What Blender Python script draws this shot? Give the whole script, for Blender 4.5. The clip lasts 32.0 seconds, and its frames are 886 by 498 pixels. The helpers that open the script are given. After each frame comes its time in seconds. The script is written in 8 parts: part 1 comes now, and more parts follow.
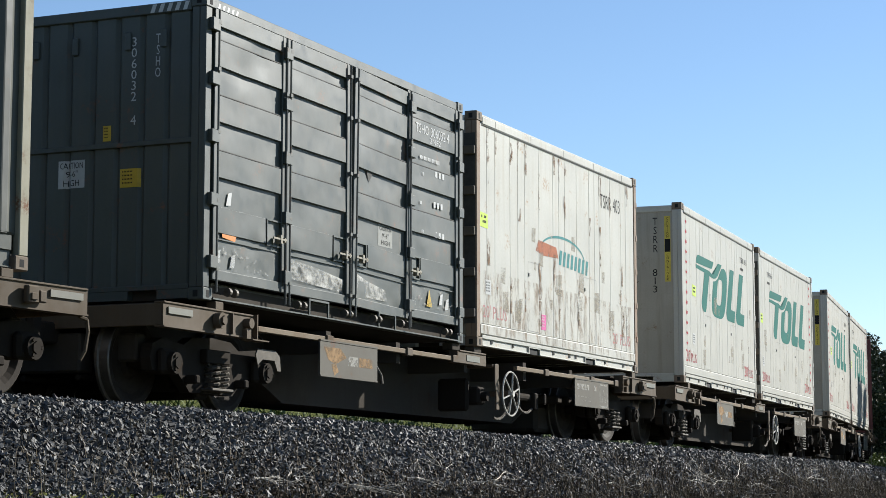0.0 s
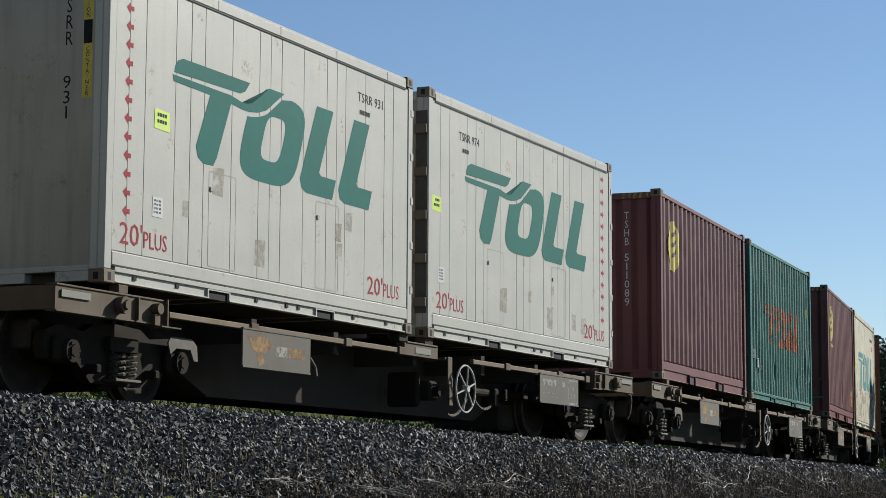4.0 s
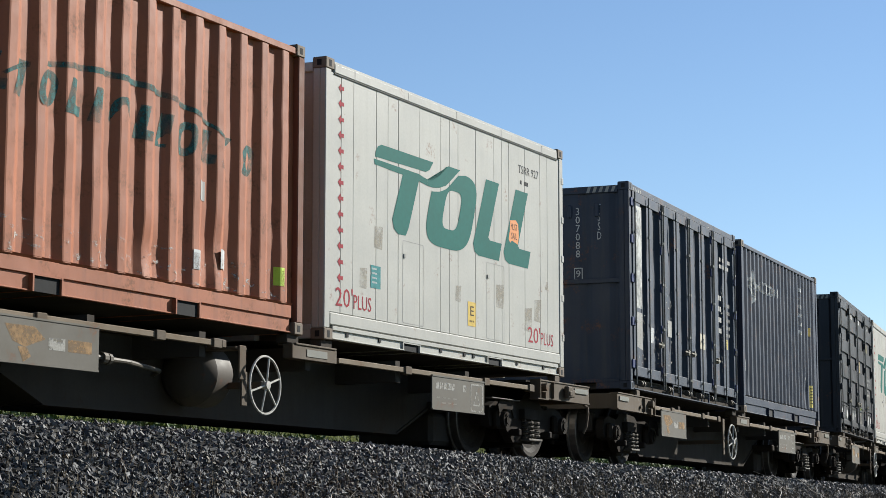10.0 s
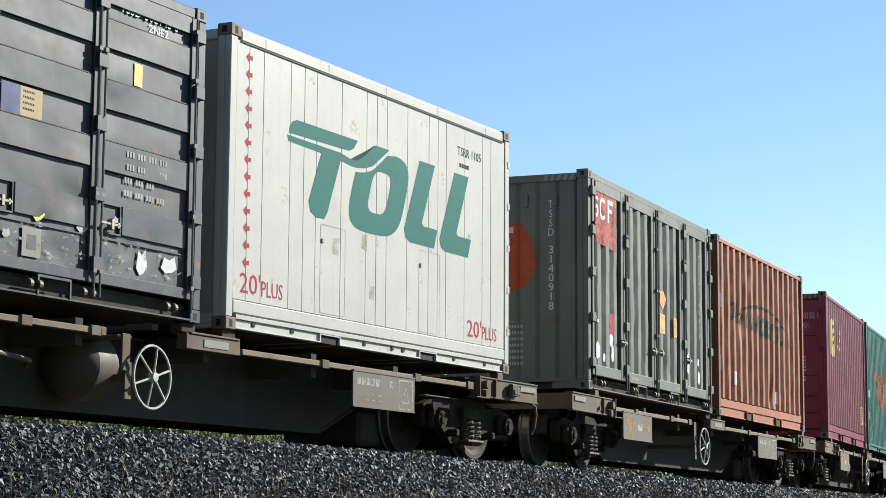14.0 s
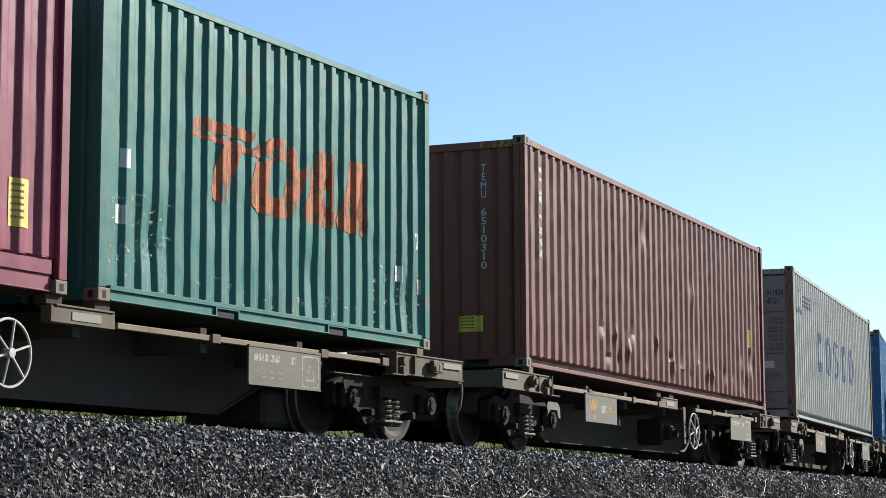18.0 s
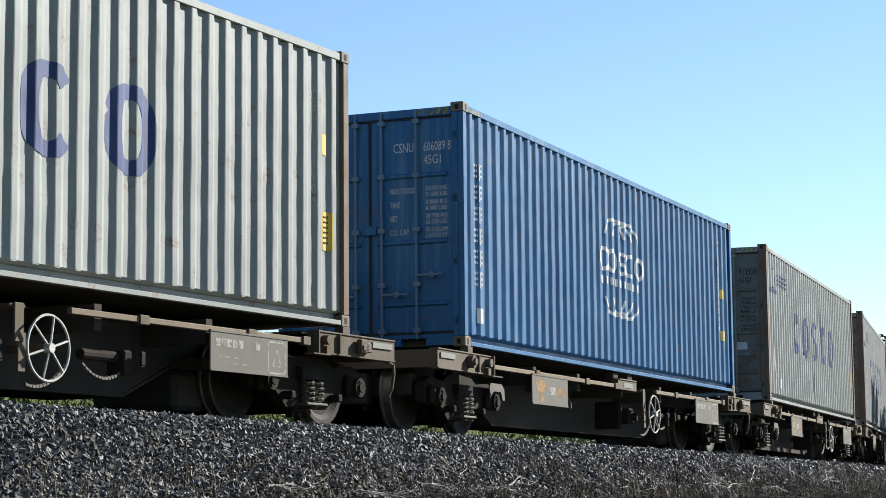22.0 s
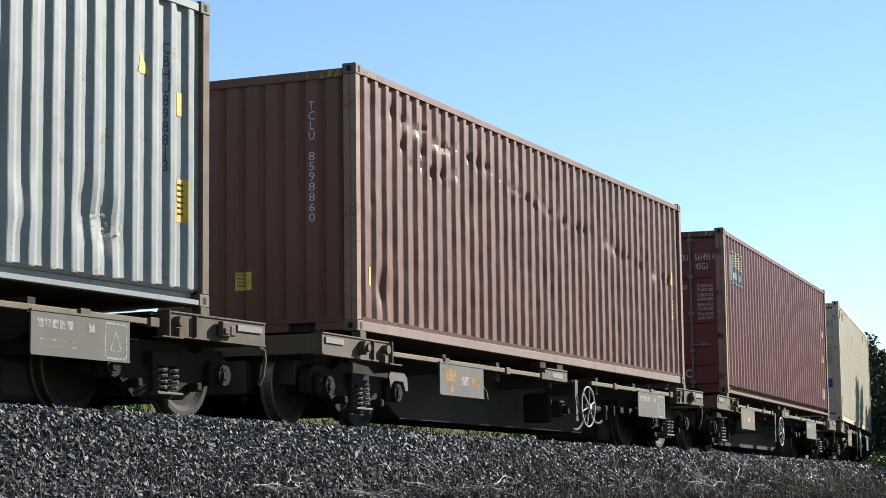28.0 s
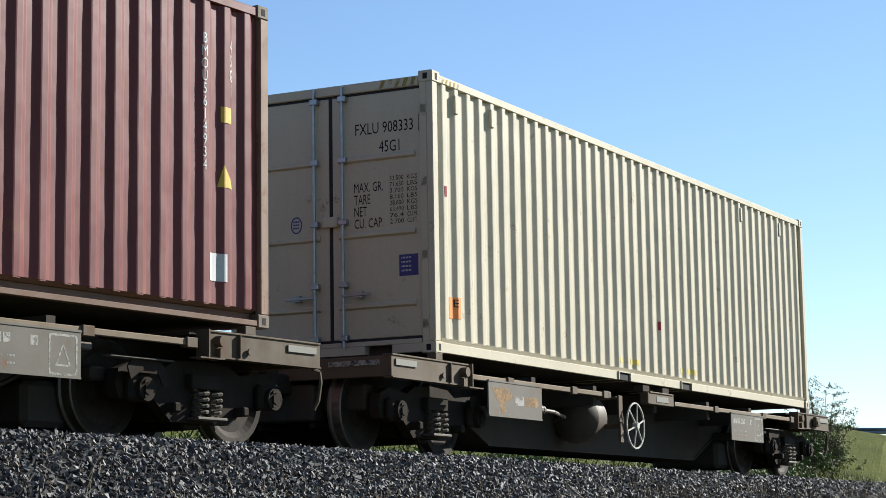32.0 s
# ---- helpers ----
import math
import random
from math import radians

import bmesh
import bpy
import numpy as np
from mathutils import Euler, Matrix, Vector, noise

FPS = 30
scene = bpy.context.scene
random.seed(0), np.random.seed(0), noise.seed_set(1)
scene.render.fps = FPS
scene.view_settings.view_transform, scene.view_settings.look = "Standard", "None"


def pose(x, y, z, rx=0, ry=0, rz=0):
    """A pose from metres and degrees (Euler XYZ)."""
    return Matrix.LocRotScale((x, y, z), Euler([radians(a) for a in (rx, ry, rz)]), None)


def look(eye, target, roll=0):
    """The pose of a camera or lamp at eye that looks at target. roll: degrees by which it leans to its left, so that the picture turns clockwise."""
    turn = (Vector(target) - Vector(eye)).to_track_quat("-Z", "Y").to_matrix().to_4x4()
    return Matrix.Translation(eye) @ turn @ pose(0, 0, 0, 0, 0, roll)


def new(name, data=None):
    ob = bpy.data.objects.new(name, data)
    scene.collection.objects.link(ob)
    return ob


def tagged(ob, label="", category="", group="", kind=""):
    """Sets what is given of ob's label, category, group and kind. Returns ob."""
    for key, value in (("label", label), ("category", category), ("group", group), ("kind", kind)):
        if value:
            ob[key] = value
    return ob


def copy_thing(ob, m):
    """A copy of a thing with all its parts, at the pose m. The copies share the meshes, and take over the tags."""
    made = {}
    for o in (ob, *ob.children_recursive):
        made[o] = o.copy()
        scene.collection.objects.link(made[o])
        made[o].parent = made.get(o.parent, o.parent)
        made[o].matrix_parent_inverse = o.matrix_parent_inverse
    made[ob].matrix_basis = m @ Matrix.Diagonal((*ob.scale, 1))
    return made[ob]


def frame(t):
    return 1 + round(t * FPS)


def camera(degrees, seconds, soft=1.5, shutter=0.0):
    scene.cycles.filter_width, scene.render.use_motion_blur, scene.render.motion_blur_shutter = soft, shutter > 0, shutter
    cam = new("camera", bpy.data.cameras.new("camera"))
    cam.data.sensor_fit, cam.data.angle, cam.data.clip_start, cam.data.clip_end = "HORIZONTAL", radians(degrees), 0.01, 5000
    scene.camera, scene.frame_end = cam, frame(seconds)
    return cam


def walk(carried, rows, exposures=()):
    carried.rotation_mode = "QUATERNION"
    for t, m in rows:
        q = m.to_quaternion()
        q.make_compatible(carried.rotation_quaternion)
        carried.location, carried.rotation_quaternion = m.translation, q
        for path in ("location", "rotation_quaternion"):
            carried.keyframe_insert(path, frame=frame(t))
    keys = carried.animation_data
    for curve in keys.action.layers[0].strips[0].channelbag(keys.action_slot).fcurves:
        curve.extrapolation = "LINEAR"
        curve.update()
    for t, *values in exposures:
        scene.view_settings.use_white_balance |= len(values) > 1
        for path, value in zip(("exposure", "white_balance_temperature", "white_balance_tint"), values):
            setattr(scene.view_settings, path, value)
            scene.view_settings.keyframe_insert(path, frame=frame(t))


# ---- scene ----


# ---- camera: held by hand beside the line, below rail level ----
EYE = (0.0, 0.0, -0.528)
AIMS = [  # seconds, bearing from +y towards +x, tilt up, lean
    (0.0, 58.485, 6.203, 1.50),
    (0.5, 58.479, 6.120, 1.44),
    (1.0, 58.384, 6.126, 1.40),
    (1.5, 58.256, 6.233, 1.46),
    (2.0, 58.133, 6.239, 1.63),
    (2.5, 58.086, 6.249, 1.84),
    (3.0, 58.155, 6.256, 1.87),
    (3.5, 58.100, 6.291, 1.89),
    (4.0, 58.178, 6.240, 1.78),
    (4.5, 57.973, 6.186, 1.94),
    (6.5, 57.849, 6.256, 1.61),
    (7.0, 57.776, 6.344, 1.22),
    (7.5, 57.649, 6.437, 1.21),
    (8.0, 57.595, 6.516, 1.31),
    (8.5, 57.427, 6.670, 1.59),
    (9.0, 57.427, 6.758, 1.71),
    (9.5, 57.301, 6.893, 1.75),
    (10.0, 57.360, 6.855, 1.50),
    (10.5, 57.341, 6.906, 1.41),
    (11.0, 57.581, 6.875, 1.22),
    (11.5, 57.565, 6.991, 1.21),
    (12.0, 57.630, 6.948, 1.31),
    (12.5, 57.472, 6.857, 1.52),
    (13.0, 57.417, 6.928, 1.71),
    (13.5, 57.240, 7.059, 1.96),
    (14.0, 57.259, 7.041, 1.86),
    (14.5, 57.185, 7.100, 1.91),
    (15.0, 57.303, 6.985, 1.78),
    (15.5, 57.368, 6.907, 1.67),
    (17.5, 57.615, 6.748, 1.42),
    (18.0, 57.801, 6.678, 1.29),
    (18.5, 58.000, 6.662, 1.35),
    (19.0, 58.200, 6.678, 1.28),
    (19.5, 58.263, 6.649, 1.28),
    (20.0, 58.314, 6.464, 1.24),
    (20.5, 58.291, 6.347, 1.26),
    (21.0, 58.327, 6.261, 1.01),
    (21.5, 58.232, 6.298, 0.91),
    (22.0, 58.146, 6.348, 0.99),
    (22.5, 58.022, 6.322, 1.19),
    (23.0, 58.002, 6.352, 1.21),
    (23.5, 57.924, 6.353, 1.20),
    (24.0, 57.872, 6.322, 1.13),
    (24.5, 57.768, 6.317, 1.10),
    (25.0, 57.880, 6.378, 0.91),
    (25.5, 57.889, 6.425, 0.82),
    (27.5, 58.447, 6.477, 0.76),
    (28.0, 58.567, 6.332, 0.81),
    (28.5, 58.625, 6.290, 0.88),
    (29.0, 58.746, 6.237, 0.68),
    (29.5, 58.745, 6.237, 0.55),
    (30.0, 58.734, 6.327, 0.19),
    (30.5, 58.069, 6.523, 0.15),
    (31.0, 56.979, 6.712, 0.22),
    (31.5, 55.875, 6.932, 0.37),
    (32.0, 54.588, 7.141, 0.56),
]


def aim(bearing, tilt, lean):
    b, a = radians(bearing), radians(tilt)
    way = Vector((math.sin(b) * math.cos(a), math.cos(b) * math.cos(a), math.sin(a)))
    return look(EYE, Vector(EYE) + way * 20, lean)


cam = camera(24.11, 32.0, soft=0.8)
walk(cam, [(t, aim(b, a, r)) for t, b, a, r in AIMS], ((0, 1.19, 6200, 10), (1, 1.13, 6200, 10), (2, 0.96, 6200, 10), (4, 0.71, 6200, 10), (7, 1.41, 6200, 10), (8, 1.35, 6200, 10), (9, 1.21, 6200, 10), (10, 1.02, 6200, 10), (11, 1.11, 6200, 10), (12, 1.41, 6200, 10), (13, 1.44, 6200, 10), (14, 1.39, 6200, 10), (15, 1.25, 6200, 10), (19, 1.51, 6200, 10), (24, 1.51, 6200, 10), (28, 1.49, 6200, 10), (30, 1.55, 6200, 10), (31, 1.51, 6200, 10), (32, 1.39, 6200, 10)))

# ---- the line: heading along its length, and the train's way on it ----
DECK = 0.99          # underside of the containers above the rails
PITCH = 15.023       # from wagon to wagon
CANT = -1.64        # degrees
PIVOT = 5.66         # bogie centres from the wagon's middle
ASTRAY = {17: -0.20, 18: -0.07}   # wagon beds that sit a little off their load
SLACK = {3: 0.126, 4: -0.029, 6: 0.018, 8: 0.026, 9: 0.081, 11: 0.037, 12: -0.006, 13: -0.038, 14: 0.011, 15: 0.004, 16: 0.021, 17: 0.125, 18: 0.111}   # play in the couplings
NEAREST = 12.40
K1, K2, K3 = 0.006490, -0.00001963, -0.0000000426
RUN_T = [0, 1, 2, 3, 4, 4.5, 6.5, 7, 8, 9, 10, 11, 12, 13, 14, 15, 15.5, 17.5, 18, 19, 20, 21, 22, 23, 24, 25, 25.5, 27.5, 28, 29, 30, 31, 32]
RUN_U = [6.254, -1.719, -9.692, -17.663, -25.625, -29.599, -45.577, -49.585, -57.606, -65.629, -73.636, -81.622, -89.597, -97.569, -105.537, -113.489, -117.458, -133.269, -137.211, -145.092, -152.963, -160.821, -168.685, -176.564, -184.451, -192.349, -196.302, -212.216, -216.185, -224.106, -232.010, -239.897, -247.720]


def heading(u):
    v = np.clip(u, -20, 72)
    return K1 * v + K2 * v ** 2 + K3 * v ** 3 + np.where(u < -20, (u + 20) * K1 * 0.6, 0) + 0.006 * (np.clip(np.asarray(u) - 60, 0, 12) - np.clip(np.asarray(u) - 76, 0, 12) + np.clip(np.asarray(u) - 88, 0, 22))


LINE_U = np.arange(-320, 420.01, 0.25)
_h = heading(LINE_U)
_x = np.concatenate([[0], np.cumsum((np.cos(_h[1:]) + np.cos(_h[:-1])) * 0.125)])
_y = np.concatenate([[0], np.cumsum((np.sin(_h[1:]) + np.sin(_h[:-1])) * 0.125)])
_o = int(320 / 0.25)
LINE_X, LINE_Y = _x - _x[_o], _y - _y[_o] + NEAREST


def line_xy(u):
    return np.interp(u, LINE_U, LINE_X), np.interp(u, LINE_U, LINE_Y)


def beside(u, lat):
    """World x, y of places at lat metres from the line's middle (positive: away from the camera)."""
    x, y = line_xy(u)
    h = heading(np.asarray(u, float))
    return x - np.sin(h) * lat, y + np.cos(h) * lat


def on_line(u, half=PIVOT):
    """The pose of a wagon whose middle is u metres along the line, at rail level."""
    (ax, ay), (bx, by) = line_xy(u - half), line_xy(u + half)
    turn = math.atan2(by - ay, bx - ax)
    return (Matrix.Translation(((ax + bx) / 2, (ay + by) / 2, DECK)) @ Matrix.Rotation(turn, 4, "Z")
            @ Matrix.Rotation(radians(CANT), 4, "X") @ Matrix.Translation((0, 0, -DECK)))


def lead(t):
    """How far along the line the train's datum stands at t seconds."""
    return float(np.interp(t, RUN_T, RUN_U))

# ---- daylight: low clear sun from beyond the near side, blue sky ----
SUN_BEARING, SUN_HEIGHT = 110.5, 29.0      # degrees: from +y towards +x, above the horizon
world = bpy.data.worlds.new("sky")
scene.world = world
world.use_nodes = True
_sky = world.node_tree.nodes.new("ShaderNodeTexSky")
_sky.sky_type, _sky.sun_disc = "NISHITA", False
_sky.sun_elevation, _sky.sun_rotation = radians(SUN_HEIGHT), radians(SUN_BEARING)
_sky.air_density, _sky.dust_density, _sky.ozone_density = 0.9, 0.1, 3.0
world.node_tree.links.new(_sky.outputs[0], world.node_tree.nodes["Background"].inputs[0])
world.node_tree.nodes["Background"].inputs[1].default_value = 0.058
sun = new("sun", bpy.data.lights.new("sun", "SUN"))
sun.data.energy, sun.data.angle, sun.data.color = 4.3, radians(0.53), (0.98, 0.937, 0.838)
_b, _e = radians(SUN_BEARING), radians(SUN_HEIGHT)
sun.matrix_world = look((math.sin(_b) * math.cos(_e) * 50, math.cos(_b) * math.cos(_e) * 50, math.sin(_e) * 50), (0, 0, 0))


# ---- materials ----
def nodes_of(name):
    m = bpy.data.materials.new(name)
    m.use_nodes = True
    nt = m.node_tree
    return m, nt, nt.nodes["Principled BSDF"]


def noise_node(nt, coords, scale, detail=4.0, rough=0.55, stretch=None):
    n = nt.nodes.new("ShaderNodeTexNoise")
    n.inputs["Scale"].default_value, n.inputs["Detail"].default_value, n.inputs["Roughness"].default_value = scale, detail, rough
    if stretch:
        mp = nt.nodes.new("ShaderNodeMapping")
        mp.inputs["Scale"].default_value = stretch
        nt.links.new(coords, mp.inputs[0])
        coords = mp.outputs[0]
    nt.links.new(coords, n.inputs["Vector"])
    return n.outputs["Fac"]


def ramp_node(nt, fac, lo, hi, a=0.0, b=1.0):
    r = nt.nodes.new("ShaderNodeMapRange")
    r.inputs[1].default_value, r.inputs[2].default_value, r.inputs[3].default_value, r.inputs[4].default_value = lo, hi, a, b
    nt.links.new(fac, r.inputs[0])
    return r.outputs[0]


def mix_node(nt, fac, a, b):
    x = nt.nodes.new("ShaderNodeMix")
    x.data_type = "RGBA"
    for sock, v in ((x.inputs[0], fac), (x.inputs[6], a), (x.inputs[7], b)):
        if hasattr(v, "links"):
            nt.links.new(v, sock)
        elif isinstance(v, tuple):
            sock.default_value = (*v[:3], 1)
        else:
            sock.default_value = v
    return x.outputs[2]


def bump_node(nt, fac, strength, distance, bsdf):
    b = nt.nodes.new("ShaderNodeBump")
    b.inputs["Strength"].default_value, b.inputs["Distance"].default_value = strength, distance
    nt.links.new(fac, b.inputs["Height"])
    nt.links.new(b.outputs[0], bsdf.inputs["Normal"])


def paint(name, rgb, rough=0.45, rust=0.2, dirt=0.3, dent=0.3, metal=0.0, spec=0.2, rust_rgb=(0.16, 0.065, 0.03), streak_rgb=None, fade=0.12):
    """Weathered paint on steel: uneven fading, rain streaks, rust blooms and soft dents. Coordinates in metres of the thing."""
    m, nt, bs = nodes_of(name)
    rgb = tuple(c * 0.675 for c in rgb)
    streak_rgb = streak_rgb or tuple(0.5 * c + 0.36 * d for c, d in zip(rgb, (0.16, 0.135, 0.10)))
    oc = nt.nodes.new("ShaderNodeTexCoord").outputs["Object"]
    big = noise_node(nt, oc, 0.9, 3)
    fine = noise_node(nt, oc, 34, 4)
    streak = noise_node(nt, oc, 1.0, 4, 0.6, (9.0, 9.0, 0.55))
    blot = noise_node(nt, oc, 3.2, 6, 0.65)
    pale = tuple(min(1, c * (1 + fade) + 0.02 * fade) for c in rgb)
    deep = tuple(c * (1 - fade) for c in rgb)
    col = mix_node(nt, ramp_node(nt, big, 0.3, 0.7), deep, pale)
    col = mix_node(nt, ramp_node(nt, fine, 0.35, 0.75, 0, 0.24), col, tuple(c * 0.68 for c in rgb))
    col = mix_node(nt, ramp_node(nt, streak, 0.50, 0.78, 0, dirt), col, streak_rgb)
    if rust:
        both = nt.nodes.new("ShaderNodeMath")
        both.operation = "MULTIPLY"
        nt.links.new(ramp_node(nt, blot, 0.62 - 0.10 * rust, 0.72 - 0.08 * rust), both.inputs[0])
        nt.links.new(ramp_node(nt, fine, 0.40, 0.60), both.inputs[1])
        col = mix_node(nt, ramp_node(nt, both.outputs[0], 0, 1, 0, 0.9), col, rust_rgb)
    nt.links.new(col, bs.inputs["Base Color"])
    nt.links.new(ramp_node(nt, blot, 0.3, 0.75, rough * 0.85, min(1, rough * 1.35)), bs.inputs["Roughness"])
    bs.inputs["Metallic"].default_value, bs.inputs["Specular IOR Level"].default_value = metal, spec
    if dent:
        bump_node(nt, noise_node(nt, oc, 2.1, 2), dent, 0.03, bs)
    return m


def plain(name, rgb, rough=0.6, metal=0.0, vary=0.25, scale=14.0, bump=0.2, spec=0.4):
    m, nt, bs = nodes_of(name)
    rgb = tuple(c * 0.75 for c in rgb)
    oc = nt.nodes.new("ShaderNodeTexCoord").outputs["Object"]
    a, b = noise_node(nt, oc, scale, 5), noise_node(nt, oc, scale * 0.12, 3)
    col = mix_node(nt, ramp_node(nt, a, 0.3, 0.7), tuple(c * (1 - vary) for c in rgb), tuple(min(1, c * (1 + vary)) for c in rgb))
    col = mix_node(nt, ramp_node(nt, b, 0.35, 0.7, 0, 0.35), col, tuple(c * 0.7 for c in rgb))
    nt.links.new(col, bs.inputs["Base Color"])
    bs.inputs["Roughness"].default_value, bs.inputs["Metallic"].default_value = rough, metal
    bs.inputs["Specular IOR Level"].default_value = spec
    if bump:
        bump_node(nt, a, bump, 0.01, bs)
    return m


def island(name, low, high, rough=0.85, extra=None, scale=60.0, spec=0.3, skew=1.0):
    """Loose pieces, each of its own tone."""
    low, high = (tuple(c * 0.86 for c in tone) for tone in (low, high))
    m, nt, bs = nodes_of(name)
    rnd = nt.nodes.new("ShaderNodeNewGeometry").outputs["Random Per Island"]
    oc = nt.nodes.new("ShaderNodeTexCoord").outputs["Object"]
    lift = nt.nodes.new("ShaderNodeMath")
    lift.operation = "POWER"
    nt.links.new(rnd, lift.inputs[0])
    lift.inputs[1].default_value = skew
    col = mix_node(nt, lift.outputs[0], low, high)
    if extra:
        col = mix_node(nt, ramp_node(nt, rnd, 0.90, 0.92), col, extra)
    col = mix_node(nt, ramp_node(nt, noise_node(nt, oc, scale, 3), 0.35, 0.7, 0, 0.35), col, tuple(c * 0.6 for c in low))
    nt.links.new(col, bs.inputs["Base Color"])
    bs.inputs["Roughness"].default_value = rough
    bs.inputs["Specular IOR Level"].default_value = spec
    return m


def worn(name, rgb, cover=0.5, scale=6.0, stretch=None, rough=0.7, edge=0.10):
    """A thin coat that has partly flaked or rubbed away."""
    rgb = tuple(c * 0.86 for c in rgb)
    m, nt, bs = nodes_of(name)
    oc = nt.nodes.new("ShaderNodeTexCoord").outputs["Object"]
    a, b = noise_node(nt, oc, scale, 6, 0.7, stretch), noise_node(nt, oc, scale * 4, 3)
    col = mix_node(nt, ramp_node(nt, b, 0.3, 0.7), tuple(c * 0.78 for c in rgb), tuple(min(1, c * 1.15) for c in rgb))
    nt.links.new(col, bs.inputs["Base Color"])
    bs.inputs["Roughness"].default_value, bs.inputs["Specular IOR Level"].default_value = rough, 0.15
    mid = 0.66 - 0.32 * cover
    nt.links.new(ramp_node(nt, a, mid - edge, mid + edge, 0, 1), bs.inputs["Alpha"])
    return m


M_STONE = island("ballast stone", (0.029, 0.029, 0.031), (0.262, 0.254, 0.243), 0.62, (0.13, 0.105, 0.075), spec=0.25, skew=1.6)
M_LITTER = island("brown leaf litter", (0.020, 0.015, 0.0105), (0.108, 0.081, 0.056), 0.9, spec=0.1, skew=1.6)
# far darker than the stones: its colour serves as shade in their gaps
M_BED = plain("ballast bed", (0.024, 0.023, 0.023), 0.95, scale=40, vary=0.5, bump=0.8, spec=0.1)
M_GRASS = island("grass blades", (0.030, 0.056, 0.008), (0.125, 0.145, 0.025), 0.7)
M_DRY = island("dry stalks", (0.11, 0.078, 0.045), (0.34, 0.27, 0.18), 0.8)
M_TWIG = plain("bleached twig", (0.62, 0.56, 0.46), 0.7)
M_LEAF = island("leaves", (0.02, 0.032, 0.012), (0.12, 0.135, 0.065), 0.6, skew=1.6)
M_BROWNGRASS = island("brown dead grass", (0.036, 0.028, 0.020), (0.128, 0.102, 0.070), 0.85, spec=0.1)
M_BUSH = island("bush leaves", (0.06, 0.10, 0.02), (0.17, 0.20, 0.05), 0.6)
M_BARK = plain("bark", (0.11, 0.085, 0.06), 0.9, scale=20, bump=0.8)
M_RAIL = plain("rail steel", (0.16, 0.11, 0.08), 0.5, 0.6)
M_RAILTOP = plain("polished rail head", (0.62, 0.60, 0.57), 0.28, 1.0, vary=0.08)
M_SLEEPER = plain("weathered sleeper", (0.20, 0.185, 0.165), 0.9, scale=18)
M_FRAME = paint("wagon frame paint", (0.135, 0.098, 0.062), 0.7, 0.5, 0.5, 0.12, rust_rgb=(0.12, 0.066, 0.035), spec=0.2)
M_SIDERAIL = paint("tan side rail paint", (0.215, 0.158, 0.098), 0.65, 0.5, 0.5, 0.1, rust_rgb=(0.13, 0.072, 0.038))
M_UNDER = paint("underframe grime", (0.088, 0.075, 0.062), 0.85, 0.4, 0.7, 0.1, streak_rgb=(0.050, 0.042, 0.034), rust_rgb=(0.060, 0.042, 0.028), spec=0.05)
M_BOGIE = paint("bogie grime", (0.038, 0.030, 0.023), 0.8, 0.3, 0.5, 0.1, streak_rgb=(0.030, 0.025, 0.020), rust_rgb=(0.042, 0.027, 0.017), spec=0.06)
M_TREAD = plain("dull wheel tread", (0.20, 0.175, 0.15), 0.5, 0.8, vary=0.2)
M_WHEEL = plain("wheel face", (0.040, 0.030, 0.022), 0.75, 0.0, spec=0.15)
M_SPRING = plain("spring steel", (0.13, 0.11, 0.085), 0.6, 0.1, spec=0.25)
M_PLATE = paint("grey sign panel", (0.155, 0.138, 0.108), 0.6, 0.2, 0.4, 0.06)
M_ORANGE_FADE = worn("faded orange mark", (0.33, 0.20, 0.09), 0.72, 6.0, edge=0.2)
M_PALE_FADE = worn("faded white mark", (0.34, 0.325, 0.29), 0.68, 14.0)
M_REFLECT = plain("dusty white reflector", (0.27, 0.25, 0.20), 0.4, vary=0.06, bump=0.05)
M_HANDWHEEL = plain("white handwheel paint", (0.52, 0.50, 0.44), 0.6, vary=0.3)
M_TANK = paint("air tank paint", (0.125, 0.102, 0.080), 0.6, 0.25, 0.5, 0.05)
# near-black colour standing in for the shade inside holes
M_DARK = plain("opening shade", (0.012, 0.012, 0.012), 0.9, vary=0.1)
M_GASKET = plain("black rubber", (0.018, 0.018, 0.020), 0.7)
M_ZINC = plain("galvanised steel", (0.50, 0.51, 0.53), 0.38, 0.8, vary=0.15)
M_WHITE = plain("white lettering", (0.62, 0.62, 0.60), 0.5, vary=0.08, bump=0)
M_BLACK = plain("black lettering", (0.018, 0.018, 0.020), 0.7, vary=0.1, bump=0, spec=0.1)
M_RED = plain("red lettering", (0.40, 0.040, 0.055), 0.7, vary=0.15, bump=0, spec=0.1)
M_PALERED = plain("faded red lettering", (0.45, 0.17, 0.16), 0.6, vary=0.3, bump=0)
M_TEAL = plain("teal lettering", (0.004, 0.150, 0.122), 0.65, vary=0.08, bump=0, spec=0.1)
M_TEALFADE = worn("worn teal lettering", (0.045, 0.23, 0.23), 0.93, 5.0)
M_NAVY = paint("navy lettering", (0.060, 0.085, 0.215), 0.55, 0, 0.35, 0, fade=0.25)
M_YELLOW = plain("yellow label", (0.72, 0.47, 0.03), 0.5, vary=0.15, bump=0)
M_LIME = plain("lime sticker", (0.60, 0.80, 0.03), 0.5, vary=0.1, bump=0)
M_ORANGE = plain("orange sticker", (0.85, 0.27, 0.02), 0.5, vary=0.1, bump=0)
M_GOLD = plain("yellow emblem", (0.70, 0.55, 0.07), 0.55, vary=0.2, bump=0)
M_SCUFF = paint("grey scuff", (0.46, 0.45, 0.42), 0.7, 0, 0.6, 0, fade=0.3)
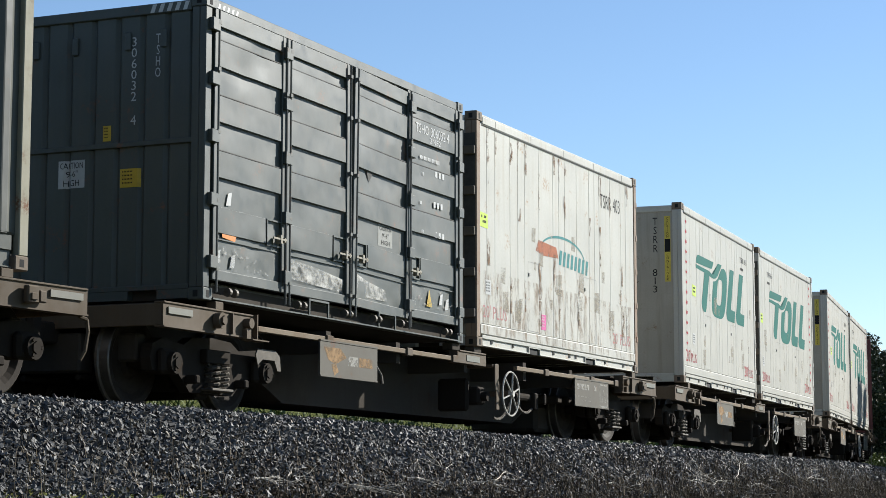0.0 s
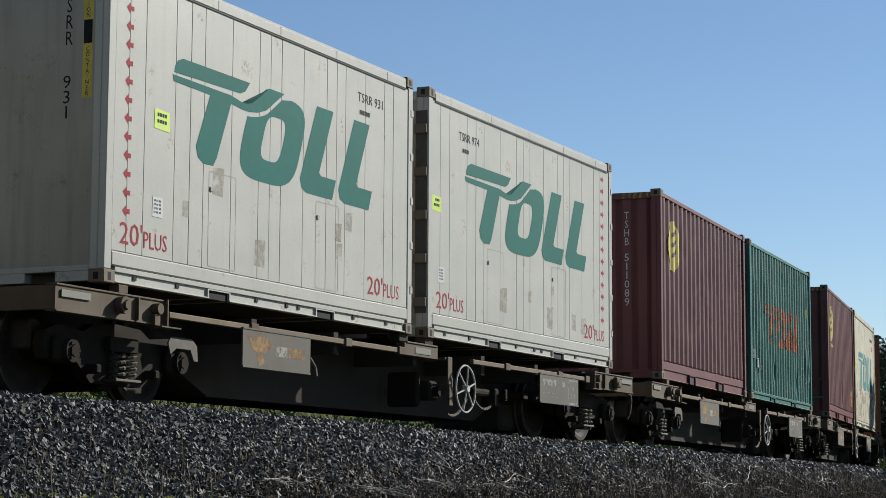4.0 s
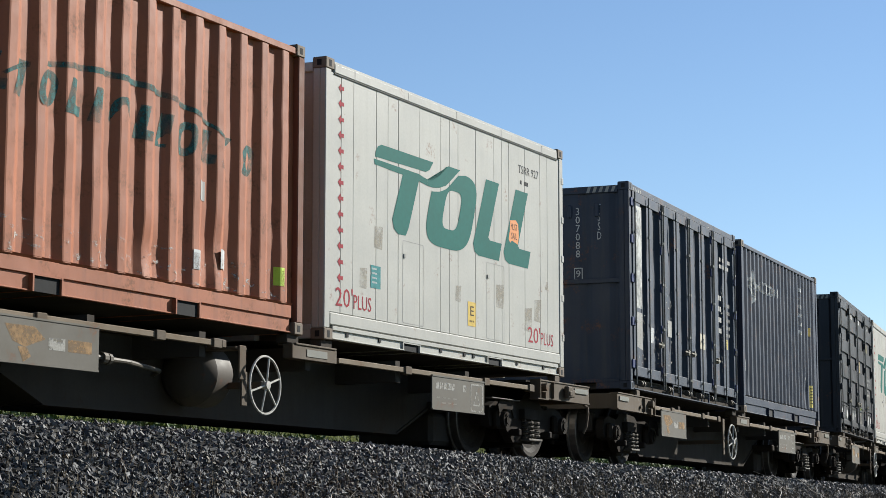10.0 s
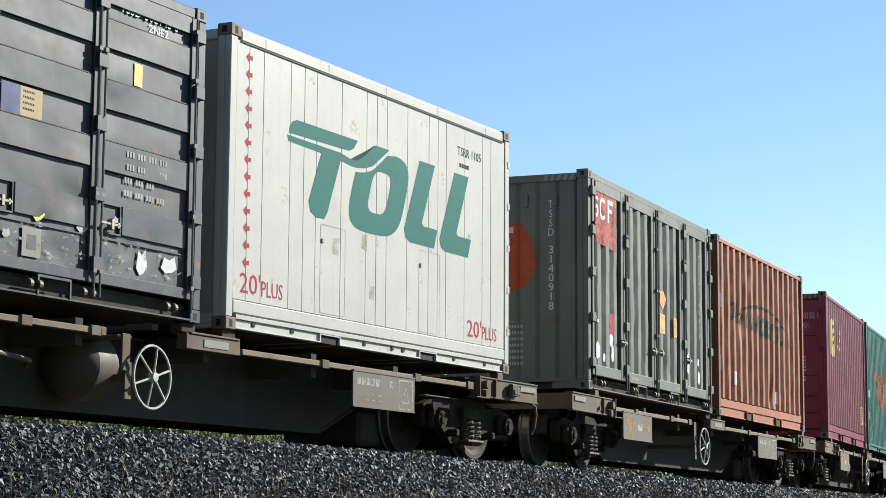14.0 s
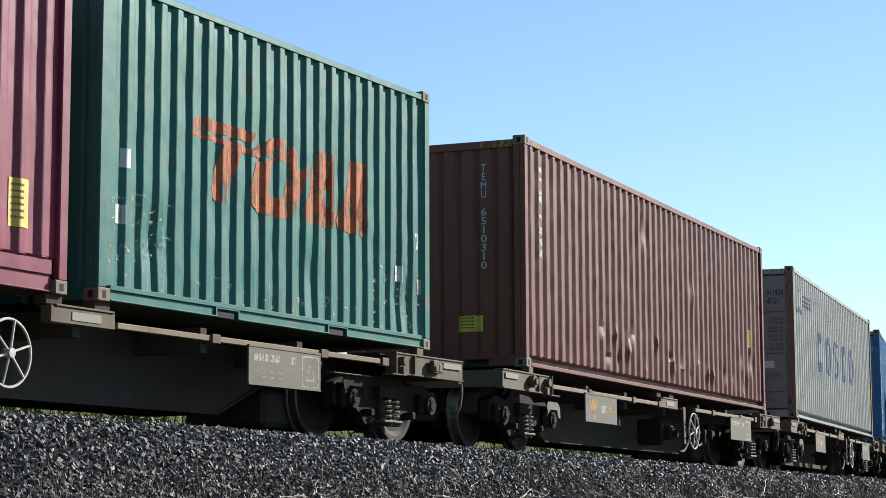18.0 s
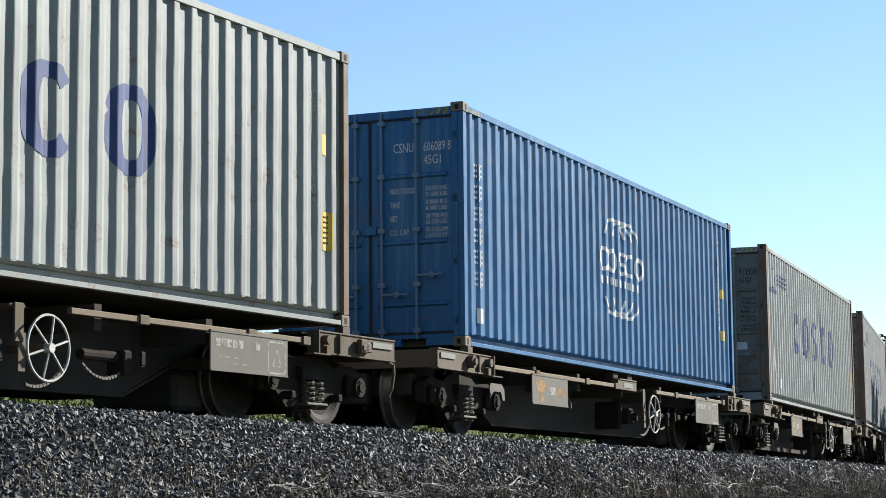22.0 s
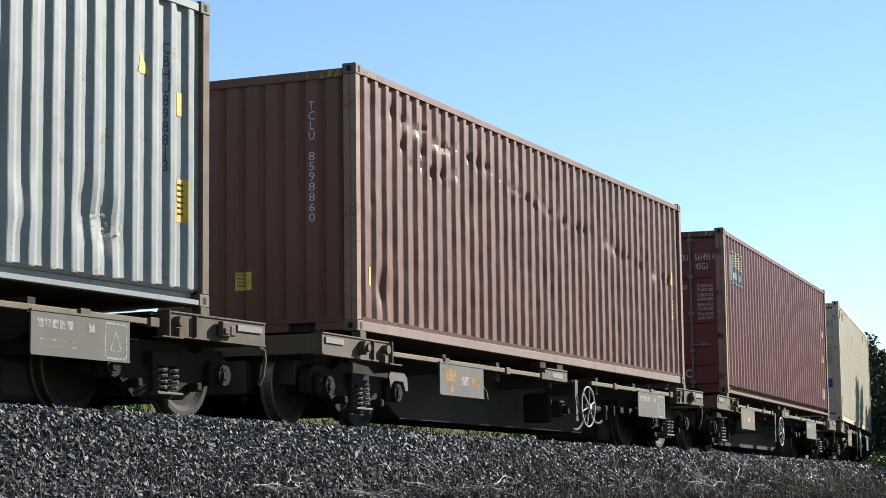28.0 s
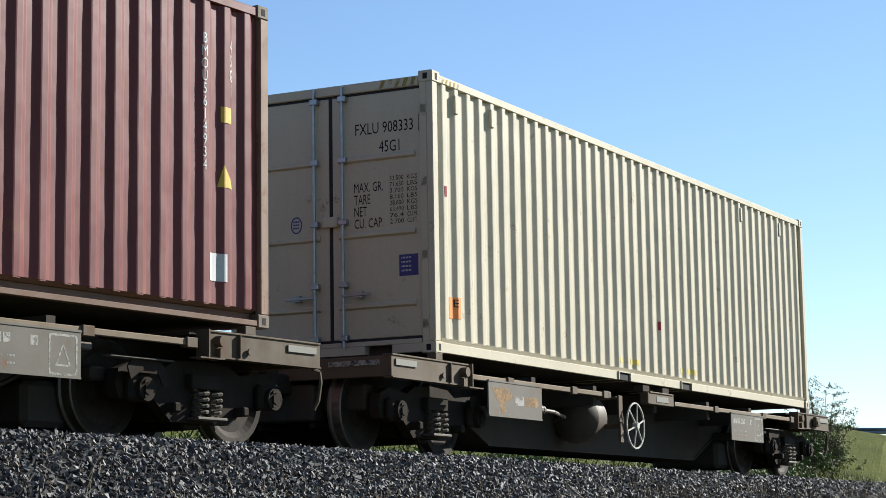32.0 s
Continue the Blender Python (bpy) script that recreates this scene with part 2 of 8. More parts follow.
M_BURN = worn("orange painted slogan", (0.40, 0.125, 0.055), 0.76, 7.0, (1.0, 1.0, 0.5))
M_PATCHRED = plain("red emblem paint", (0.50, 0.085, 0.035), 0.6, vary=0.15, bump=0, spec=0.2)
M_STAIN = worn("glue and grime stain", (0.38, 0.34, 0.27), 0.34, 7.0, edge=0.2)
M_SCRAPE = worn("scraped bare steel", (0.50, 0.48, 0.44), 0.10, 9.0, (1.0, 1.0, 2.0), 0.5, 0.06)
M_CHALK = worn("rubbed white lettering", (0.60, 0.60, 0.58), 0.58, 6.0)
M_BARE = worn("bright rubbed steel", (0.62, 0.60, 0.55), 0.50, 5.0, (1.0, 1.0, 1.4), 0.45, 0.12)
M_RUSTSPOT = worn("rust spots along the seams", (0.19, 0.105, 0.05), 0.34, 11.0, (1.0, 1.0, 0.4), edge=0.07)
M_DULLTEAL = worn("dull rubbed teal paint", (0.035, 0.125, 0.115), 0.62, 4.5, edge=0.16)
M_OCHRE = worn("worn ochre stripe", (0.34, 0.26, 0.07), 0.62, 8.0)
# dark grey for strips drawn as shade, pressing lines and a placard ghost
M_DARKGREY = plain("flat dark grey", (0.085, 0.08, 0.072), 0.8)
M_RUSTRUN = worn("rust run", (0.27, 0.165, 0.085), 0.02, 3.0, (4.0, 4.0, 1.0), edge=0.16)
M_STEELWORN = plain("worn latch steel", (0.33, 0.29, 0.22), 0.45, 0.4, vary=0.4)
M_WORNBAR = paint("worn locking bar", (0.19, 0.19, 0.172), 0.5, 0.5, 0.4, 0)
M_CASTING = paint("grimy corner casting", (0.23, 0.175, 0.125), 0.65, 0.7, 0.5, 0.05)
M_BLUE = plain("blue placard", (0.03, 0.05, 0.22), 0.4, vary=0.1, bump=0)
M_PALESIGN = plain("dusty pale sign", (0.30, 0.30, 0.27), 0.6, vary=0.15, bump=0)
M_CREAMPATCH = plain("cream patch", (0.62, 0.56, 0.40), 0.6, vary=0.1, bump=0)
M_OCHRELABEL = plain("faded ochre label", (0.36, 0.25, 0.07), 0.6, vary=0.2, bump=0)
M_NIGHT = plain("night blue placard", (0.018, 0.026, 0.085), 0.45, vary=0.1, bump=0)
M_PINK = plain("magenta sticker", (0.75, 0.10, 0.35), 0.5, vary=0.1, bump=0)


# ---- building helpers ----
def part(name, bm, material, parent=None, label="", smooth=False):
    me = bpy.data.meshes.new(name)
    bm.to_mesh(me)
    bm.free()
    for mt in (material if isinstance(material, (list, tuple)) else (material,)):
        me.materials.append(mt)
    if smooth:
        me.shade_smooth()
        me.set_sharp_from_angle(angle=0.3 if smooth is True else smooth)
    ob = new(name, me)
    if parent:
        ob.parent = parent
    if label:
        ob["label"] = label
    return ob


def again(ob, m, parent):
    """Another part on the same mesh."""
    o = new(ob.name.split(".")[0], ob.data)
    o.parent, o.matrix_basis = parent, m
    if "label" in ob:
        o["label"] = ob["label"]
    return o


def box(bm, x0, x1, y0, y1, z0, z1, bevel=0.0, mat=0):
    r = bmesh.ops.create_cube(bm, size=1.0, matrix=Matrix.LocRotScale(((x0 + x1) / 2, (y0 + y1) / 2, (z0 + z1) / 2), None,
                                                                     (abs(x1 - x0), abs(y1 - y0), abs(z1 - z0))))
    vs = r["verts"]
    if mat:
        for f in {f for v in vs for f in v.link_faces}:
            f.material_index = mat
    if bevel:
        bmesh.ops.bevel(bm, geom=list({e for v in vs for e in v.link_edges}), offset=bevel, segments=1, affect="EDGES")
    return bm


def boxes(*rows, bevel=0.0):
    bm = bmesh.new()
    for r in rows:
        box(bm, *r, bevel=bevel)
    return bm


def cyl(bm, p, q, r, seg=16, r2=None):
    p, q = Vector(p), Vector(q)
    d = q - p
    m = Matrix.Translation((p + q) / 2) @ d.to_track_quat("Z", "Y").to_matrix().to_4x4()
    bmesh.ops.create_cone(bm, cap_ends=True, segments=seg, radius1=r, radius2=r if r2 is None else r2, depth=d.length, matrix=m)
    return bm


def lathe(bm, outline, axis_at, seg=28):
    """outline: (y, radius) rows, turned round a line along y through (x, z)."""
    rings = []
    for y, r in outline:
        rings.append([bm.verts.new((axis_at[0] + r * math.cos(2 * math.pi * k / seg), y, axis_at[1] + r * math.sin(2 * math.pi * k / seg))) for k in range(seg)])
    for a, b in zip(rings, rings[1:]):
        for k in range(seg):
            bm.faces.new((a[k], a[(k + 1) % seg], b[(k + 1) % seg], b[k]))
    for ring, flip in ((rings[0], False), (rings[-1], True)):
        bm.faces.new(ring[::-1] if flip else ring)
    bmesh.ops.recalc_face_normals(bm, faces=bm.faces)
    return bm


def prism(bm, pts, y0, y1):
    """An outline in x, z made solid between y0 and y1."""
    a = [bm.verts.new((x, y0, z)) for x, z in pts]
    b = [bm.verts.new((x, y1, z)) for x, z in pts]
    bm.faces.new(a)
    bm.faces.new(b[::-1])
    for k in range(len(pts)):
        bm.faces.new((a[k], b[k], b[(k + 1) % len(pts)], a[(k + 1) % len(pts)]))
    bmesh.ops.recalc_face_normals(bm, faces=bm.faces)
    return bm


def tube(bm, pts, r, seg=6):
    for p, q in zip(pts, pts[1:]):
        cyl(bm, p, q, r, seg)
    return bm


# ---- flat marks: outlines in s (to the right as one faces them) and z ----
def poly(*pts):
    return [list(pts)]


def rect(s0, s1, z0, z1):
    return [[(s0, z0), (s1, z0), (s1, z1), (s0, z1)]]


def ring(cs, cz, rs, rz, ws, wz, shear=0.0, power=2.0, a0=0.0, a1=360.0, n=40):
    """A band round an oval, as quads; open where a0..a1 is less than a full turn."""
    def at(a, ks, kz):
        c, s = math.cos(a), math.sin(a)
        x = math.copysign(abs(c) ** (2 / power), c) * ks
        z = math.copysign(abs(s) ** (2 / power), s) * kz
        return (cs + x + z * shear, cz + z)
    out = []
    for k in range(n):
        a, b = (radians(a0 + (a1 - a0) * j / n) for j in (k, k + 1))
        out.append([at(a, rs, rz), at(b, rs, rz), at(b, rs - ws, rz - wz), at(a, rs - ws, rz - wz)])
    return out


def disc(cs, cz, rs, rz, n=20):
    return [[(cs + rs * math.cos(2 * math.pi * k / n), cz + rz * math.sin(2 * math.pi * k / n)) for k in range(n)]]


_glyphs = {}


def words(text, s0, s1, z0, z1):
    """Letters of the built-in font, fitted into a box."""
    if text not in _glyphs:
        cu = bpy.data.curves.new("letters", "FONT")
        cu.body, cu.align_x, cu.resolution_u = text, "CENTER", 2
        cu.space_line = 0.82 if "\n" in text else 1.0
        ob = bpy.data.objects.new("letters", cu)
        me = bpy.data.meshes.new_from_object(ob)
        vs = [(v.co.x, v.co.y) for v in me.vertices]
        fs = [[vs[i] for i in f.vertices] for f in me.polygons]
        bpy.data.objects.remove(ob)
        bpy.data.curves.remove(cu)
        bpy.data.meshes.remove(me)
        _glyphs[text] = fs
    fs = _glyphs[text]
    xs, ys = [p[0] for f in fs for p in f], [p[1] for f in fs for p in f]
    ax, ay = (s1 - s0) / max(1e-6, max(xs) - min(xs)), (z1 - z0) / max(1e-6, max(ys) - min(ys))
    return [[(s0 + (x - min(xs)) * ax, z0 + (y - min(ys)) * ay) for x, y in f] for f in fs]


def column(text):
    return "\n".join(text)


def bars(s0, s1, z0, z1, rows, cols, gap=0.3, seed=1):
    """Writing too small to read: broken bars."""
    rnd, out = random.Random(seed), []
    h = (z1 - z0) / rows
    for r in range(rows):
        z = z1 - (r + 1) * h
        w = (s1 - s0) / cols
        for c in range(cols):
            if cols > 3 and rnd.random() < 0.12:
                continue
            a, b, tall = s0 + c * w, s0 + (c + 1 - gap * 0.6) * w, h * (1 - gap)
            n = max(1, min(7, round((b - a) / (0.7 * tall))))
            p = (b - a) / n
            for k in range(n):
                out += rect(a + k * p, a + (k + (0.6 if n > 1 else 1.0)) * p, z + h * gap + 0.12 * tall, z + h - 0.12 * tall)
    return out


class Face:
    """A face of a thing on which marks are laid: turns s, z into places; prof gives its corrugation's depth at s."""

    def __init__(self, at, prof=None, breaks=()):
        self.at, self.prof, self.breaks = at, prof, breaks


def mark(name, shapes, material, parent, face, label="", off=0.003):
    bm = bmesh.new()
    if not face.prof and off > 0:
        off *= 0.4
    for f in shapes:
        try:
            bm.faces.new([bm.verts.new((s, 0, z)) for s, z in f])
        except ValueError:
            pass
    if face.breaks:
        bmesh.ops.triangulate(bm, faces=[f for f in bm.faces if len(f.verts) > 4])
        lo, hi = min(v.co.x for v in bm.verts), max(v.co.x for v in bm.verts)
        for b in face.breaks:
            if lo < b < hi:
                bmesh.ops.bisect_plane(bm, geom=bm.verts[:] + bm.edges[:] + bm.faces[:], dist=1e-5, plane_co=(b, 0, 0), plane_no=(1, 0, 0))
    for v in bm.verts:
        d = face.prof(v.co.x) if face.prof else 0.0
        v.co = face.at(v.co.x, d - off, v.co.z)
    bmesh.ops.recalc_face_normals(bm, faces=bm.faces)
    ob = part(name, bm, material, parent, label)
    if len(shapes) > 2:
        ob["kind"] = "stuff"
    return ob


# ---- ground, ballast bank and track ----
BANK = [(-60.0, -2.1), (-20.0, -2.0), (-12.0, -1.92), (-8.0, -1.45), (-5.0, -0.98), (-3.6, -0.80), (-2.95, -0.66), (-2.4, -0.36), (-1.95, -0.13), (-1.65, -0.085),
        (-1.2, -0.09), (-0.6, -0.11), (0.0, -0.12), (0.6, -0.12), (1.3, -0.14), (1.9, -0.16), (2.8, -0.45), (3.8, -0.28), (5.5, 0.04), (7.5, 0.28),
        (11.0, 0.42), (15.0, 0.58), (19.0, 1.10), (24.0, 2.35), (26.0, 2.70), (33.0, 2.75), (36.0, 2.5), (60.0, 2.2)]
_bl, _bz = [b[0] for b in BANK], [b[1] for b in BANK]


def crest(u, lat):
    """The near shoulder lies higher where the line is nearest."""
    return np.interp(u, [5, 11, 14.5, 17, 20, 25, 32, 40], [0.05, 0.05, 0.04, 0.03, 0.012, 0.0, -0.005, 0.0]) * np.interp(lat, [-2.9, -2.0, -1.2, -0.5], [0, 1, 1, 0])


def ground_z(u, lat):
    z = float(np.interp(lat, _bl, _bz)) + float(crest(u, lat))
    x, y = beside(u, lat)
    r, b = math.hypot(x, y), math.degrees(math.atan2(x, y))
    if lat > 1.9:      # the road climbs over the line beyond the bend
        k = min(1.0, max(0.0, (r - 68) / 28)) * min(1.0, max(0.0, 1 - (r - 104) / 14))
        z += 3.25 * k * k * (3 - 2 * k) * min(1.0, max(0.0, (67.5 - b) / 0.7)) * min(1.0, max(0.0, lat - 1.9) / 0.8)
    if lat < -3 or lat > 3:
        z += 0.16 * noise.noise((u * 0.12, lat * 0.3, 1.7)) * min(1.0, (abs(lat) - 3) * 0.4)
    return z


def strip(us, lats, lift=None):
    bm = bmesh.new()
    grid = []
    for u in us:
        x, y = beside(u, np.array(lats))
        grid.append([bm.verts.new((x[k], y[k], (lift or ground_z)(u, lats[k]))) for k in range(len(lats))])
    for a, b in zip(grid, grid[1:]):
        for k in range(len(lats) - 1):
            bm.faces.new((a[k], b[k], b[k + 1], a[k + 1]))
    return bm


def make_ground():
    m, nt, bs = nodes_of("earth and grass")
    oc = nt.nodes.new("ShaderNodeTexCoord").outputs["Object"]
    a, b, c = noise_node(nt, oc, 0.35, 4), noise_node(nt, oc, 9, 5), noise_node(nt, oc, 60, 4)
    col = mix_node(nt, ramp_node(nt, a, 0.3, 0.62), (0.060, 0.082, 0.014), (0.110, 0.125, 0.026))
    col = mix_node(nt, ramp_node(nt, b, 0.45, 0.7, 0, 0.7), col, (0.125, 0.105, 0.05))
    col = mix_node(nt, ramp_node(nt, c, 0.4, 0.7, 0, 0.7), col, (0.028, 0.036, 0.012))
    nt.links.new(col, bs.inputs["Base Color"])
    bs.inputs["Roughness"].default_value, bs.inputs["Specular IOR Level"].default_value = 0.95, 0.05
    bump_node(nt, b, 0.9, 0.15, bs)
    lats = [-60, -40, -28, -20, -16, -12, -10, -8, -6.5, -5, -4.2, -3.6, -3.2, -2.95, -2.6, -2.4, -2.1, -1.95, -1.65, -1.2, 0, 1.3, 1.9, 2.4, 2.8, 3.4, 4, 5, 6, 7, 9, 11, 13, 15, 17, 19,
            21.5, 24, 26, 29, 33, 36, 45, 60]
    bm = strip([-300 + 4 * k for k in range(70)] + [-20 + k for k in range(150)] + [130 + 5 * k for k in range(55)], lats)
    # far fields, out to the horizon
    rim = []
    for k in range(96):
        w = 2 * math.pi * k / 96
        rim.append([bm.verts.new((40 + r * math.cos(w), 20 + r * math.sin(w), z)) for r, z in ((30, -3.4), (250, -3.2), (700, -3.5), (4000, -8.0))])
    for k in range(96):
        p, q = rim[k], rim[(k + 1) % 96]
        for j in range(3):
            bm.faces.new((p[j], p[j + 1], q[j + 1], q[j]))
    g = part("ground", bm, m, None, smooth=True)
    tagged(g, "green grass and bare earth either side of the line", "ground", kind="structure")

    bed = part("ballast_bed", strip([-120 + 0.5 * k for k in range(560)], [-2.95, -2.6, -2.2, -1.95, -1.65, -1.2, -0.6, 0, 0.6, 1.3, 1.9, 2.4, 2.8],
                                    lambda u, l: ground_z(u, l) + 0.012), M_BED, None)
    tagged(bed, "ballast bed under the track, darkened as shade between the stones", "ballast", kind="structure")


def stones(name, label, spots, sizes, seed, material=None):
    """One mesh of angular stones; spots are x, y, z rows."""
    rs = np.random.RandomState(seed)
    n = len(spots)
    base = np.array([(1.0, 0.0, -0.62), (-0.55, 0.85, -0.62), (-0.55, -0.85, -0.62), (1.0, 0.0, 0.62), (-0.55, 0.85, 0.62), (-0.55, -0.85, 0.62)])
    tris = np.array([(0, 2, 1), (3, 4, 5), (0, 1, 4), (0, 4, 3), (1, 2, 5), (1, 5, 4), (2, 0, 3), (2, 3, 5)])
    v = base[None] * (1 + rs.uniform(-0.5, 0.35, (n, 6, 3))) * np.stack([rs.uniform(0.85, 1.40, n), rs.uniform(0.65, 1.1, n), rs.uniform(0.50, 1.0, n)], 1)[:, None]
    q = rs.normal(size=(n, 4))
    q /= np.linalg.norm(q, axis=1)[:, None]
    w, x, y, z = q.T
    rot = np.stack([1 - 2 * (y * y + z * z), 2 * (x * y - z * w), 2 * (x * z + y * w), 2 * (x * y + z * w), 1 - 2 * (x * x + z * z), 2 * (y * z - x * w),
                    2 * (x * z - y * w), 2 * (y * z + x * w), 1 - 2 * (x * x + y * y)], 1).reshape(n, 3, 3)
    v = np.einsum("nij,nkj->nki", rot, v) * np.asarray(sizes)[:, None, None] + np.asarray(spots)[:, None]
    f = (tris[None] + 6 * np.arange(n)[:, None, None]).reshape(-1, 3)
    me = bpy.data.meshes.new(name)
    me.vertices.add(n * 6)
    me.vertices.foreach_set("co", v.ravel())
    me.loops.add(len(f) * 3)
    me.loops.foreach_set("vertex_index", f.ravel())
    me.polygons.add(len(f))
    me.polygons.foreach_set("loop_start", np.arange(len(f)) * 3)
    me.update(calc_edges=True)
    me.shade_flat()
    me.materials.append(material or M_STONE)
    return tagged(new(name, me), label, "ballast" if not material else "leaf litter", kind="stuff")


def make_ballast():
    rs = np.random.RandomState(5)
    spots, sizes = [], []
    # stretch of the line, stones per square metre, half size
    for u0, u1, dens, half in ((4, 24, 1320, 0.0187), (24, 42, 880, 0.0226), (42, 70, 330, 0.036), (70, 120, 110, 0.058), (-14, 4, 60, 0.06)):
        for l0, l1, k in ((-3.25, -1.1, 1.0), (-1.1, 1.2, 0.12), (-4.4, -3.25, 0.33), (1.2, 2.6, 0.08)):
            n = int((u1 - u0) * (l1 - l0) * dens * k)
            u, l = rs.uniform(u0, u1, n), rs.uniform(l0, l1, n)
            x, y = beside(u, l)
            s = half * rs.uniform(0.5, 1.5, n)
            z = np.interp(l, _bl, _bz) + crest(u, l) + 0.012 + s * rs.uniform(-0.1, 0.9, n)
            spots.append(np.stack([x, y, z], 1))
            sizes.append(s)
    stones("ballast_stones", "blue-grey crushed stone ballast banked against the track", np.concatenate(spots), np.concatenate(sizes), 6)
    # bark, leaves and clods over the foot of the bank, thinning out up the slope
    spots, sizes = [], []
    for u0, u1, dens, half in ((12, 26, 520, 0.014), (26, 48, 420, 0.020), (48, 80, 160, 0.034)):
        n = int((u1 - u0) * 1.9 * dens)
        u, l = rs.uniform(u0, u1, n), -2.5 - 1.9 * rs.uniform(0, 1, n) ** 0.6
        x, y = beside(u, l)
        s = half * rs.uniform(0.4, 1.6, n)
        spots.append(np.stack([x, y, np.interp(l, _bl, _bz) + crest(u, l) + 0.026 + s * rs.uniform(0.2, 0.9, n)], 1))
        sizes.append(s)
    stones("leaf_litter", "brown leaf litter and clods over the foot of the ballast", np.concatenate(spots), np.concatenate(sizes), 9, M_LITTER)


def rail_frame(u, lat, z):
    m = on_line(u, 0.5)
    return m @ Vector((0, lat, z))


def make_track():
    track = tagged(new("railway_track"), "narrow-gauge steel rails on weathered sleepers in ballast", "railway track", kind="structure")
    us = [-130 + 1.0 * k for k in range(300)]
    head = [(-0.032, -0.002), (0.032, -0.002), (0.034, -0.03), (0.010, -0.045), (0.010, -0.115), (0.06, -0.13), (-0.06, -0.13), (-0.010, -0.115), (-0.010, -0.045), (-0.034, -0.03)]
    for lat in (-0.567, 0.567):
        bm = bmesh.new()
        rows = [[bm.verts.new(rail_frame(u, lat + a, b)) for a, b in head] for u in us]
        for p, q in zip(rows, rows[1:]):
            for k in range(len(head)):
                f = bm.faces.new((p[k], q[k], q[(k + 1) % len(head)], p[(k + 1) % len(head)]))
                f.material_index = 1 if k == 0 else 0
        bmesh.ops.recalc_face_normals(bm, faces=bm.faces)
        part("rail", bm, [M_RAIL, M_RAILTOP], track)
    first = None
    for k in range(190):
        u = -14 + 0.66 * k
        m = on_line(u, 0.4)
        if first is None:
            first = part("sleeper", boxes((-0.115, 0.115, -1.0, 1.0, -0.25, -0.135), bevel=0.012), M_SLEEPER, track)
            first.matrix_basis = m
        else:
            again(first, m @ pose(0, random.uniform(-0.04, 0.04), random.uniform(-0.01, 0.006), 0, 0, random.uniform(-1.5, 1.5)), track)


make_ground()
make_ballast()
make_track()


# ---- container flat wagons ----
def coil(bm, x, y, z0, z1, r, wire, turns=4.0, n=44):
    pts = [(x + r * math.cos(2 * math.pi * turns * k / n), y + r * math.sin(2 * math.pi * turns * k / n), z0 + (z1 - z0) * k / n) for k in range(n + 1)]
    return tube(bm, pts, wire, 5)


def wheel_bm():
    bm = bmesh.new()
    cyl(bm, (0, -0.96, 0), (0, 0.96, 0), 0.075, 14)
    for s in (-1, 1):
        lathe(bm, [(s * y, r) for y, r in ((0.64, 0.07), (0.645, 0.13), (0.605, 0.17), (0.60, 0.30), (0.635, 0.355), (0.64, 0.405), (0.63, 0.418), (0.545, 0.422), (0.535, 0.445), (0.51, 0.447),
                                          (0.505, 0.37), (0.56, 0.29), (0.56, 0.16), (0.52, 0.12), (0.52, 0.07))], (0, 0), 36)
    for f in bm.faces:
        c = f.calc_center_median()
        if math.hypot(c.x, c.z) > 0.406:
            f.material_index = 1
    return bm


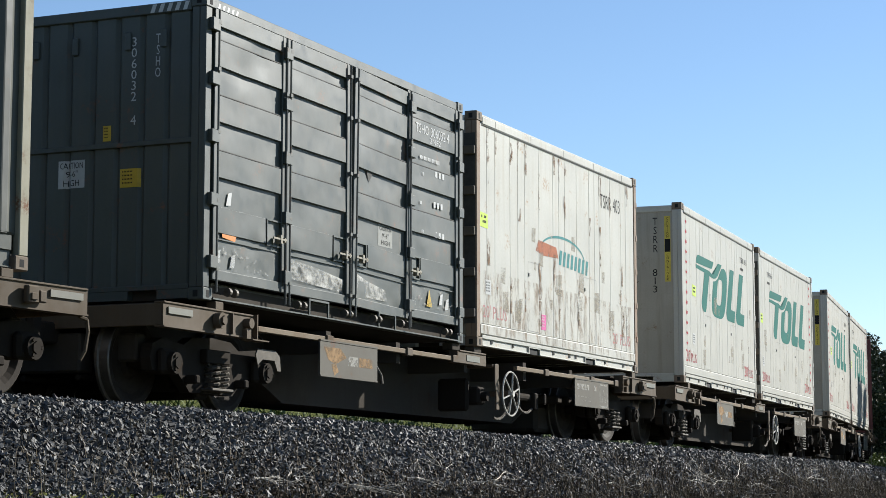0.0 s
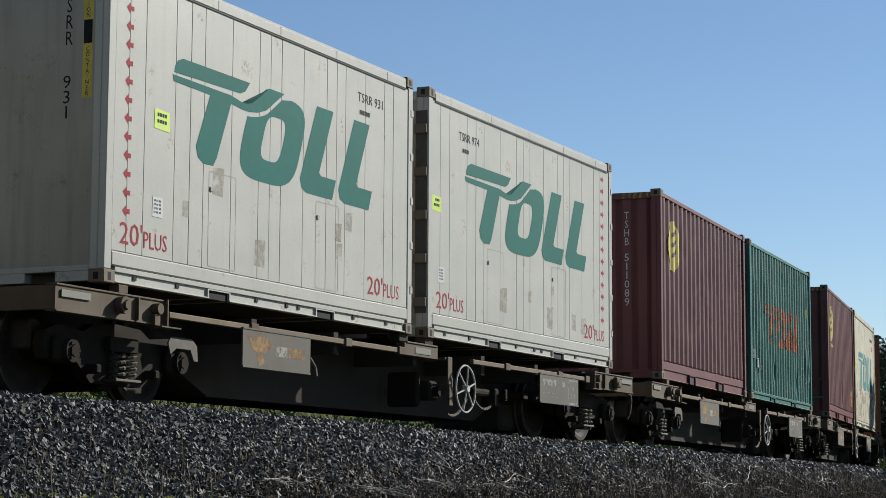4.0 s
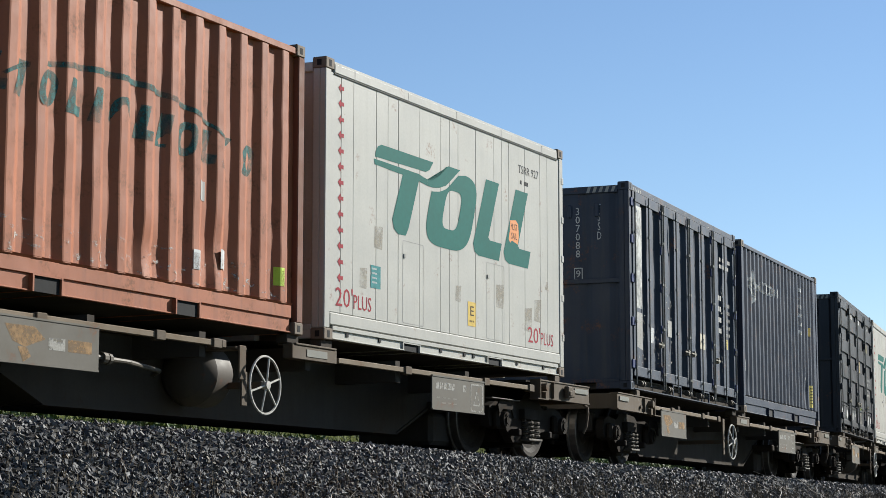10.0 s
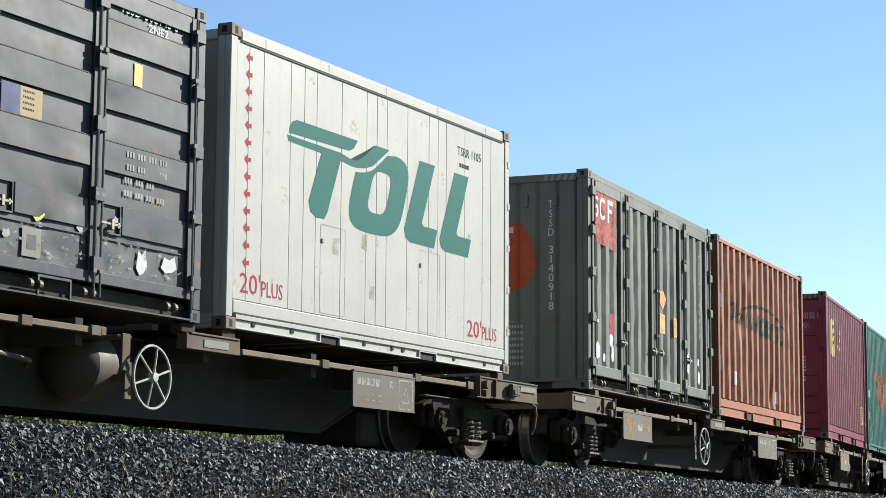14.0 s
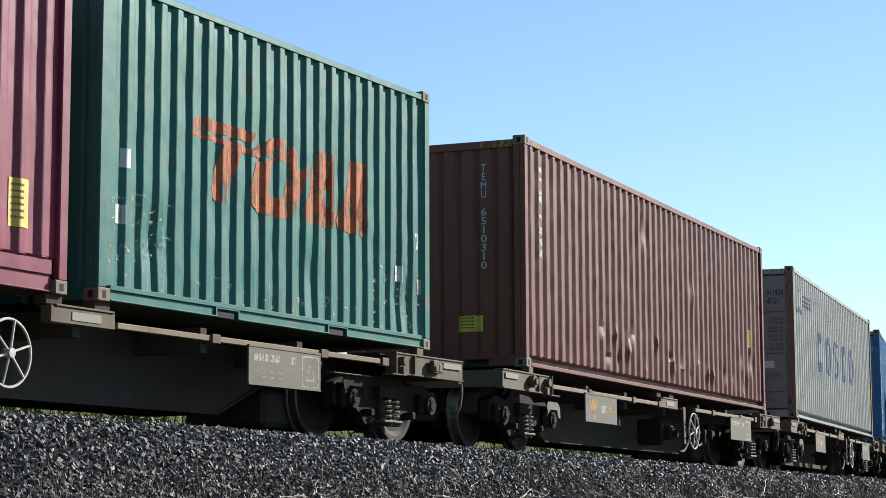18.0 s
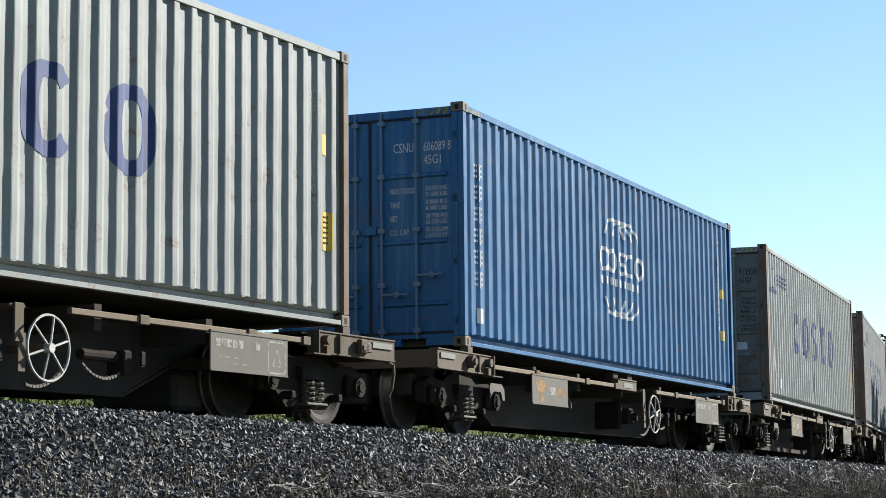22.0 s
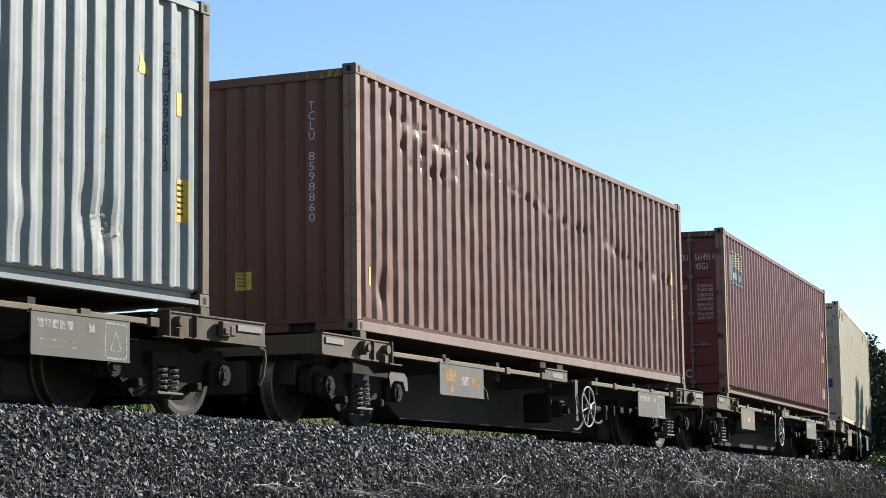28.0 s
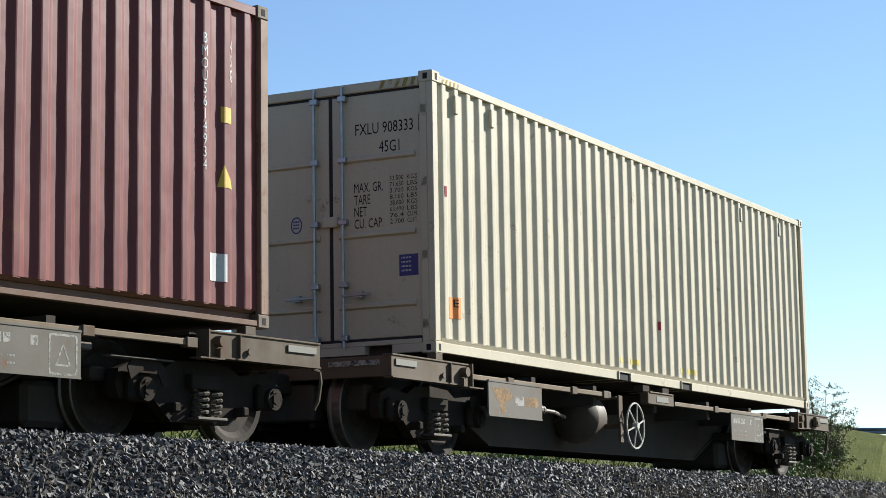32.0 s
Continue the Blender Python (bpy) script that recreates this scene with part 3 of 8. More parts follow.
def make_wagon(kind):
    """kind a: brake gear in the middle; kind b: air tank in the middle. x along, -y the near side, z from the rails."""
    w = new("container_wagon")
    d = 1.03
    for s in (-1, 1):
        # end platform
        x0, x1 = s * 5.36, s * 7.0
        for n in (-1, 1):
            y = n * 1.25
            part("fascia", boxes((x0, x1, y, y - n * 0.012, 0.735, 0.935)), M_FRAME, w)
            part("top_flange", boxes((x0 + 0.012 * s, x1, y + n * 0.012, y - n * 0.10, 0.935, 0.953), bevel=0.004), M_FRAME, w)
            part("bottom_flange", boxes((x0, x1, y + n * 0.014, y - n * 0.09, 0.722, 0.735)), M_FRAME, w)
            part("end_gusset", boxes((x0 - 0.006 * s, x0 + 0.012 * s, y + n * 0.05, y - n * 0.09, 0.70, 0.955)), M_FRAME, w)
            part("gusset", boxes((x0 + 0.44 * s, x0 + 0.452 * s, y + n * 0.035, y - n * 0.09, 0.736, 0.934)), M_FRAME, w)
        part("headstock", boxes((s * 6.96, s * 7.0 - s * 0.002, -1.235, 1.235, 0.736, 0.934), bevel=0.005), M_FRAME, w)
        part("deck_plate", boxes((s * 5.3, s * 6.955, -1.13, 1.13, 0.915, 0.945)), M_UNDER, w)
        for y in (-1.262, 1.262):
            xr = s * 6.72
            part("reflector", boxes((xr - 0.21, xr + 0.21, y - 0.003, y + 0.008, 0.845, 0.905)), M_REFLECT, w, "white reflective strip")
            bm = bmesh.new()
            if kind == "c" or (kind == "b" and s < 0):
                cyl(bm, (s * 5.95, y, 0.80), (s * 5.95, y * 1.012, 0.80), 0.03, 10)
            elif s < 0:
                cyl(bm, (-6.08, y, 0.845), (-6.08, y * 1.055, 0.845), 0.075, 20)
                cyl(bm, (-6.08, y * 1.055, 0.845), (-6.08, y * 1.075, 0.845), 0.045, 6)
            else:
                box(bm, 6.16, 6.30, y, y * 1.05, 0.765, 0.91, 0.012)
                box(bm, 6.33, 6.42, y, y * 1.035, 0.78, 0.88, 0.01)
                box(bm, 6.19, 6.27, y * 1.05, y * 1.06, 0.79, 0.85, 0.006)
            part("marker_bracket", bm, M_FRAME, w)
            bm = bmesh.new()
            box(bm, s * 5.20, s * 5.52, y * 0.96, y * 1.06, 0.700, 0.712)
            cyl(bm, (s * 5.52, y * 0.99, 0.86), (s * 5.52, y * 1.05, 0.86), 0.05, 12)
            box(bm, s * 5.50, s * 5.58, y * 0.99, y * 1.035, 0.712, 0.80)
            part("twistlock_bracket", bm, M_FRAME, w)
            part("pedestal", boxes((s * 5.92, s * 6.07, y - 0.12 * math.copysign(1, y), y * 0.985, 0.952, d - 0.002), bevel=0.006), M_FRAME, w)
        if kind == "b" and s < 0:
            part("reflector", boxes((-7.006, -6.998, -1.12, -0.55, 0.85, 0.90)), M_PALE_FADE, w, "dusty reflective strip")
        # couplers and end gear
        bm = boxes((s * 6.9, s * 7.38, -0.10, 0.10, 0.60, 0.80), bevel=0.02)
        box(bm, s * 7.30, s * 7.50, -0.19, 0.14, 0.55, 0.86, 0.04)
        part("coupler", bm, M_BOGIE, w)
        if s > 0:
            part("coupling_lever", tube(bmesh.new(), [(s * 6.98, -1.18, 0.72), (s * 7.06, -1.20, 0.70), (s * 7.08, -1.20, 0.60), (s * 7.07, -1.18, 0.44), (s * 7.04, -1.15, 0.36)], 0.017, 6), M_FRAME, w)
        hose = [(s * 7.02, 0.35, 0.66), (s * 7.16, 0.36, 0.52), (s * 7.30, 0.35, 0.38), (s * 7.43, 0.34, 0.34), (s * 7.50, 0.33, 0.36)]
        part("brake_hose", tube(bmesh.new(), hose, 0.025, 8), M_GASKET, w)
        # bogie
        bx = s * PIVOT
        part("bogie_bolster", boxes((bx - 0.16, bx + 0.16, -0.98, 0.98, 0.42, 0.60), (bx - 0.25, bx + 0.25, -0.28, 0.28, 0.60, 0.68), bevel=0.02), M_BOGIE, w)
        for y in (-1, 1):
            half = [(-1.06, 0.36), (-1.10, 0.47), (-1.06, 0.60), (-0.90, 0.66), (-0.66, 0.64), (-0.52, 0.62), (-0.36, 0.70), (0.0, 0.72), (0.36, 0.70), (0.52, 0.62), (0.66, 0.64), (0.90, 0.66),
                    (1.06, 0.60), (1.10, 0.47), (1.06, 0.36), (0.80, 0.33), (0.62, 0.36), (0.40, 0.185), (-0.40, 0.185), (-0.62, 0.36), (-0.80, 0.33)]
            fr = part("bogie_side_frame", prism(bmesh.new(), [(bx + a, b) for a, b in half], y * 0.86, y * 0.97), M_BOGIE, w)
            part("spring_seat", boxes((bx - 0.20, bx + 0.20, y * 0.97, y * 1.10, 0.208, 0.234), bevel=0.006), M_SPRING, fr)
            part("bolster_end", boxes((bx - 0.22, bx + 0.22, y * 0.97, y * 1.05, 0.47, 0.60), bevel=0.008), M_BOGIE, fr)
            for k in (-0.105, 0.105):
                part("spring", coil(bmesh.new(), bx + k * 0.85, y * 1.03, 0.235, 0.47, 0.066, 0.0165, 4.5), M_SPRING, fr, "coiled steel spring", True)
            for k in (-0.86, 0.86):
                bm = boxes((bx + k - 0.15, bx + k + 0.15, y * 0.97, y * 1.06, 0.33, 0.56), bevel=0.03)
                cyl(bm, (bx + k, y * 1.06, 0.43), (bx + k, y * 1.11, 0.43), 0.10, 16)
                cyl(bm, (bx + k, y * 1.11, 0.43), (bx + k, y * 1.13, 0.43), 0.055, 6)
                for a in range(3):
                    cyl(bm, (bx + k + 0.07 * math.cos(2.1 * a), y * 1.11, 0.43 + 0.07 * math.sin(2.1 * a)), (bx + k + 0.07 * math.cos(2.1 * a), y * 1.125, 0.43 + 0.07 * math.sin(2.1 * a)), 0.016, 6)
                part("axle_box", bm, M_BOGIE, fr)
            # guard over the inner axle box, brake rod
            gx = bx - s * 0.86
            part("axle_guard", prism(bmesh.new(), [(gx - 0.24, 0.60), (gx - 0.20, 0.66), (gx + 0.16, 0.66), (gx + 0.25, 0.60), (gx + 0.27, 0.46), (gx + 0.20, 0.46), (gx + 0.14, 0.56), (gx - 0.10, 0.56), (gx - 0.2, 0.50)],
                                     y * 1.09, y * 1.105), M_SPRING if (kind == "a" and s < 0) else M_BOGIE, fr)
            for k in (-0.46, 0.46):
                part("brake_beam_end", boxes((bx + k - 0.04, bx + k + 0.04, y * 0.97, y * 1.10, 0.26, 0.34), bevel=0.012), M_BOGIE, fr)
        bm = boxes((bx - 0.40, bx - 0.24, -0.74, 0.74, 0.20, 0.40), (bx + 0.24, bx + 0.40, -0.74, 0.74, 0.20, 0.40), (bx - 0.24, bx + 0.24, -0.10, 0.10, 0.26, 0.36), bevel=0.02)
        for y in (-0.30, 0.30):
            cyl(bm, (bx - 1.25, y, 0.30), (bx + 1.25, y, 0.30), 0.03, 8)
        part("brake_beam", bm, M_BOGIE, w, "grimy brake beams between the wheels")
        part("transom", boxes((bx - 0.12, bx + 0.12, -0.86, 0.86, 0.14, 0.24), bevel=0.02), M_BOGIE, w)
        part("drawgear_pocket", boxes((s * 6.72, s * 6.95, -0.34, 0.34, 0.34, 0.70), (s * 6.55, s * 6.72, -0.80, 0.80, 0.44, 0.70), bevel=0.02), M_UNDER, w)
        for k in (-0.86, 0.86):
            ws = part("wheelset", wheel_bm(), [M_WHEEL, M_TREAD], w)
            ws.matrix_basis = pose(bx + k, 0, 0.418)
    # fish-bellied spine
    web = [(-6.9, 0.91), (6.9, 0.91), (6.9, 0.69), (4.35, 0.69), (3.25, 0.235), (-3.25, 0.235), (-4.35, 0.69), (-6.9, 0.69)]
    bm = bmesh.new()
    for y in (-0.42, 0.41):
        prism(bm, web, y, y + 0.014)
    prism(bm, [(-3.25, 0.235), (3.25, 0.235), (3.28, 0.210), (-3.28, 0.210)], -0.435, 0.435)
    for s in (-1, 1):
        prism(bm, [(s * 3.25, 0.210), (s * 3.25, 0.235), (s * 4.38, 0.69), (s * 4.40, 0.665)], -0.435, 0.435)
    box(bm, -5.3, 5.3, -0.50, 0.50, 0.91, 0.93)
    part("spine", bm, M_UNDER, w, "black fish-bellied centre sill")
    part("brake_rigging", boxes((4.0, 4.75, -0.50, 0.50, 0.12, 0.50), bevel=0.05), M_UNDER, w, "black brake rigging")
    for x in (4.12, 4.55):
        part("brake_beam", boxes((x - 0.09, x + 0.09, -0.80, 0.80, 0.505, 0.62), bevel=0.02), M_UNDER, w)
    for x in (-3.6, -1.9, 0.0, 1.9, 3.6):
        part("cross_bearer", prism(bmesh.new(), [(x - 0.05, 0.93), (x + 0.05, 0.93), (x + 0.05, 0.70), (x - 0.05, 0.70)], -1.16, 1.16), M_UNDER, w)
    # side rails, middle plate, panels
    spans = ((-5.26, -0.46), (0.46, 5.26)) if kind == "b" else ((-5.26, -0.46), (1.42, 5.26))
    if kind == "b":
        spans = ((-5.26, -1.72), (0.46, 5.26))
    elif kind == "c":
        spans = ((-5.26, -1.55), (0.46, 5.26))
    for y in (-1.25, 1.25):
        n = math.copysign(1, y)
        for a, b in spans:
            part("side_rail", boxes((a, b, y - n * 0.05, y, 0.803, 0.858), bevel=0.006), M_SIDERAIL, w)
            for x in (a + 0.5 * (b - a) - 0.9, b - 0.08, a + (b - a) * 0.72):
                part("rail_clamp", boxes((x - 0.07, x + 0.07, y - n * 0.06, y + n * 0.018, 0.785, 0.872), bevel=0.006), M_FRAME, w)
        part("middle_bracket", boxes((-0.44, 0.42, y - n * 0.12, y, 0.79, 0.925), (-0.40, 0.40, y - n * 0.20, y + n * 0.012, 0.925, 0.945), (-0.47, -0.44, y - n * 0.1, y + n * 0.01, 0.79, 0.93), bevel=0.005), M_FRAME, w)
        part("reflector", boxes((-0.18, 0.22, y - 0.002 * n, y + n * 0.006, 0.825, 0.895)), M_REFLECT, w, "white reflective strip")
        for a in (-0.44, 0.22):
            part("pedestal", boxes((a, a + 0.22, y - n * 0.20, y - n * 0.07, 0.945, d - 0.002), bevel=0.006), M_UNDER, w)
        p1, p2 = ((-4.0, -2.66), (3.46, 4.80)) if kind == "a" else ((-4.95, -3.63), (2.50, 3.82))
        for k, (a, b) in enumerate((p1, p2)):
            board = part("sign_panel", boxes((a, b, y + n * 0.004, y + n * 0.022, 0.442, 0.822)), M_PLATE, w, "weathered grey steel panel")
            for h in (0.442, 0.806):
                part("panel_rim", boxes((a, b, y + n * 0.022, y + n * 0.028, h, h + 0.016)), M_PLATE, board)
            f = Face(lambda s, dd, z, y=y, n=n: (s, y + n * (0.022 - dd), z))
            if k == 0:
                c, h = a + 0.10, 0.75
                mark("emblem", poly((c - 0.02, h), (c + 0.36, h), (c + 0.50, h - 0.09), (c + 0.24, h - 0.17), (c + 0.08, h - 0.13)) + poly((c + 0.15, h - 0.17), (c + 0.26, h - 0.17), (c + 0.32, h - 0.24), (c + 0.22, h - 0.29)),
                     M_ORANGE_FADE, board, f, "faded orange emblem")
                mark("company_mark", rect(a + 0.64, a + 0.86, 0.58, 0.68), M_PALE_FADE, board, f)
                mark("company_mark", rect(a + 0.90, a + 1.22, 0.58, 0.68), M_ORANGE_FADE, board, f)
            else:
                mark("number_mark", bars(a + 0.08, a + 0.86, 0.62, 0.76, 1, 8, 0.30, 3) + bars(a + 0.10, a + 0.66, 0.48, 0.59, 2, 4, 0.6, 8), M_PALE_FADE, board, f)
                t = ring(b - 0.20, 0.62, 0.16, 0.16, 0.018, 0.018, 0, 14, n=24)
                mark("triangle_mark", t + poly((b - 0.29, 0.53), (b - 0.11, 0.53), (b - 0.12, 0.545), (b - 0.28, 0.545)) + poly((b - 0.29, 0.53), (b - 0.27, 0.53), (b - 0.195, 0.70), (b - 0.20, 0.715))
                     + poly((b - 0.11, 0.53), (b - 0.20, 0.715), (b - 0.205, 0.70), (b - 0.13, 0.53)), M_PALE_FADE, board, f)
    # handbrake wheel on its bracket
    hx = 1.02 if kind == "a" else -1.08
    hw = part("handwheel", bmesh.new(), M_HANDWHEEL, w, "white spoked handbrake wheel")
    bm = bmesh.new()
    n = 28
    rim = [(hx + 0.272 * math.cos(2 * math.pi * k / n), -1.33, 0.487 + 0.272 * math.sin(2 * math.pi * k / n)) for k in range(n + 1)]
    tube(bm, rim, 0.012, 6)
    for k in range(6):
        a = math.radians(60 * k + 16)
        cyl(bm, (hx, -1.345, 0.487), (hx + 0.262 * math.cos(a), -1.33, 0.487 + 0.262 * math.sin(a)), 0.0105, 6)
    cyl(bm, (hx, -1.37, 0.487), (hx, -1.30, 0.487), 0.04, 10)
    bm.to_mesh(hw.data)
    bm.free()
    part("brake_bracket", boxes((hx - 0.36, hx - 0.24, -1.27, -1.25, 0.52, 0.84), (hx - 0.30, hx - 0.20, -1.26, -1.24, 0.28, 0.60), (hx - 0.40, hx - 0.20, -1.25, -0.60, 0.80, 0.83), (hx - 0.05, hx + 0.05, -1.31, -0.45, 0.46, 0.52), bevel=0.006), M_FRAME, w)
    if kind == "a":
        bm = boxes((0.42, 0.50, -1.0, -0.6, 0.26, 0.66), (0.50, 0.72, -1.12, -0.75, 0.34, 0.56), bevel=0.03)
        cyl(bm, (0.60, -1.2, 0.44), (0.60, -1.12, 0.44), 0.06, 10)
        part("brake_gearbox", bm, M_BOGIE, w)
        for a, b in (((1.0, 0.20), (1.55, 0.40)), ((1.75, 0.42), (2.3, 0.36))):
            pts = []
            for k in range(13):
                t = k / 12
                pts.append((a[0] + (b[0] - a[0]) * t, -1.1, a[1] + (b[1] - a[1]) * t - 4 * t * (1 - t) * 0.09))
            bm = bmesh.new()
            for p, q in zip(pts, pts[1:]):
                p, q = Vector(p), Vector(q)
                cyl(bm, p + (q - p) * 0.1, p + (q - p) * 0.9, 0.018, 6)
            part("chain", bm, M_SPRING, w, "hanging steel chain")
        bm = boxes((2.30, 2.42, -1.15, -0.95, 0.34, 0.56), (2.45, 2.53, -1.22, -1.2, 0.42, 0.56), bevel=0.015)
        cyl(bm, (1.8, -1.05, 0.50), (2.3, -1.05, 0.50), 0.05, 10)
        part("brake_cylinder", bm, M_BOGIE, w)
    elif kind == "b":
        bm = bmesh.new()
        prof = [(0.92, 0.0), (0.922, 0.05), (0.94, 0.11), (0.98, 0.17), (1.05, 0.222), (1.15, 0.262), (1.27, 0.285), (1.70, 0.285), (1.78, 0.262), (1.84, 0.215), (1.88, 0.14), (1.90, 0.04)]
        lathe(bm, prof, (0, 0), 28)
        for v in bm.verts:
            x, y, z = v.co
            v.co = (-2.09 + y * 0.60, -0.66 + x * 1.06, 0.59 + z * 1.06)
        bmesh.ops.recalc_face_normals(bm, faces=bm.faces)
        part("air_tank", bm, M_TANK, w, "grey domed air reservoir", True)
        part("pipe", tube(bmesh.new(), [(-3.60, -1.1, 0.60), (-3.2, -1.1, 0.585), (-2.95, -1.1, 0.58), (-2.2, -0.9, 0.56), (-1.90, -0.62, 0.55)], 0.022, 8), M_SPRING, w)
        bm = bmesh.new()
        cyl(bm, (-3.36, -1.1, 0.59), (-3.30, -1.1, 0.59), 0.05, 10)
        cyl(bm, (-3.28, -1.1, 0.585), (-3.24, -1.1, 0.585), 0.05, 10)
        part("valve", bm, M_SPRING, w)
        part("bar_end", boxes((-1.74, -1.66, -1.27, -1.20, 0.79, 0.87), bevel=0.01), M_FRAME, w)
    # valve handles by the far panel
    if kind == "a":
        part("release_handle", tube(bmesh.new(), [(-2.55, -1.2, 0.62), (-2.50, -1.24, 0.52), (-2.48, -1.24, 0.44)], 0.02, 6), M_SPRING, w)
    bm = boxes((3.94, 4.12, -1.12, -0.96, 0.70, 0.76), (4.3, 5.1, -1.15, -1.05, 0.665, 0.68), bevel=0.01)
    part("air_valve", bm, M_SPRING, w)
    for c in w.children:      # everything but the wheels rides lower
        if not c.name.startswith("wheelset"):
            c.matrix_basis = pose(0, 0, -0.04)
    return w


# ---- freight containers: x along, -y the near side, z from their underside ----
HIGH, HALF = 2.896, 1.219


def corrugation(s0, s1, pitch=0.278, depth=0.043, crest=0.26, slope=0.245, sunk=False):
    """The depth of a trapezoid-ribbed sheet at s, and the places where it bends; a sunk one begins and ends in a valley."""
    dip = 1 - crest - 2 * min(slope, 0.46 * (1 - crest)) if sunk else 0.0     # the last valley, in pitches
    n = max(1, round((s1 - s0) / pitch - dip))
    p = (s1 - s0) / (n + dip)
    q = min(slope, 0.46 * (1 - crest)) * p
    a, v = crest * p, p - crest * p - 2 * q
    runs = ((v, depth, depth), (q, depth, 0.0), (a, 0.0, 0.0), (q, 0.0, depth)) if sunk else ((a, 0.0, 0.0), (q, 0.0, depth), (v, depth, depth), (q, depth, 0.0))
    r = 0.09 * min(a, q, v)
    start = depth if sunk else 0.0
    knots, o = [(s0, start)], s0
    for k in range(4 * n):      # every bend is cut off by a short facet
        run, d0, d1 = runs[k % 4]
        o += run
        after = runs[(k + 1) % 4]
        knots += [(o - r, d1 + (d0 - d1) * r / run), (o + r, after[1] + (after[2] - after[1]) * r / after[0])]
    if sunk:
        knots.append((s1, start))
    else:
        knots[-1] = (s1, start)
    at, deep = np.array([k[0] for k in knots]), np.array([k[1] for k in knots])

    def prof(s):
        return float(np.interp(s, at, deep))
    return prof, [k[0] for k in knots]


def sheet(prof, cuts, z0, z1, at, rows=18, knocks=(), waver=0.004, seed=0):
    """A ribbed sheet with rows of points, a little wavy, knocked in at (s, z, reach, depth)."""
    bm = bmesh.new()
    grid = []
    for s in cuts:
        line, base = [], prof(s)
        for k in range(rows + 1):
            z = z0 + (z1 - z0) * k / rows
            d = base
            if 0 < k < rows:
                d += waver * noise.noise((s * 2.3 + seed * 7.1, z * 2.9, seed * 3.3)) + 0.5 * waver * noise.noise((s * 9 + seed, z * 7, 5.0))
                for ks, kz, kr, kd in knocks:
                    q = ((s - ks) ** 2 + (z - kz) ** 2) / (kr * kr)
                    if q < 4:
                        d += kd * math.exp(-q * 1.5)
            line.append(bm.verts.new(at(s, d, z)))
        grid.append(line)
    for a, b in zip(grid, grid[1:]):
        for k in range(rows):
            bm.faces.new((a[k], b[k], b[k + 1], a[k + 1]))
    bmesh.ops.recalc_face_normals(bm, faces=bm.faces)
    return bm


_castings = {}


def corner_castings(root, length, material):
    key = material.name
    if key not in _castings:
        bm = boxes((0, 0.178, 0, 0.162, 0, 0.118), bevel=0.008)
        # casting holes are black blocks on the faces, coloured as their inner shade
        box(bm, 0.065, 0.113, -0.0015, 0.012, 0.024, 0.094, 0.0, 1)
        box(bm, -0.0015, 0.012, 0.055, 0.107, 0.028, 0.09, 0.0, 1)
        me = bpy.data.meshes.new("corner_casting")
        bm.to_mesh(me)
        bm.free()
        me.materials.append(material)
        me.materials.append(M_DARK)
        _castings[key] = me
    h = length / 2
    for sx in (-1, 1):
        for sy in (-1, 1):
            for z in (0, HIGH - 0.118):
                o = new("corner_casting", _castings[key])
                o.parent = root
                # turned so that its two slotted faces look outwards
                turn = {(-1, -1): 0, (1, -1): 90, (1, 1): 180, (-1, 1): 270}[(sx, sy)]
                o.matrix_basis = pose(sx * (h + 0.003), sy * (HALF + 0.003), z, 0, 0, turn)


def shell(root, length, material, posts=None, floor_z=0.12, rail=0.16, top=0.065, roof_rail=None, castings=None, crown=0.040):
    """Corner posts and castings, end rails, roof and floor; returns the two faces that marks are laid on."""
    h = length / 2
    posts = posts or material
    corner_castings(root, length, castings or posts)
    for sx in (-1, 1):
        for sy in (-1, 1):
            x0, x1 = sorted((sx * h, sx * (h - 0.115)))
            y0, y1 = sorted((sy * HALF, sy * (HALF - 0.07)))
            bm = boxes((x0, x1, y0, y1, 0.118, HIGH - 0.118), bevel=0.008)
            x0, x1 = sorted((sx * h, sx * (h - 0.04)))
            y0, y1 = sorted((sy * (HALF - 0.07), sy * (HALF - 0.15)))
            box(bm, x0, x1, y0, y1, 0.118, HIGH - 0.118, 0.006)
            part("corner_post", bm, posts, root)
        x0, x1 = sorted((sx * (h - 0.005), sx * (h - 0.10)))
        part("top_end_rail", boxes((x0, x1, -HALF + 0.16, HALF - 0.16, HIGH - 0.145, HIGH - 0.045), bevel=0.008), material, root)
        part("bottom_end_rail", boxes((x0, x1, -HALF + 0.16, HALF - 0.16, 0.105, 0.155), bevel=0.006), material, root)
        for a, b in ((-HALF + 0.16, -0.72), (-0.40, 0.40), (0.72, HALF - 0.16)):
            part("end_foot", boxes((x0, x1, a, b, 0.02, 0.105)), material, root)
    for sy in (-1, 1):
        y0, y1 = sorted((sy * (HALF - 0.004), sy * (HALF - 0.065)))
        part("top_side_rail", boxes((-h + 0.175, h - 0.175, y0, y1, HIGH - top - 0.045, HIGH - crown), bevel=0.008), roof_rail or material, root)
    part("roof", boxes((-h + 0.09, h - 0.09, -HALF + 0.06, HALF - 0.06, HIGH - 0.085, HIGH - 0.055)), material, root)
    part("floor", boxes((-h + 0.10, h - 0.10, -HALF + 0.10, HALF - 0.10, 0.018, floor_z + 0.04)), M_UNDER, root)


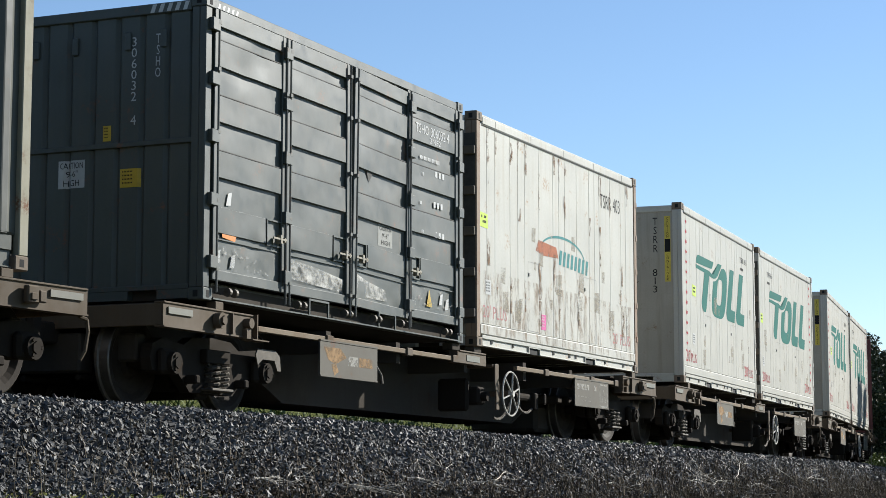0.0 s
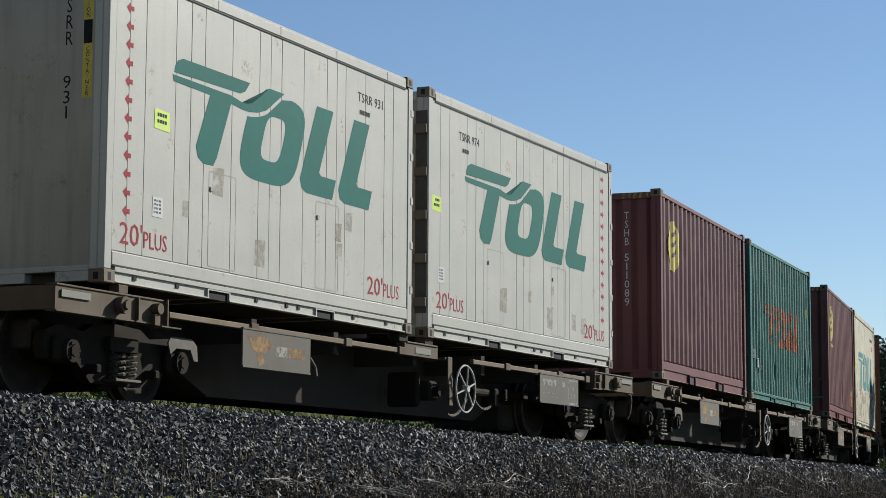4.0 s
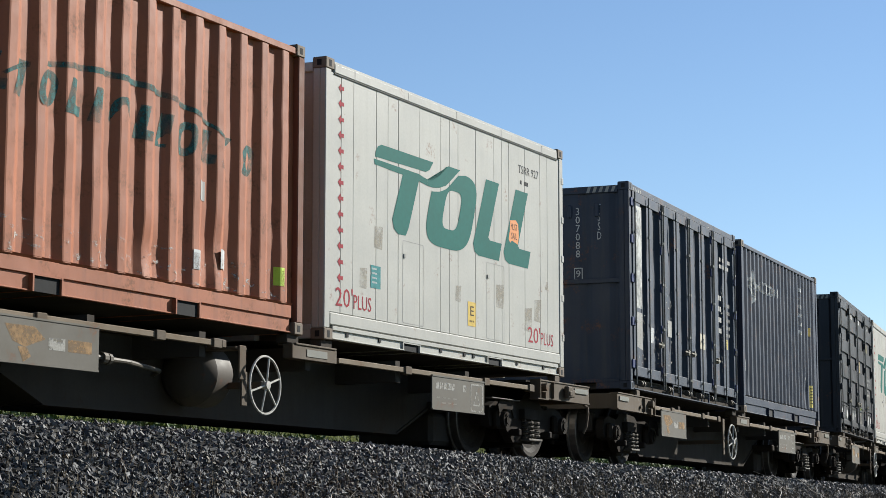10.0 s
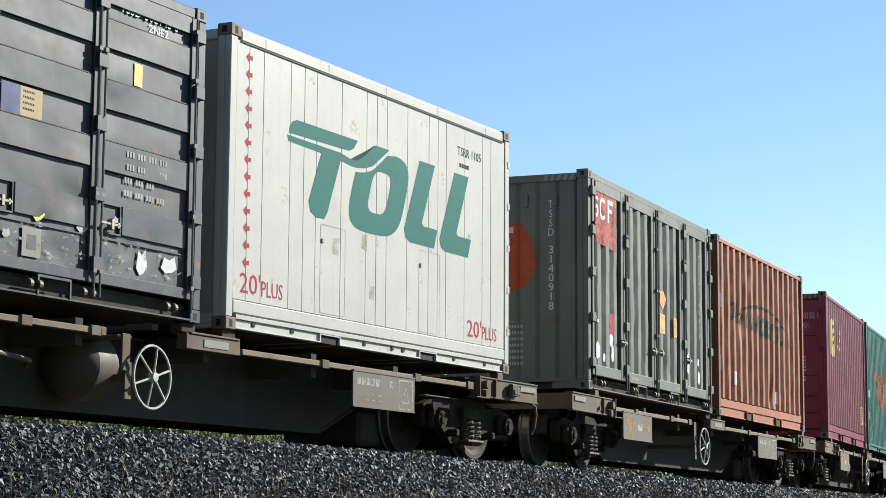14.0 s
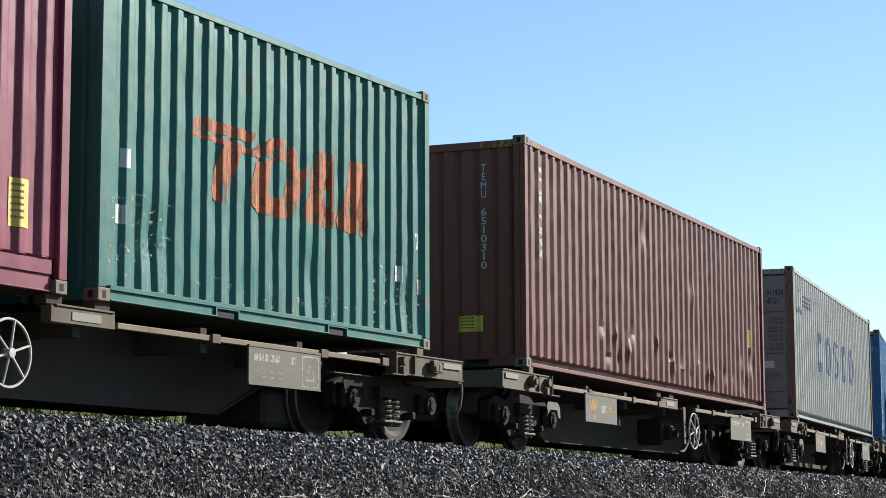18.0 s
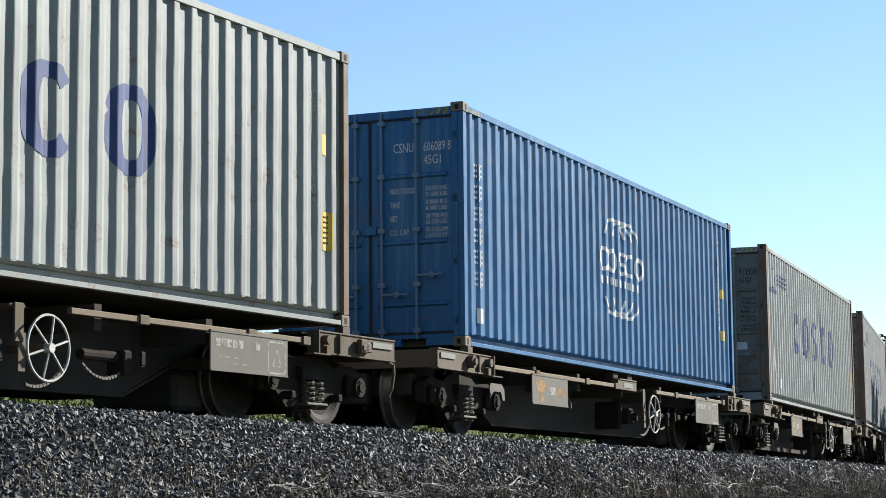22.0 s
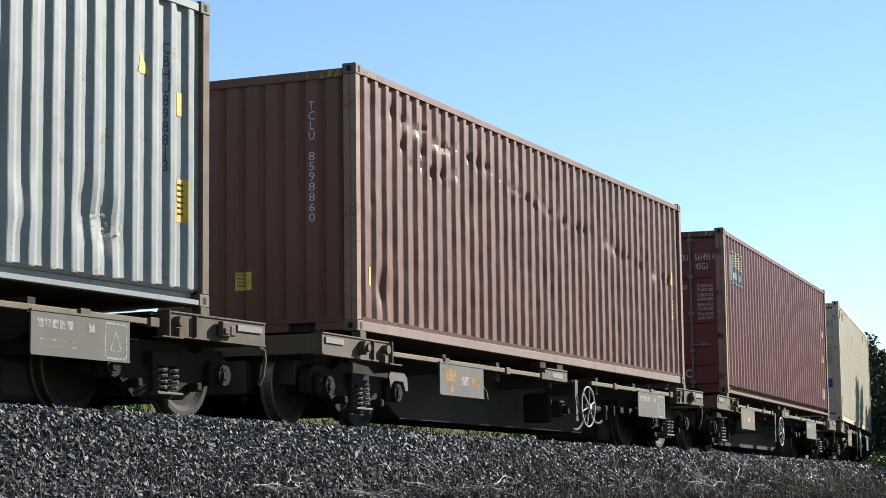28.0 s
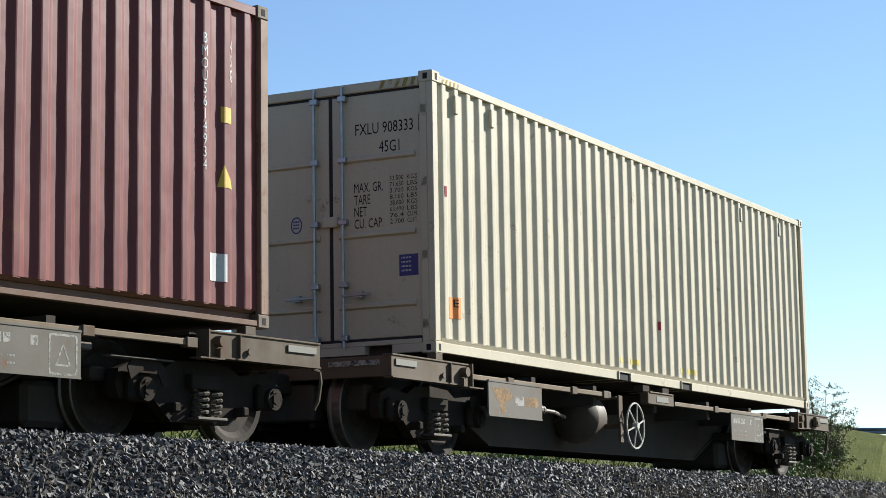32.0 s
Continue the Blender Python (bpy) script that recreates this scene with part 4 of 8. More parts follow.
def low_rail(root, length, material, sy, tall=0.16, pockets=(), flush=False):
    """Bottom side rail: a slanted strip, a recessed web with lips, and fork pockets through it."""
    h = length / 2 - 0.175
    edges = [-h]
    for a, b in pockets:
        edges += [a, b]
    edges.append(h)

    def slab(name, x0, x1, d0, d1, z0, z1):
        y0, y1 = sorted((sy * (HALF - d0), sy * (HALF - d1)))
        part(name, boxes((x0, x1, y0, y1, z0, z1), bevel=0.004), material, root)
    deep = length > 8          # long boxes: a strip that slants in to a deep web, over a heavy lip
    top = tall - 0.045 if flush else tall - 0.03 if deep else tall - 0.045 if tall < 0.2 else tall * 0.52
    if deep or tall > 0.2:
        low = top if deep else tall - 0.022
        y0, y1 = sorted((sy * (HALF - 0.010), sy * (HALF - 0.10)))
        bm = boxes((-h, h, y0, y1, low, tall))
        for v in bm.verts:
            if v.co.z < tall - 0.01 and abs(v.co.y) > HALF - 0.02:
                v.co.y -= sy * (0.05 if deep and not flush else 0.02)
        part("rail_strip", bm, material, root)
    if not deep:
        slab("bottom_side_rail", -h, h, 0.026 if tall > 0.2 else 0.002, 0.06, top, tall - 0.022 if tall > 0.2 else tall)
    for a, b in zip(edges[::2], edges[1::2]):
        if flush:
            slab("rail_web", a, b, 0.020, 0.05, 0.012, top)
            continue
        slab("rail_web", a, b, 0.085 if deep else 0.044 if tall > 0.2 else 0.022, 0.10 if deep else 0.056 if tall > 0.2 else 0.034, 0.02, top)
        slab("rail_lip", a, b, 0.024 if tall > 0.2 else -0.004, 0.06, 0.012, 0.060 if deep else 0.026)
    for a, b in pockets:
        bm = boxes((a - 0.02, a, sy * (HALF - 0.002), sy * (HALF - 0.9), 0.012, top), (b, b + 0.02, sy * (HALF - 0.002), sy * (HALF - 0.9), 0.012, top),
                   (a - 0.02, b + 0.02, sy * (HALF - 0.004), sy * (HALF - 0.9), top - 0.012, top - 0.001))
        part("fork_pocket", bm, material, root, "fork pocket")
        # black plate just inside the pocket, in place of its depth of shade
        part("pocket_shade", boxes((a - 0.01, b + 0.01, sy * (HALF - 0.024), sy * (HALF - 0.034), 0.016, top - 0.004)), M_DARK, root)


def ribbed_sides(root, length, material, tall, pitch, knocks=(), seed=0, crest=0.26, depth=0.036, top=0.065, waver=0.004, rows=20, span=None):
    h = length / 2 - 0.112
    if span:      # ribs that run from crest to crest, with a flat strip left at a post
        prof, cuts = corrugation(span[0], span[1], pitch, depth, crest)
        cuts = [-h] + cuts + [h]
    else:
        prof, cuts = corrugation(-h, h, pitch, depth, crest, sunk=True)
    near = Face(lambda s, d, z: (s, -HALF + 0.012 + d, z), prof, cuts)
    part("side_panel", sheet(prof, cuts, tall - 0.01, HIGH - top - 0.03, near.at, rows, knocks, waver, seed), material, root, "ribbed steel side wall", 0.19)
    part("side_panel", sheet(prof, cuts, tall - 0.01, HIGH - top - 0.03, lambda s, d, z: (s, HALF - 0.012 - d, z), 2, (), 0, seed), material, root, "ribbed steel side wall")
    return near


def ribbed_end(root, length, material, sx, pitch=0.25, depth=0.045, seed=3, crest=0.55, z0=0.15):
    prof, cuts = corrugation(-1.10, 1.10, pitch, depth, crest)
    f = Face(lambda s, d, z: (sx * (length / 2 - 0.03 - d), sx * s, z), prof, cuts)
    part("end_panel", sheet(prof, cuts, z0, HIGH - 0.10, f.at, 10, (), 0.005, seed), material, root, "ribbed steel end wall", True)
    return f


def door_end(root, length, material, sx, bar_mat=None, at=(0.17, 0.62), ribs=(0.52, 1.255, 2.05)):
    """Two doors with pressed ribs, locking bars, cam keepers, hinges and handles."""
    bar_mat = bar_mat or material
    xf = length / 2 - 0.03

    def X(d):
        return sx * (xf - d)
    f = Face(lambda s, d, z: (X(d), sx * s, z))
    part("door_gasket", boxes((X(0.008), X(0.05), -1.13, 1.13, 0.15, HIGH - 0.10)), M_GASKET, root)
    for side in (-1, 1):
        y0, y1 = sorted((side * 0.022, side * 1.10))
        bm = boxes((X(0.0), X(0.04), y0, y1, 0.185, HIGH - 0.172), bevel=0.006)
        door = part("door", bm, material, root, "steel container door")
        for z in ribs:
            bm = bmesh.new()
            outline = [(X(0.002), z - 0.035), (X(-0.028), z - 0.015), (X(-0.028), z + 0.015), (X(0.002), z + 0.035)]
            a = [bm.verts.new((x, y0 + 0.10, zz)) for x, zz in outline]
            b = [bm.verts.new((x, y1 - 0.08, zz)) for x, zz in outline]
            for k in range(4):
                bm.faces.new((a[k], a[(k + 1) % 4], b[(k + 1) % 4], b[k]))
            bm.faces.new(a)
            bm.faces.new(b[::-1])
            bmesh.ops.recalc_face_normals(bm, faces=bm.faces)
            part("door_rib", bm, material, door)
        for y in [side * a for a in at]:
            bm = bmesh.new()
            cyl(bm, (X(-0.055), y, 0.10), (X(-0.055), y, HIGH - 0.07), 0.017, 10)
            part("locking_bar", bm, bar_mat, door, "vertical locking bar")
            for z in (0.20, 0.75, 1.40, 2.05, HIGH - 0.20):
                part("bar_guide", boxes((X(0.0), X(-0.075), y - 0.045, y + 0.045, z - 0.03, z + 0.03), bevel=0.006), bar_mat, door)
            part("door_handle", boxes((X(-0.075), X(-0.095), min(y, y + side * 0.34), max(y, y + side * 0.34), 0.62 + 0.22 * (abs(y) > 0.4), 0.645 + 0.22 * (abs(y) > 0.4)), (X(-0.02), X(-0.09), y + side * 0.2 - 0.03, y + side * 0.2 + 0.03, 0.60 + 0.22 * (abs(y) > 0.4), 0.67 + 0.22 * (abs(y) > 0.4)), bevel=0.004), bar_mat, door)
        for z in (0.30, 1.0, 1.75, 2.50):
            part("hinge", boxes((X(0.01), X(-0.03), min(side * 1.06, side * 1.17), max(side * 1.06, side * 1.17), z - 0.05, z + 0.05), bevel=0.006), material, door)
    part("door_latch_plate", boxes((X(-0.002), X(-0.05), -0.10, 0.08, 1.36, 1.47), bevel=0.008), material, root)
    return f


def hazard(root, near, end, length, side=True, tone=None):
    """Slanted warning stripes on the upper rails."""
    tone = tone or M_OCHRE
    h = length / 2
    e = Face(lambda s, d, z: (-h + 0.005 + d, -s, z))
    for k in range(5):
        s = 0.60 + 0.09 * k
        mark("warning_stripe", poly((s, HIGH - 0.135), (s + 0.045, HIGH - 0.135), (s + 0.075, HIGH - 0.055), (s + 0.03, HIGH - 0.055)), tone, root, e)
    if side:
        n = Face(lambda s, d, z: (s, -HALF + 0.004 + d, z))
        for k in range(5):
            s = -h + 0.22 + 0.085 * k
            mark("warning_stripe", poly((s, HIGH - 0.10), (s + 0.04, HIGH - 0.10), (s + 0.06, HIGH - 0.05), (s + 0.02, HIGH - 0.05)), tone, root, n)


def box_root(label):
    return tagged(new("freight_container"), label, "container", "containers on the train")


# kinds of container ------------------------------------------------------------------------------
def ribbed_box(label, length, material, knocks=(), seed=0, pitch=0.2833, doors=False, bar_mat=None, posts=None, tall=None, crest=0.26, waver=0.004, stripes=True, depth=0.036, door_mat=None, pockets=None, rows=20, bars_at=(0.17, 0.62), castings=None, rails=None, flush=False, span=None):
    root = box_root(label)
    tall = tall or (0.16 if length > 8 else 0.30)
    pockets = pockets or (() if length > 8 else ((-1.20, -0.84), (0.84, 1.20)))
    shell(root, length, material, posts, castings=castings or M_CASTING, crown=0.026 if length > 8 else 0.040)
    for sy in (-1, 1):
        low_rail(root, length, rails or material, sy, tall, pockets, flush)
    near = ribbed_sides(root, length, material, tall, pitch, knocks, seed, crest, depth, waver=waver, rows=rows, span=span)
    end = door_end(root, length, door_mat or material, -1, bar_mat, bars_at) if doors else ribbed_end(root, length, material, -1, seed=seed)
    ribbed_end(root, length, material, 1, seed=seed + 1)
    if stripes:
        hazard(root, near, end, length)
    return root, near, end


def panel_box(label, material, seed=0, posts=None, rail_mat=None, dirty=0.5, service=True, lugs=False):
    """Insulated box: flush upright panels, heavy white cap rail, sill and fork pockets."""
    root, length = box_root(label), 6.058
    h = length / 2
    shell(root, length, material, posts, top=0.10, roof_rail=rail_mat, castings=M_CASTING, crown=0.022)
    for sy in (-1, 1):
        low_rail(root, length, material, sy, 0.15, ((-1.30, -0.93), (0.81, 1.18)))
        y0, y1 = sorted((sy * (HALF + 0.001), sy * (HALF - 0.05)))
        part("sill", boxes((-h + 0.115, h - 0.115, y0, y1, 0.155, 0.285), bevel=0.012), material, root)
        y0, y1 = sorted((sy * (HALF - 0.022), sy * (HALF - 0.06)))
        part("side_backing", boxes((-h + 0.115, h - 0.115, y0, y1, 0.285, HIGH - 0.11)), material, root)
    rnd = random.Random(seed)
    wide = [0.22, 0.26, 0.50, 0.26, 0.24, 0.50, 0.52, 0.22, 0.22, 0.46, 0.50, 0.22, 0.20, 0.46, 0.46, 0.22, 0.362]
    seams = [-h + 0.118]
    for w in wide:
        a, b = seams[-1], seams[-1] + w
        bm = boxes((a + 0.0025, b - 0.0025, -HALF + 0.009 + rnd.uniform(-0.0008, 0.0008), -HALF + 0.021, 0.290, HIGH - 0.142), bevel=0.003)
        part("wall_panel", bm, material, root)
        seams.append(b)
    near = Face(lambda s, d, z: (s, -HALF + 0.0080 + d, z))
    cap = part("cap_rail", boxes((-h + 0.18, h - 0.18, -HALF - 0.002, -HALF + 0.03, HIGH - 0.145, HIGH - 0.045), bevel=0.01), rail_mat or material, root)
    for k in range(5):
        x = -h + 0.6 + k * 1.2
        part("cap_joint", boxes((x, x + 0.01, -HALF - 0.004, -HALF + 0.02, HIGH - 0.142, HIGH - 0.048)), M_SCUFF, cap)
    # the shadow gap below the cap rail, put in as a dark strip
    part("cap_shadow_line", boxes((-h + 0.18, h - 0.18, -HALF - 0.001, -HALF + 0.02, HIGH - 0.157, HIGH - 0.146)), M_DARKGREY, root, "dark strip drawn as the shadow gap under the cap rail")
    # slots drawn as black blocks, their shade put into the colour
    for x in (-2.55, -1.85, -0.42, 0.18, 0.42, 1.62, 2.40):
        part("drain_slot", boxes((x, x + 0.05, -HALF + 0.012, -HALF + 0.03, 0.06, 0.10)), M_DARK, root)
    # only the end away from the sun gets the darker, dirtier white
    part("end_panel", boxes((-h + 0.03, -h + 0.06, -1.08, 1.08, 0.15, HIGH - 0.10), bevel=0.006), P_GRIMYSHADE, root, "grimy flat insulated end wall, toned down for shade")
    part("end_panel", boxes((h - 0.06, h - 0.03, -1.08, 1.08, 0.15, HIGH - 0.10)), material, root, "flat insulated end wall")
    for z in (0.35, 0.85, 1.35, 1.85, 2.35):
        if lugs:
            part("hinge_lug", boxes((-h - 0.045, -h + 0.06, -HALF + 0.015, -HALF + 0.17, z, z + 0.11), bevel=0.008), P_LUG, root)
        part("hinge_lug", boxes((h - 0.06, h + 0.012, -HALF - 0.006, -HALF + 0.12, z + 0.1, z + 0.19), bevel=0.008), posts or material, root)
    end = Face(lambda s, d, z: (-h + 0.03 + d, -s, z))
    if service:
        for x in (-1.33, 0.77):
            t = ring(x + 0.25, 0.76, 0.25, 0.45, 0.007, 0.007, 0, 30, n=36)
            mark("hatch_outline", t, M_SCUFF, root, near)
            part("hatch_latch", boxes((x + 0.02, x + 0.06, -HALF - 0.004, -HALF + 0.01, 1.02, 1.06)), M_SCUFF, root)
    for k in range(int(14 * dirty)):
        x, z = rnd.uniform(-2.7, 2.5), rnd.uniform(0.32, 1.1) if rnd.random() < 0.8 else rnd.uniform(1.1, 1.6)
        s = rnd.uniform(0.07, 0.22)
        mark("stain", poly((x, z), (x + s, z - 0.01), (x + s * 1.1, z + s * 1.4), (x + 0.01, z + s * 1.3)), M_STAIN, root, near, "grimy glue stain", off=0.0014 + 0.0003 * k)
    if dirty > 1.2:
        for k in range(46):
            x = rnd.choice(seams[1:-1]) + rnd.uniform(-0.03, 0.02)
            z, w, tall = rnd.choice((rnd.uniform(0.30, 0.75), rnd.uniform(0.3, 2.6), rnd.uniform(2.2, 2.7))), rnd.uniform(0.03, 0.11), rnd.uniform(0.10, 0.50)
            mark("rust_spot", rect(x, x + w, z, min(z + tall, HIGH - 0.17)), M_RUSTSPOT, root, near, "rust bleeding from a seam", off=0.005 + 0.0002 * k)
        mark("rust_run", rect(-2.85, 2.85, 0.30, 0.95), M_RUSTRUN, root, near, "rust runs above the sill", off=0.0012)
        low = Face(lambda s, d, z: (s, -HALF - 0.001 + d, z))
        mark("rust_run", rect(-2.85, 2.85, 0.17, 0.275), M_RUSTRUN, root, low, "rusty sill", off=0.004)
    return root, near, end


def operator_mark(root, near, material, dz=0.0, ds=0.0, k=1.0):
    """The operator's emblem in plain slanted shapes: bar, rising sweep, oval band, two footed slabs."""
    z = 1.725 + dz

    def at(*pts):
        return [[(ds + k * x, z + k * y) for x, y in pts]]
    mark("emblem_bar", at((-1.96, 0.30), (-1.95, 0.36), (-1.90, 0.42), (-1.82, 0.45), (-0.60, 0.45), (-0.69, 0.35), (-0.78, 0.315)), material, root, near, "slanted emblem bar")
    mark("emblem_sweep", at((-1.99, 0.275), (-0.96, 0.265), (-0.75, 0.235), (-0.75, 0.165), (-1.0, 0.19), (-1.97, 0.215)), material, root, near, "curved emblem sweep")
    mark("emblem_sweep", at((-0.75, 0.235), (-0.62, 0.235), (-0.48, 0.30), (-0.30, 0.44), (-0.22, 0.465), (0.08, 0.465))
         + at((0.08, 0.465), (-0.13, 0.33), (-0.28, 0.235), (-0.45, 0.185), (-0.60, 0.165), (-0.75, 0.165), (-0.75, 0.235)), material, root, near, "curved emblem sweep", off=0.0045)
    mark("emblem_stem", at((-1.33, 0.205), (-1.0, 0.19), (-0.95, 0.19), (-1.20, -0.38), (-1.26, -0.46), (-1.43, -0.465), (-1.53, -0.42), (-1.57, -0.32)), material, root, near, "slanted emblem stem", off=0.0045)

    def under(s, h):      # the oval is cut off along the sweep
        return (s, min(h, float(np.interp(s, (-0.75, -0.60, -0.45, -0.28, -0.13, 0.10), (0.12, 0.12, 0.14, 0.19, 0.285, 0.44)))))
    mark("emblem_oval", [[(ds + k * a, z + k * b) for a, b in (under(*p) for p in quad)] for quad in ring(-0.13, -0.03, 0.57, 0.455, 0.37, 0.225, 0.36, 3.6, n=44)], material, root, near, "slanted emblem oval")
    for x in (0.0, 0.835):
        mark("emblem_slab", at((0.77 + x, 0.465), (1.13 + x, 0.465), (0.83 + x, -0.22), (0.87 + x, -0.25), (1.20 + x, -0.25), (1.12 + x, -0.465), (0.56 + x, -0.465), (0.46 + x, -0.43), (0.42 + x, -0.34)), material, root, near, "slanted emblem slab")


def arrows(root, near, s, way, material):
    for k in range(13):
        z = 2.62 - k * 0.164
        mark("arrow_mark", poly((s - way * 0.055, z), (s, z + 0.05), (s, z + 0.018), (s + way * 0.06, z + 0.022), (s + way * 0.06, z - 0.022), (s, z - 0.018), (s, z - 0.05)), material, root, near, "small red arrow")


def pressing(xa, xb, z0, z1, y, rise, knocks, seed):
    """A dented sheet facing -y, or with rise a raised field with short steep flanks."""
    ss = sorted({*np.linspace(xa, xb, 16), *((xa + 0.007, xb - 0.007) if rise else ())})
    zs = sorted({*np.linspace(z0, z1, max(5, int((z1 - z0) / 0.06))), *((z0 + 0.007, z1 - 0.007) if rise else ())})
    bm, grid = bmesh.new(), []
    for s in ss:
        line = []
        for z in zs:
            d = 0.005 * noise.noise((s * 2.3 + seed * 7.1, z * 2.9, seed * 3.3))
            for ks, kz, kr, kd in knocks:
                q = ((s - ks) ** 2 + (z - kz) ** 2) / (kr * kr)
                if q < 4:
                    d += kd * math.exp(-q * 1.5)
            if rise and xa + 0.004 < s < xb - 0.004 and z0 + 0.004 < z < z1 - 0.004:
                d -= rise
            line.append(bm.verts.new((s, y + d, z)))
        grid.append(line)
    for a, b in zip(grid, grid[1:]):
        for k in range(len(zs) - 1):
            bm.faces.new((a[k], b[k], b[k + 1], a[k + 1]))
    bmesh.ops.recalc_face_normals(bm, faces=bm.faces)
    return bm


def side_door_box(label, material, style, seed=0, posts=None, bright=None, hinges=None):
    """Box whose long side is four doors. style: slabs (level pressings) or ribs (upright pressings)."""
    root, length = box_root(label), 6.058
    h = length / 2
    shell(root, length, material, posts, crown=0.014)

    def on_door(s, d, z):
        if style != "slabs":
            return (s, -HALF + 0.0015 + d, z)
        raised = any(low <= z <= low + 0.262 for low in (2.235, 1.705, 1.175))
        return (s, -HALF + (-0.008 if raised else 0.012) + d, z)
    near = Face(on_door)
    rnd = random.Random(seed)
    far_p, far_c = corrugation(-h + 0.1, h - 0.1)
    part("side_panel", sheet(far_p, far_c, 0.15, HIGH - 0.065, lambda s, d, z: (s, HALF - 0.012 - d, z), 2), material, root)
    end = ribbed_end(root, length, material, -1, 0.44 if style == "wide" else 0.26, 0.032, seed, 0.6 if style == "wide" else 0.72)
    ribbed_end(root, length, material, 1, seed=seed + 1)
    if style != "ribs":
        part("end_joint", boxes((-h + 0.004, -h + 0.06, -1.08, 1.08, 1.485, 1.535 if style == "slabs" else 1.555), bevel=0.006), material, root)
    for y in (-0.75, -0.35, 0.25, 0.7):
        part("lashing_ring", boxes((-h + 0.005, -h + 0.03, y - 0.035, y + 0.035, 2.42, 2.60), bevel=0.01), material, root)
    # under the doors: rail with rollers and hand loops
    part("rail_lip", boxes((-h + 0.17, h - 0.17, -HALF - 0.012, -HALF + 0.12, 0.016, 0.03)), material, root)
    part("bottom_side_rail", boxes((-h + 0.17, h - 0.17, -HALF + 0.17, -HALF + 0.19, 0.03, 0.20)), material, root)
    part("bottom_side_rail", boxes((-h + 0.17, h - 0.17, HALF - 0.05, HALF - 0.004, 0.02, 0.15)), material, root)
    for x in (-2.5, -1.1, -0.05, 0.65, 1.35, 2.55):
        for k in (-0.06, 0.06):
            part("roller", cyl(bmesh.new(), (x + k - 0.02, -HALF + 0.0, 0.105), (x + k + 0.02, -HALF + 0.0, 0.105), 0.042, 12), M_SPRING, root)
    for x in (-0.72, 0.90):
        part("hand_loop", boxes((x - 0.22, x + 0.22, -HALF - 0.02, -HALF + 0.0, 0.17, 0.19), (x - 0.22, x - 0.20, -HALF - 0.02, -HALF + 0.0, 0.03, 0.17), (x + 0.20, x + 0.22, -HALF - 0.02, -HALF + 0.0, 0.03, 0.17)), material, root)
    wide = (length - 0.30) / 4
    for k in range(4):
        a = -h + 0.15 + k * wide + 0.012
        b = a + wide - 0.024
        y = -HALF - 0.006
        z0, z1 = 0.20, HIGH - 0.11
        bm = bmesh.new()
        if style == "slabs":
            # frame round the leaf, then raised and sunk level bands
            box(bm, a, a + 0.07, y, y + 0.05, z0, z1, 0.006)
            box(bm, b - 0.07, b, y, y + 0.05, z0, z1, 0.006)
            box(bm, a + 0.07, b - 0.07, y + 0.002, y + 0.05, z1 - 0.16, z1, 0.006)
            box(bm, a + 0.07, b - 0.07, y + 0.002, y + 0.05, z0, z0 + 0.10, 0.006)
            door = part("side_door", bm, material, root, "side door with level pressings")
            xa, xb = a + 0.07, b - 0.07
            knock = [(rnd.uniform(xa, xb), rnd.uniform(z0, z1), rnd.uniform(0.10, 0.28), rnd.uniform(-0.010, 0.012)) for _ in range(9)] + \
                    [(rnd.uniform(xa, xb), rnd.uniform(z0, 0.65), rnd.uniform(0.07, 0.15), rnd.uniform(-0.012, 0.016)) for _ in range(5)]
            part("door_panel", pressing(xa, xb, z0 + 0.09, z1 - 0.15, y + 0.030, 0.0, knock, seed + k * 11), bright or material, door, smooth=True)
            for low in (2.235, 1.705, 1.175):
                part("pressing", pressing(xa + 0.012, xb - 0.012, low, low + 0.262, y + 0.028, 0.028, knock, seed + k * 11), bright or material, door, "raised level pressing", True)
                part("pressing_line", boxes((xa + 0.010, xb - 0.012, y + 0.006, y + 0.03, low + 0.262, low + 0.271), (xa + 0.004, xa + 0.012, y + 0.006, y + 0.03, low, low + 0.271)), M_DARKGREY, door, "dark strip along a pressing's top and left")
            lx = b - 0.20 if k < 2 else a + 0.20
            pa, pb = (xa + 0.012, b - 0.37) if k < 2 else (a + 0.37, xb - 0.012)
            part("pressing", pressing(pa, pb, 0.650, 0.905, y + 0.028, 0.018, knock, seed + k * 11), bright or material, door, "raised level pressing", True)
            bmr = boxes((lx - 0.15, lx + 0.15, y + 0.008, y + 0.030, 0.890, 0.905), (lx - 0.15, lx + 0.15, y + 0.008, y + 0.030, 0.640, 0.655),
                        (lx - 0.15, lx - 0.138, y + 0.008, y + 0.030, 0.655, 0.890), (lx + 0.138, lx + 0.15, y + 0.008, y + 0.030, 0.655, 0.890))
            part("latch_recess", bmr, material, door, "framed latch recess")
            part("kick_plate_lip", boxes((xa, xb, y + 0.016, y + 0.030, 0.590, 0.602)), material, door)
        else:
            fa, fb = (0.08, 0.19) if style == "ribs" else (0.09, 0.09)
            box(bm, a, a + fa, y, y + 0.05, z0, z1, 0.006)
            box(bm, b - fb, b, y, y + 0.05, z0, z1, 0.006)
            box(bm, a + fa, b - fb, y, y + 0.05, z1 - 0.14, z1, 0.006)
            box(bm, a + fa, b - fb, y, y + 0.05, z0, z0 + 0.14, 0.006)
            door = part("side_door", bm, bright or material, root, "side door with upright pressings")
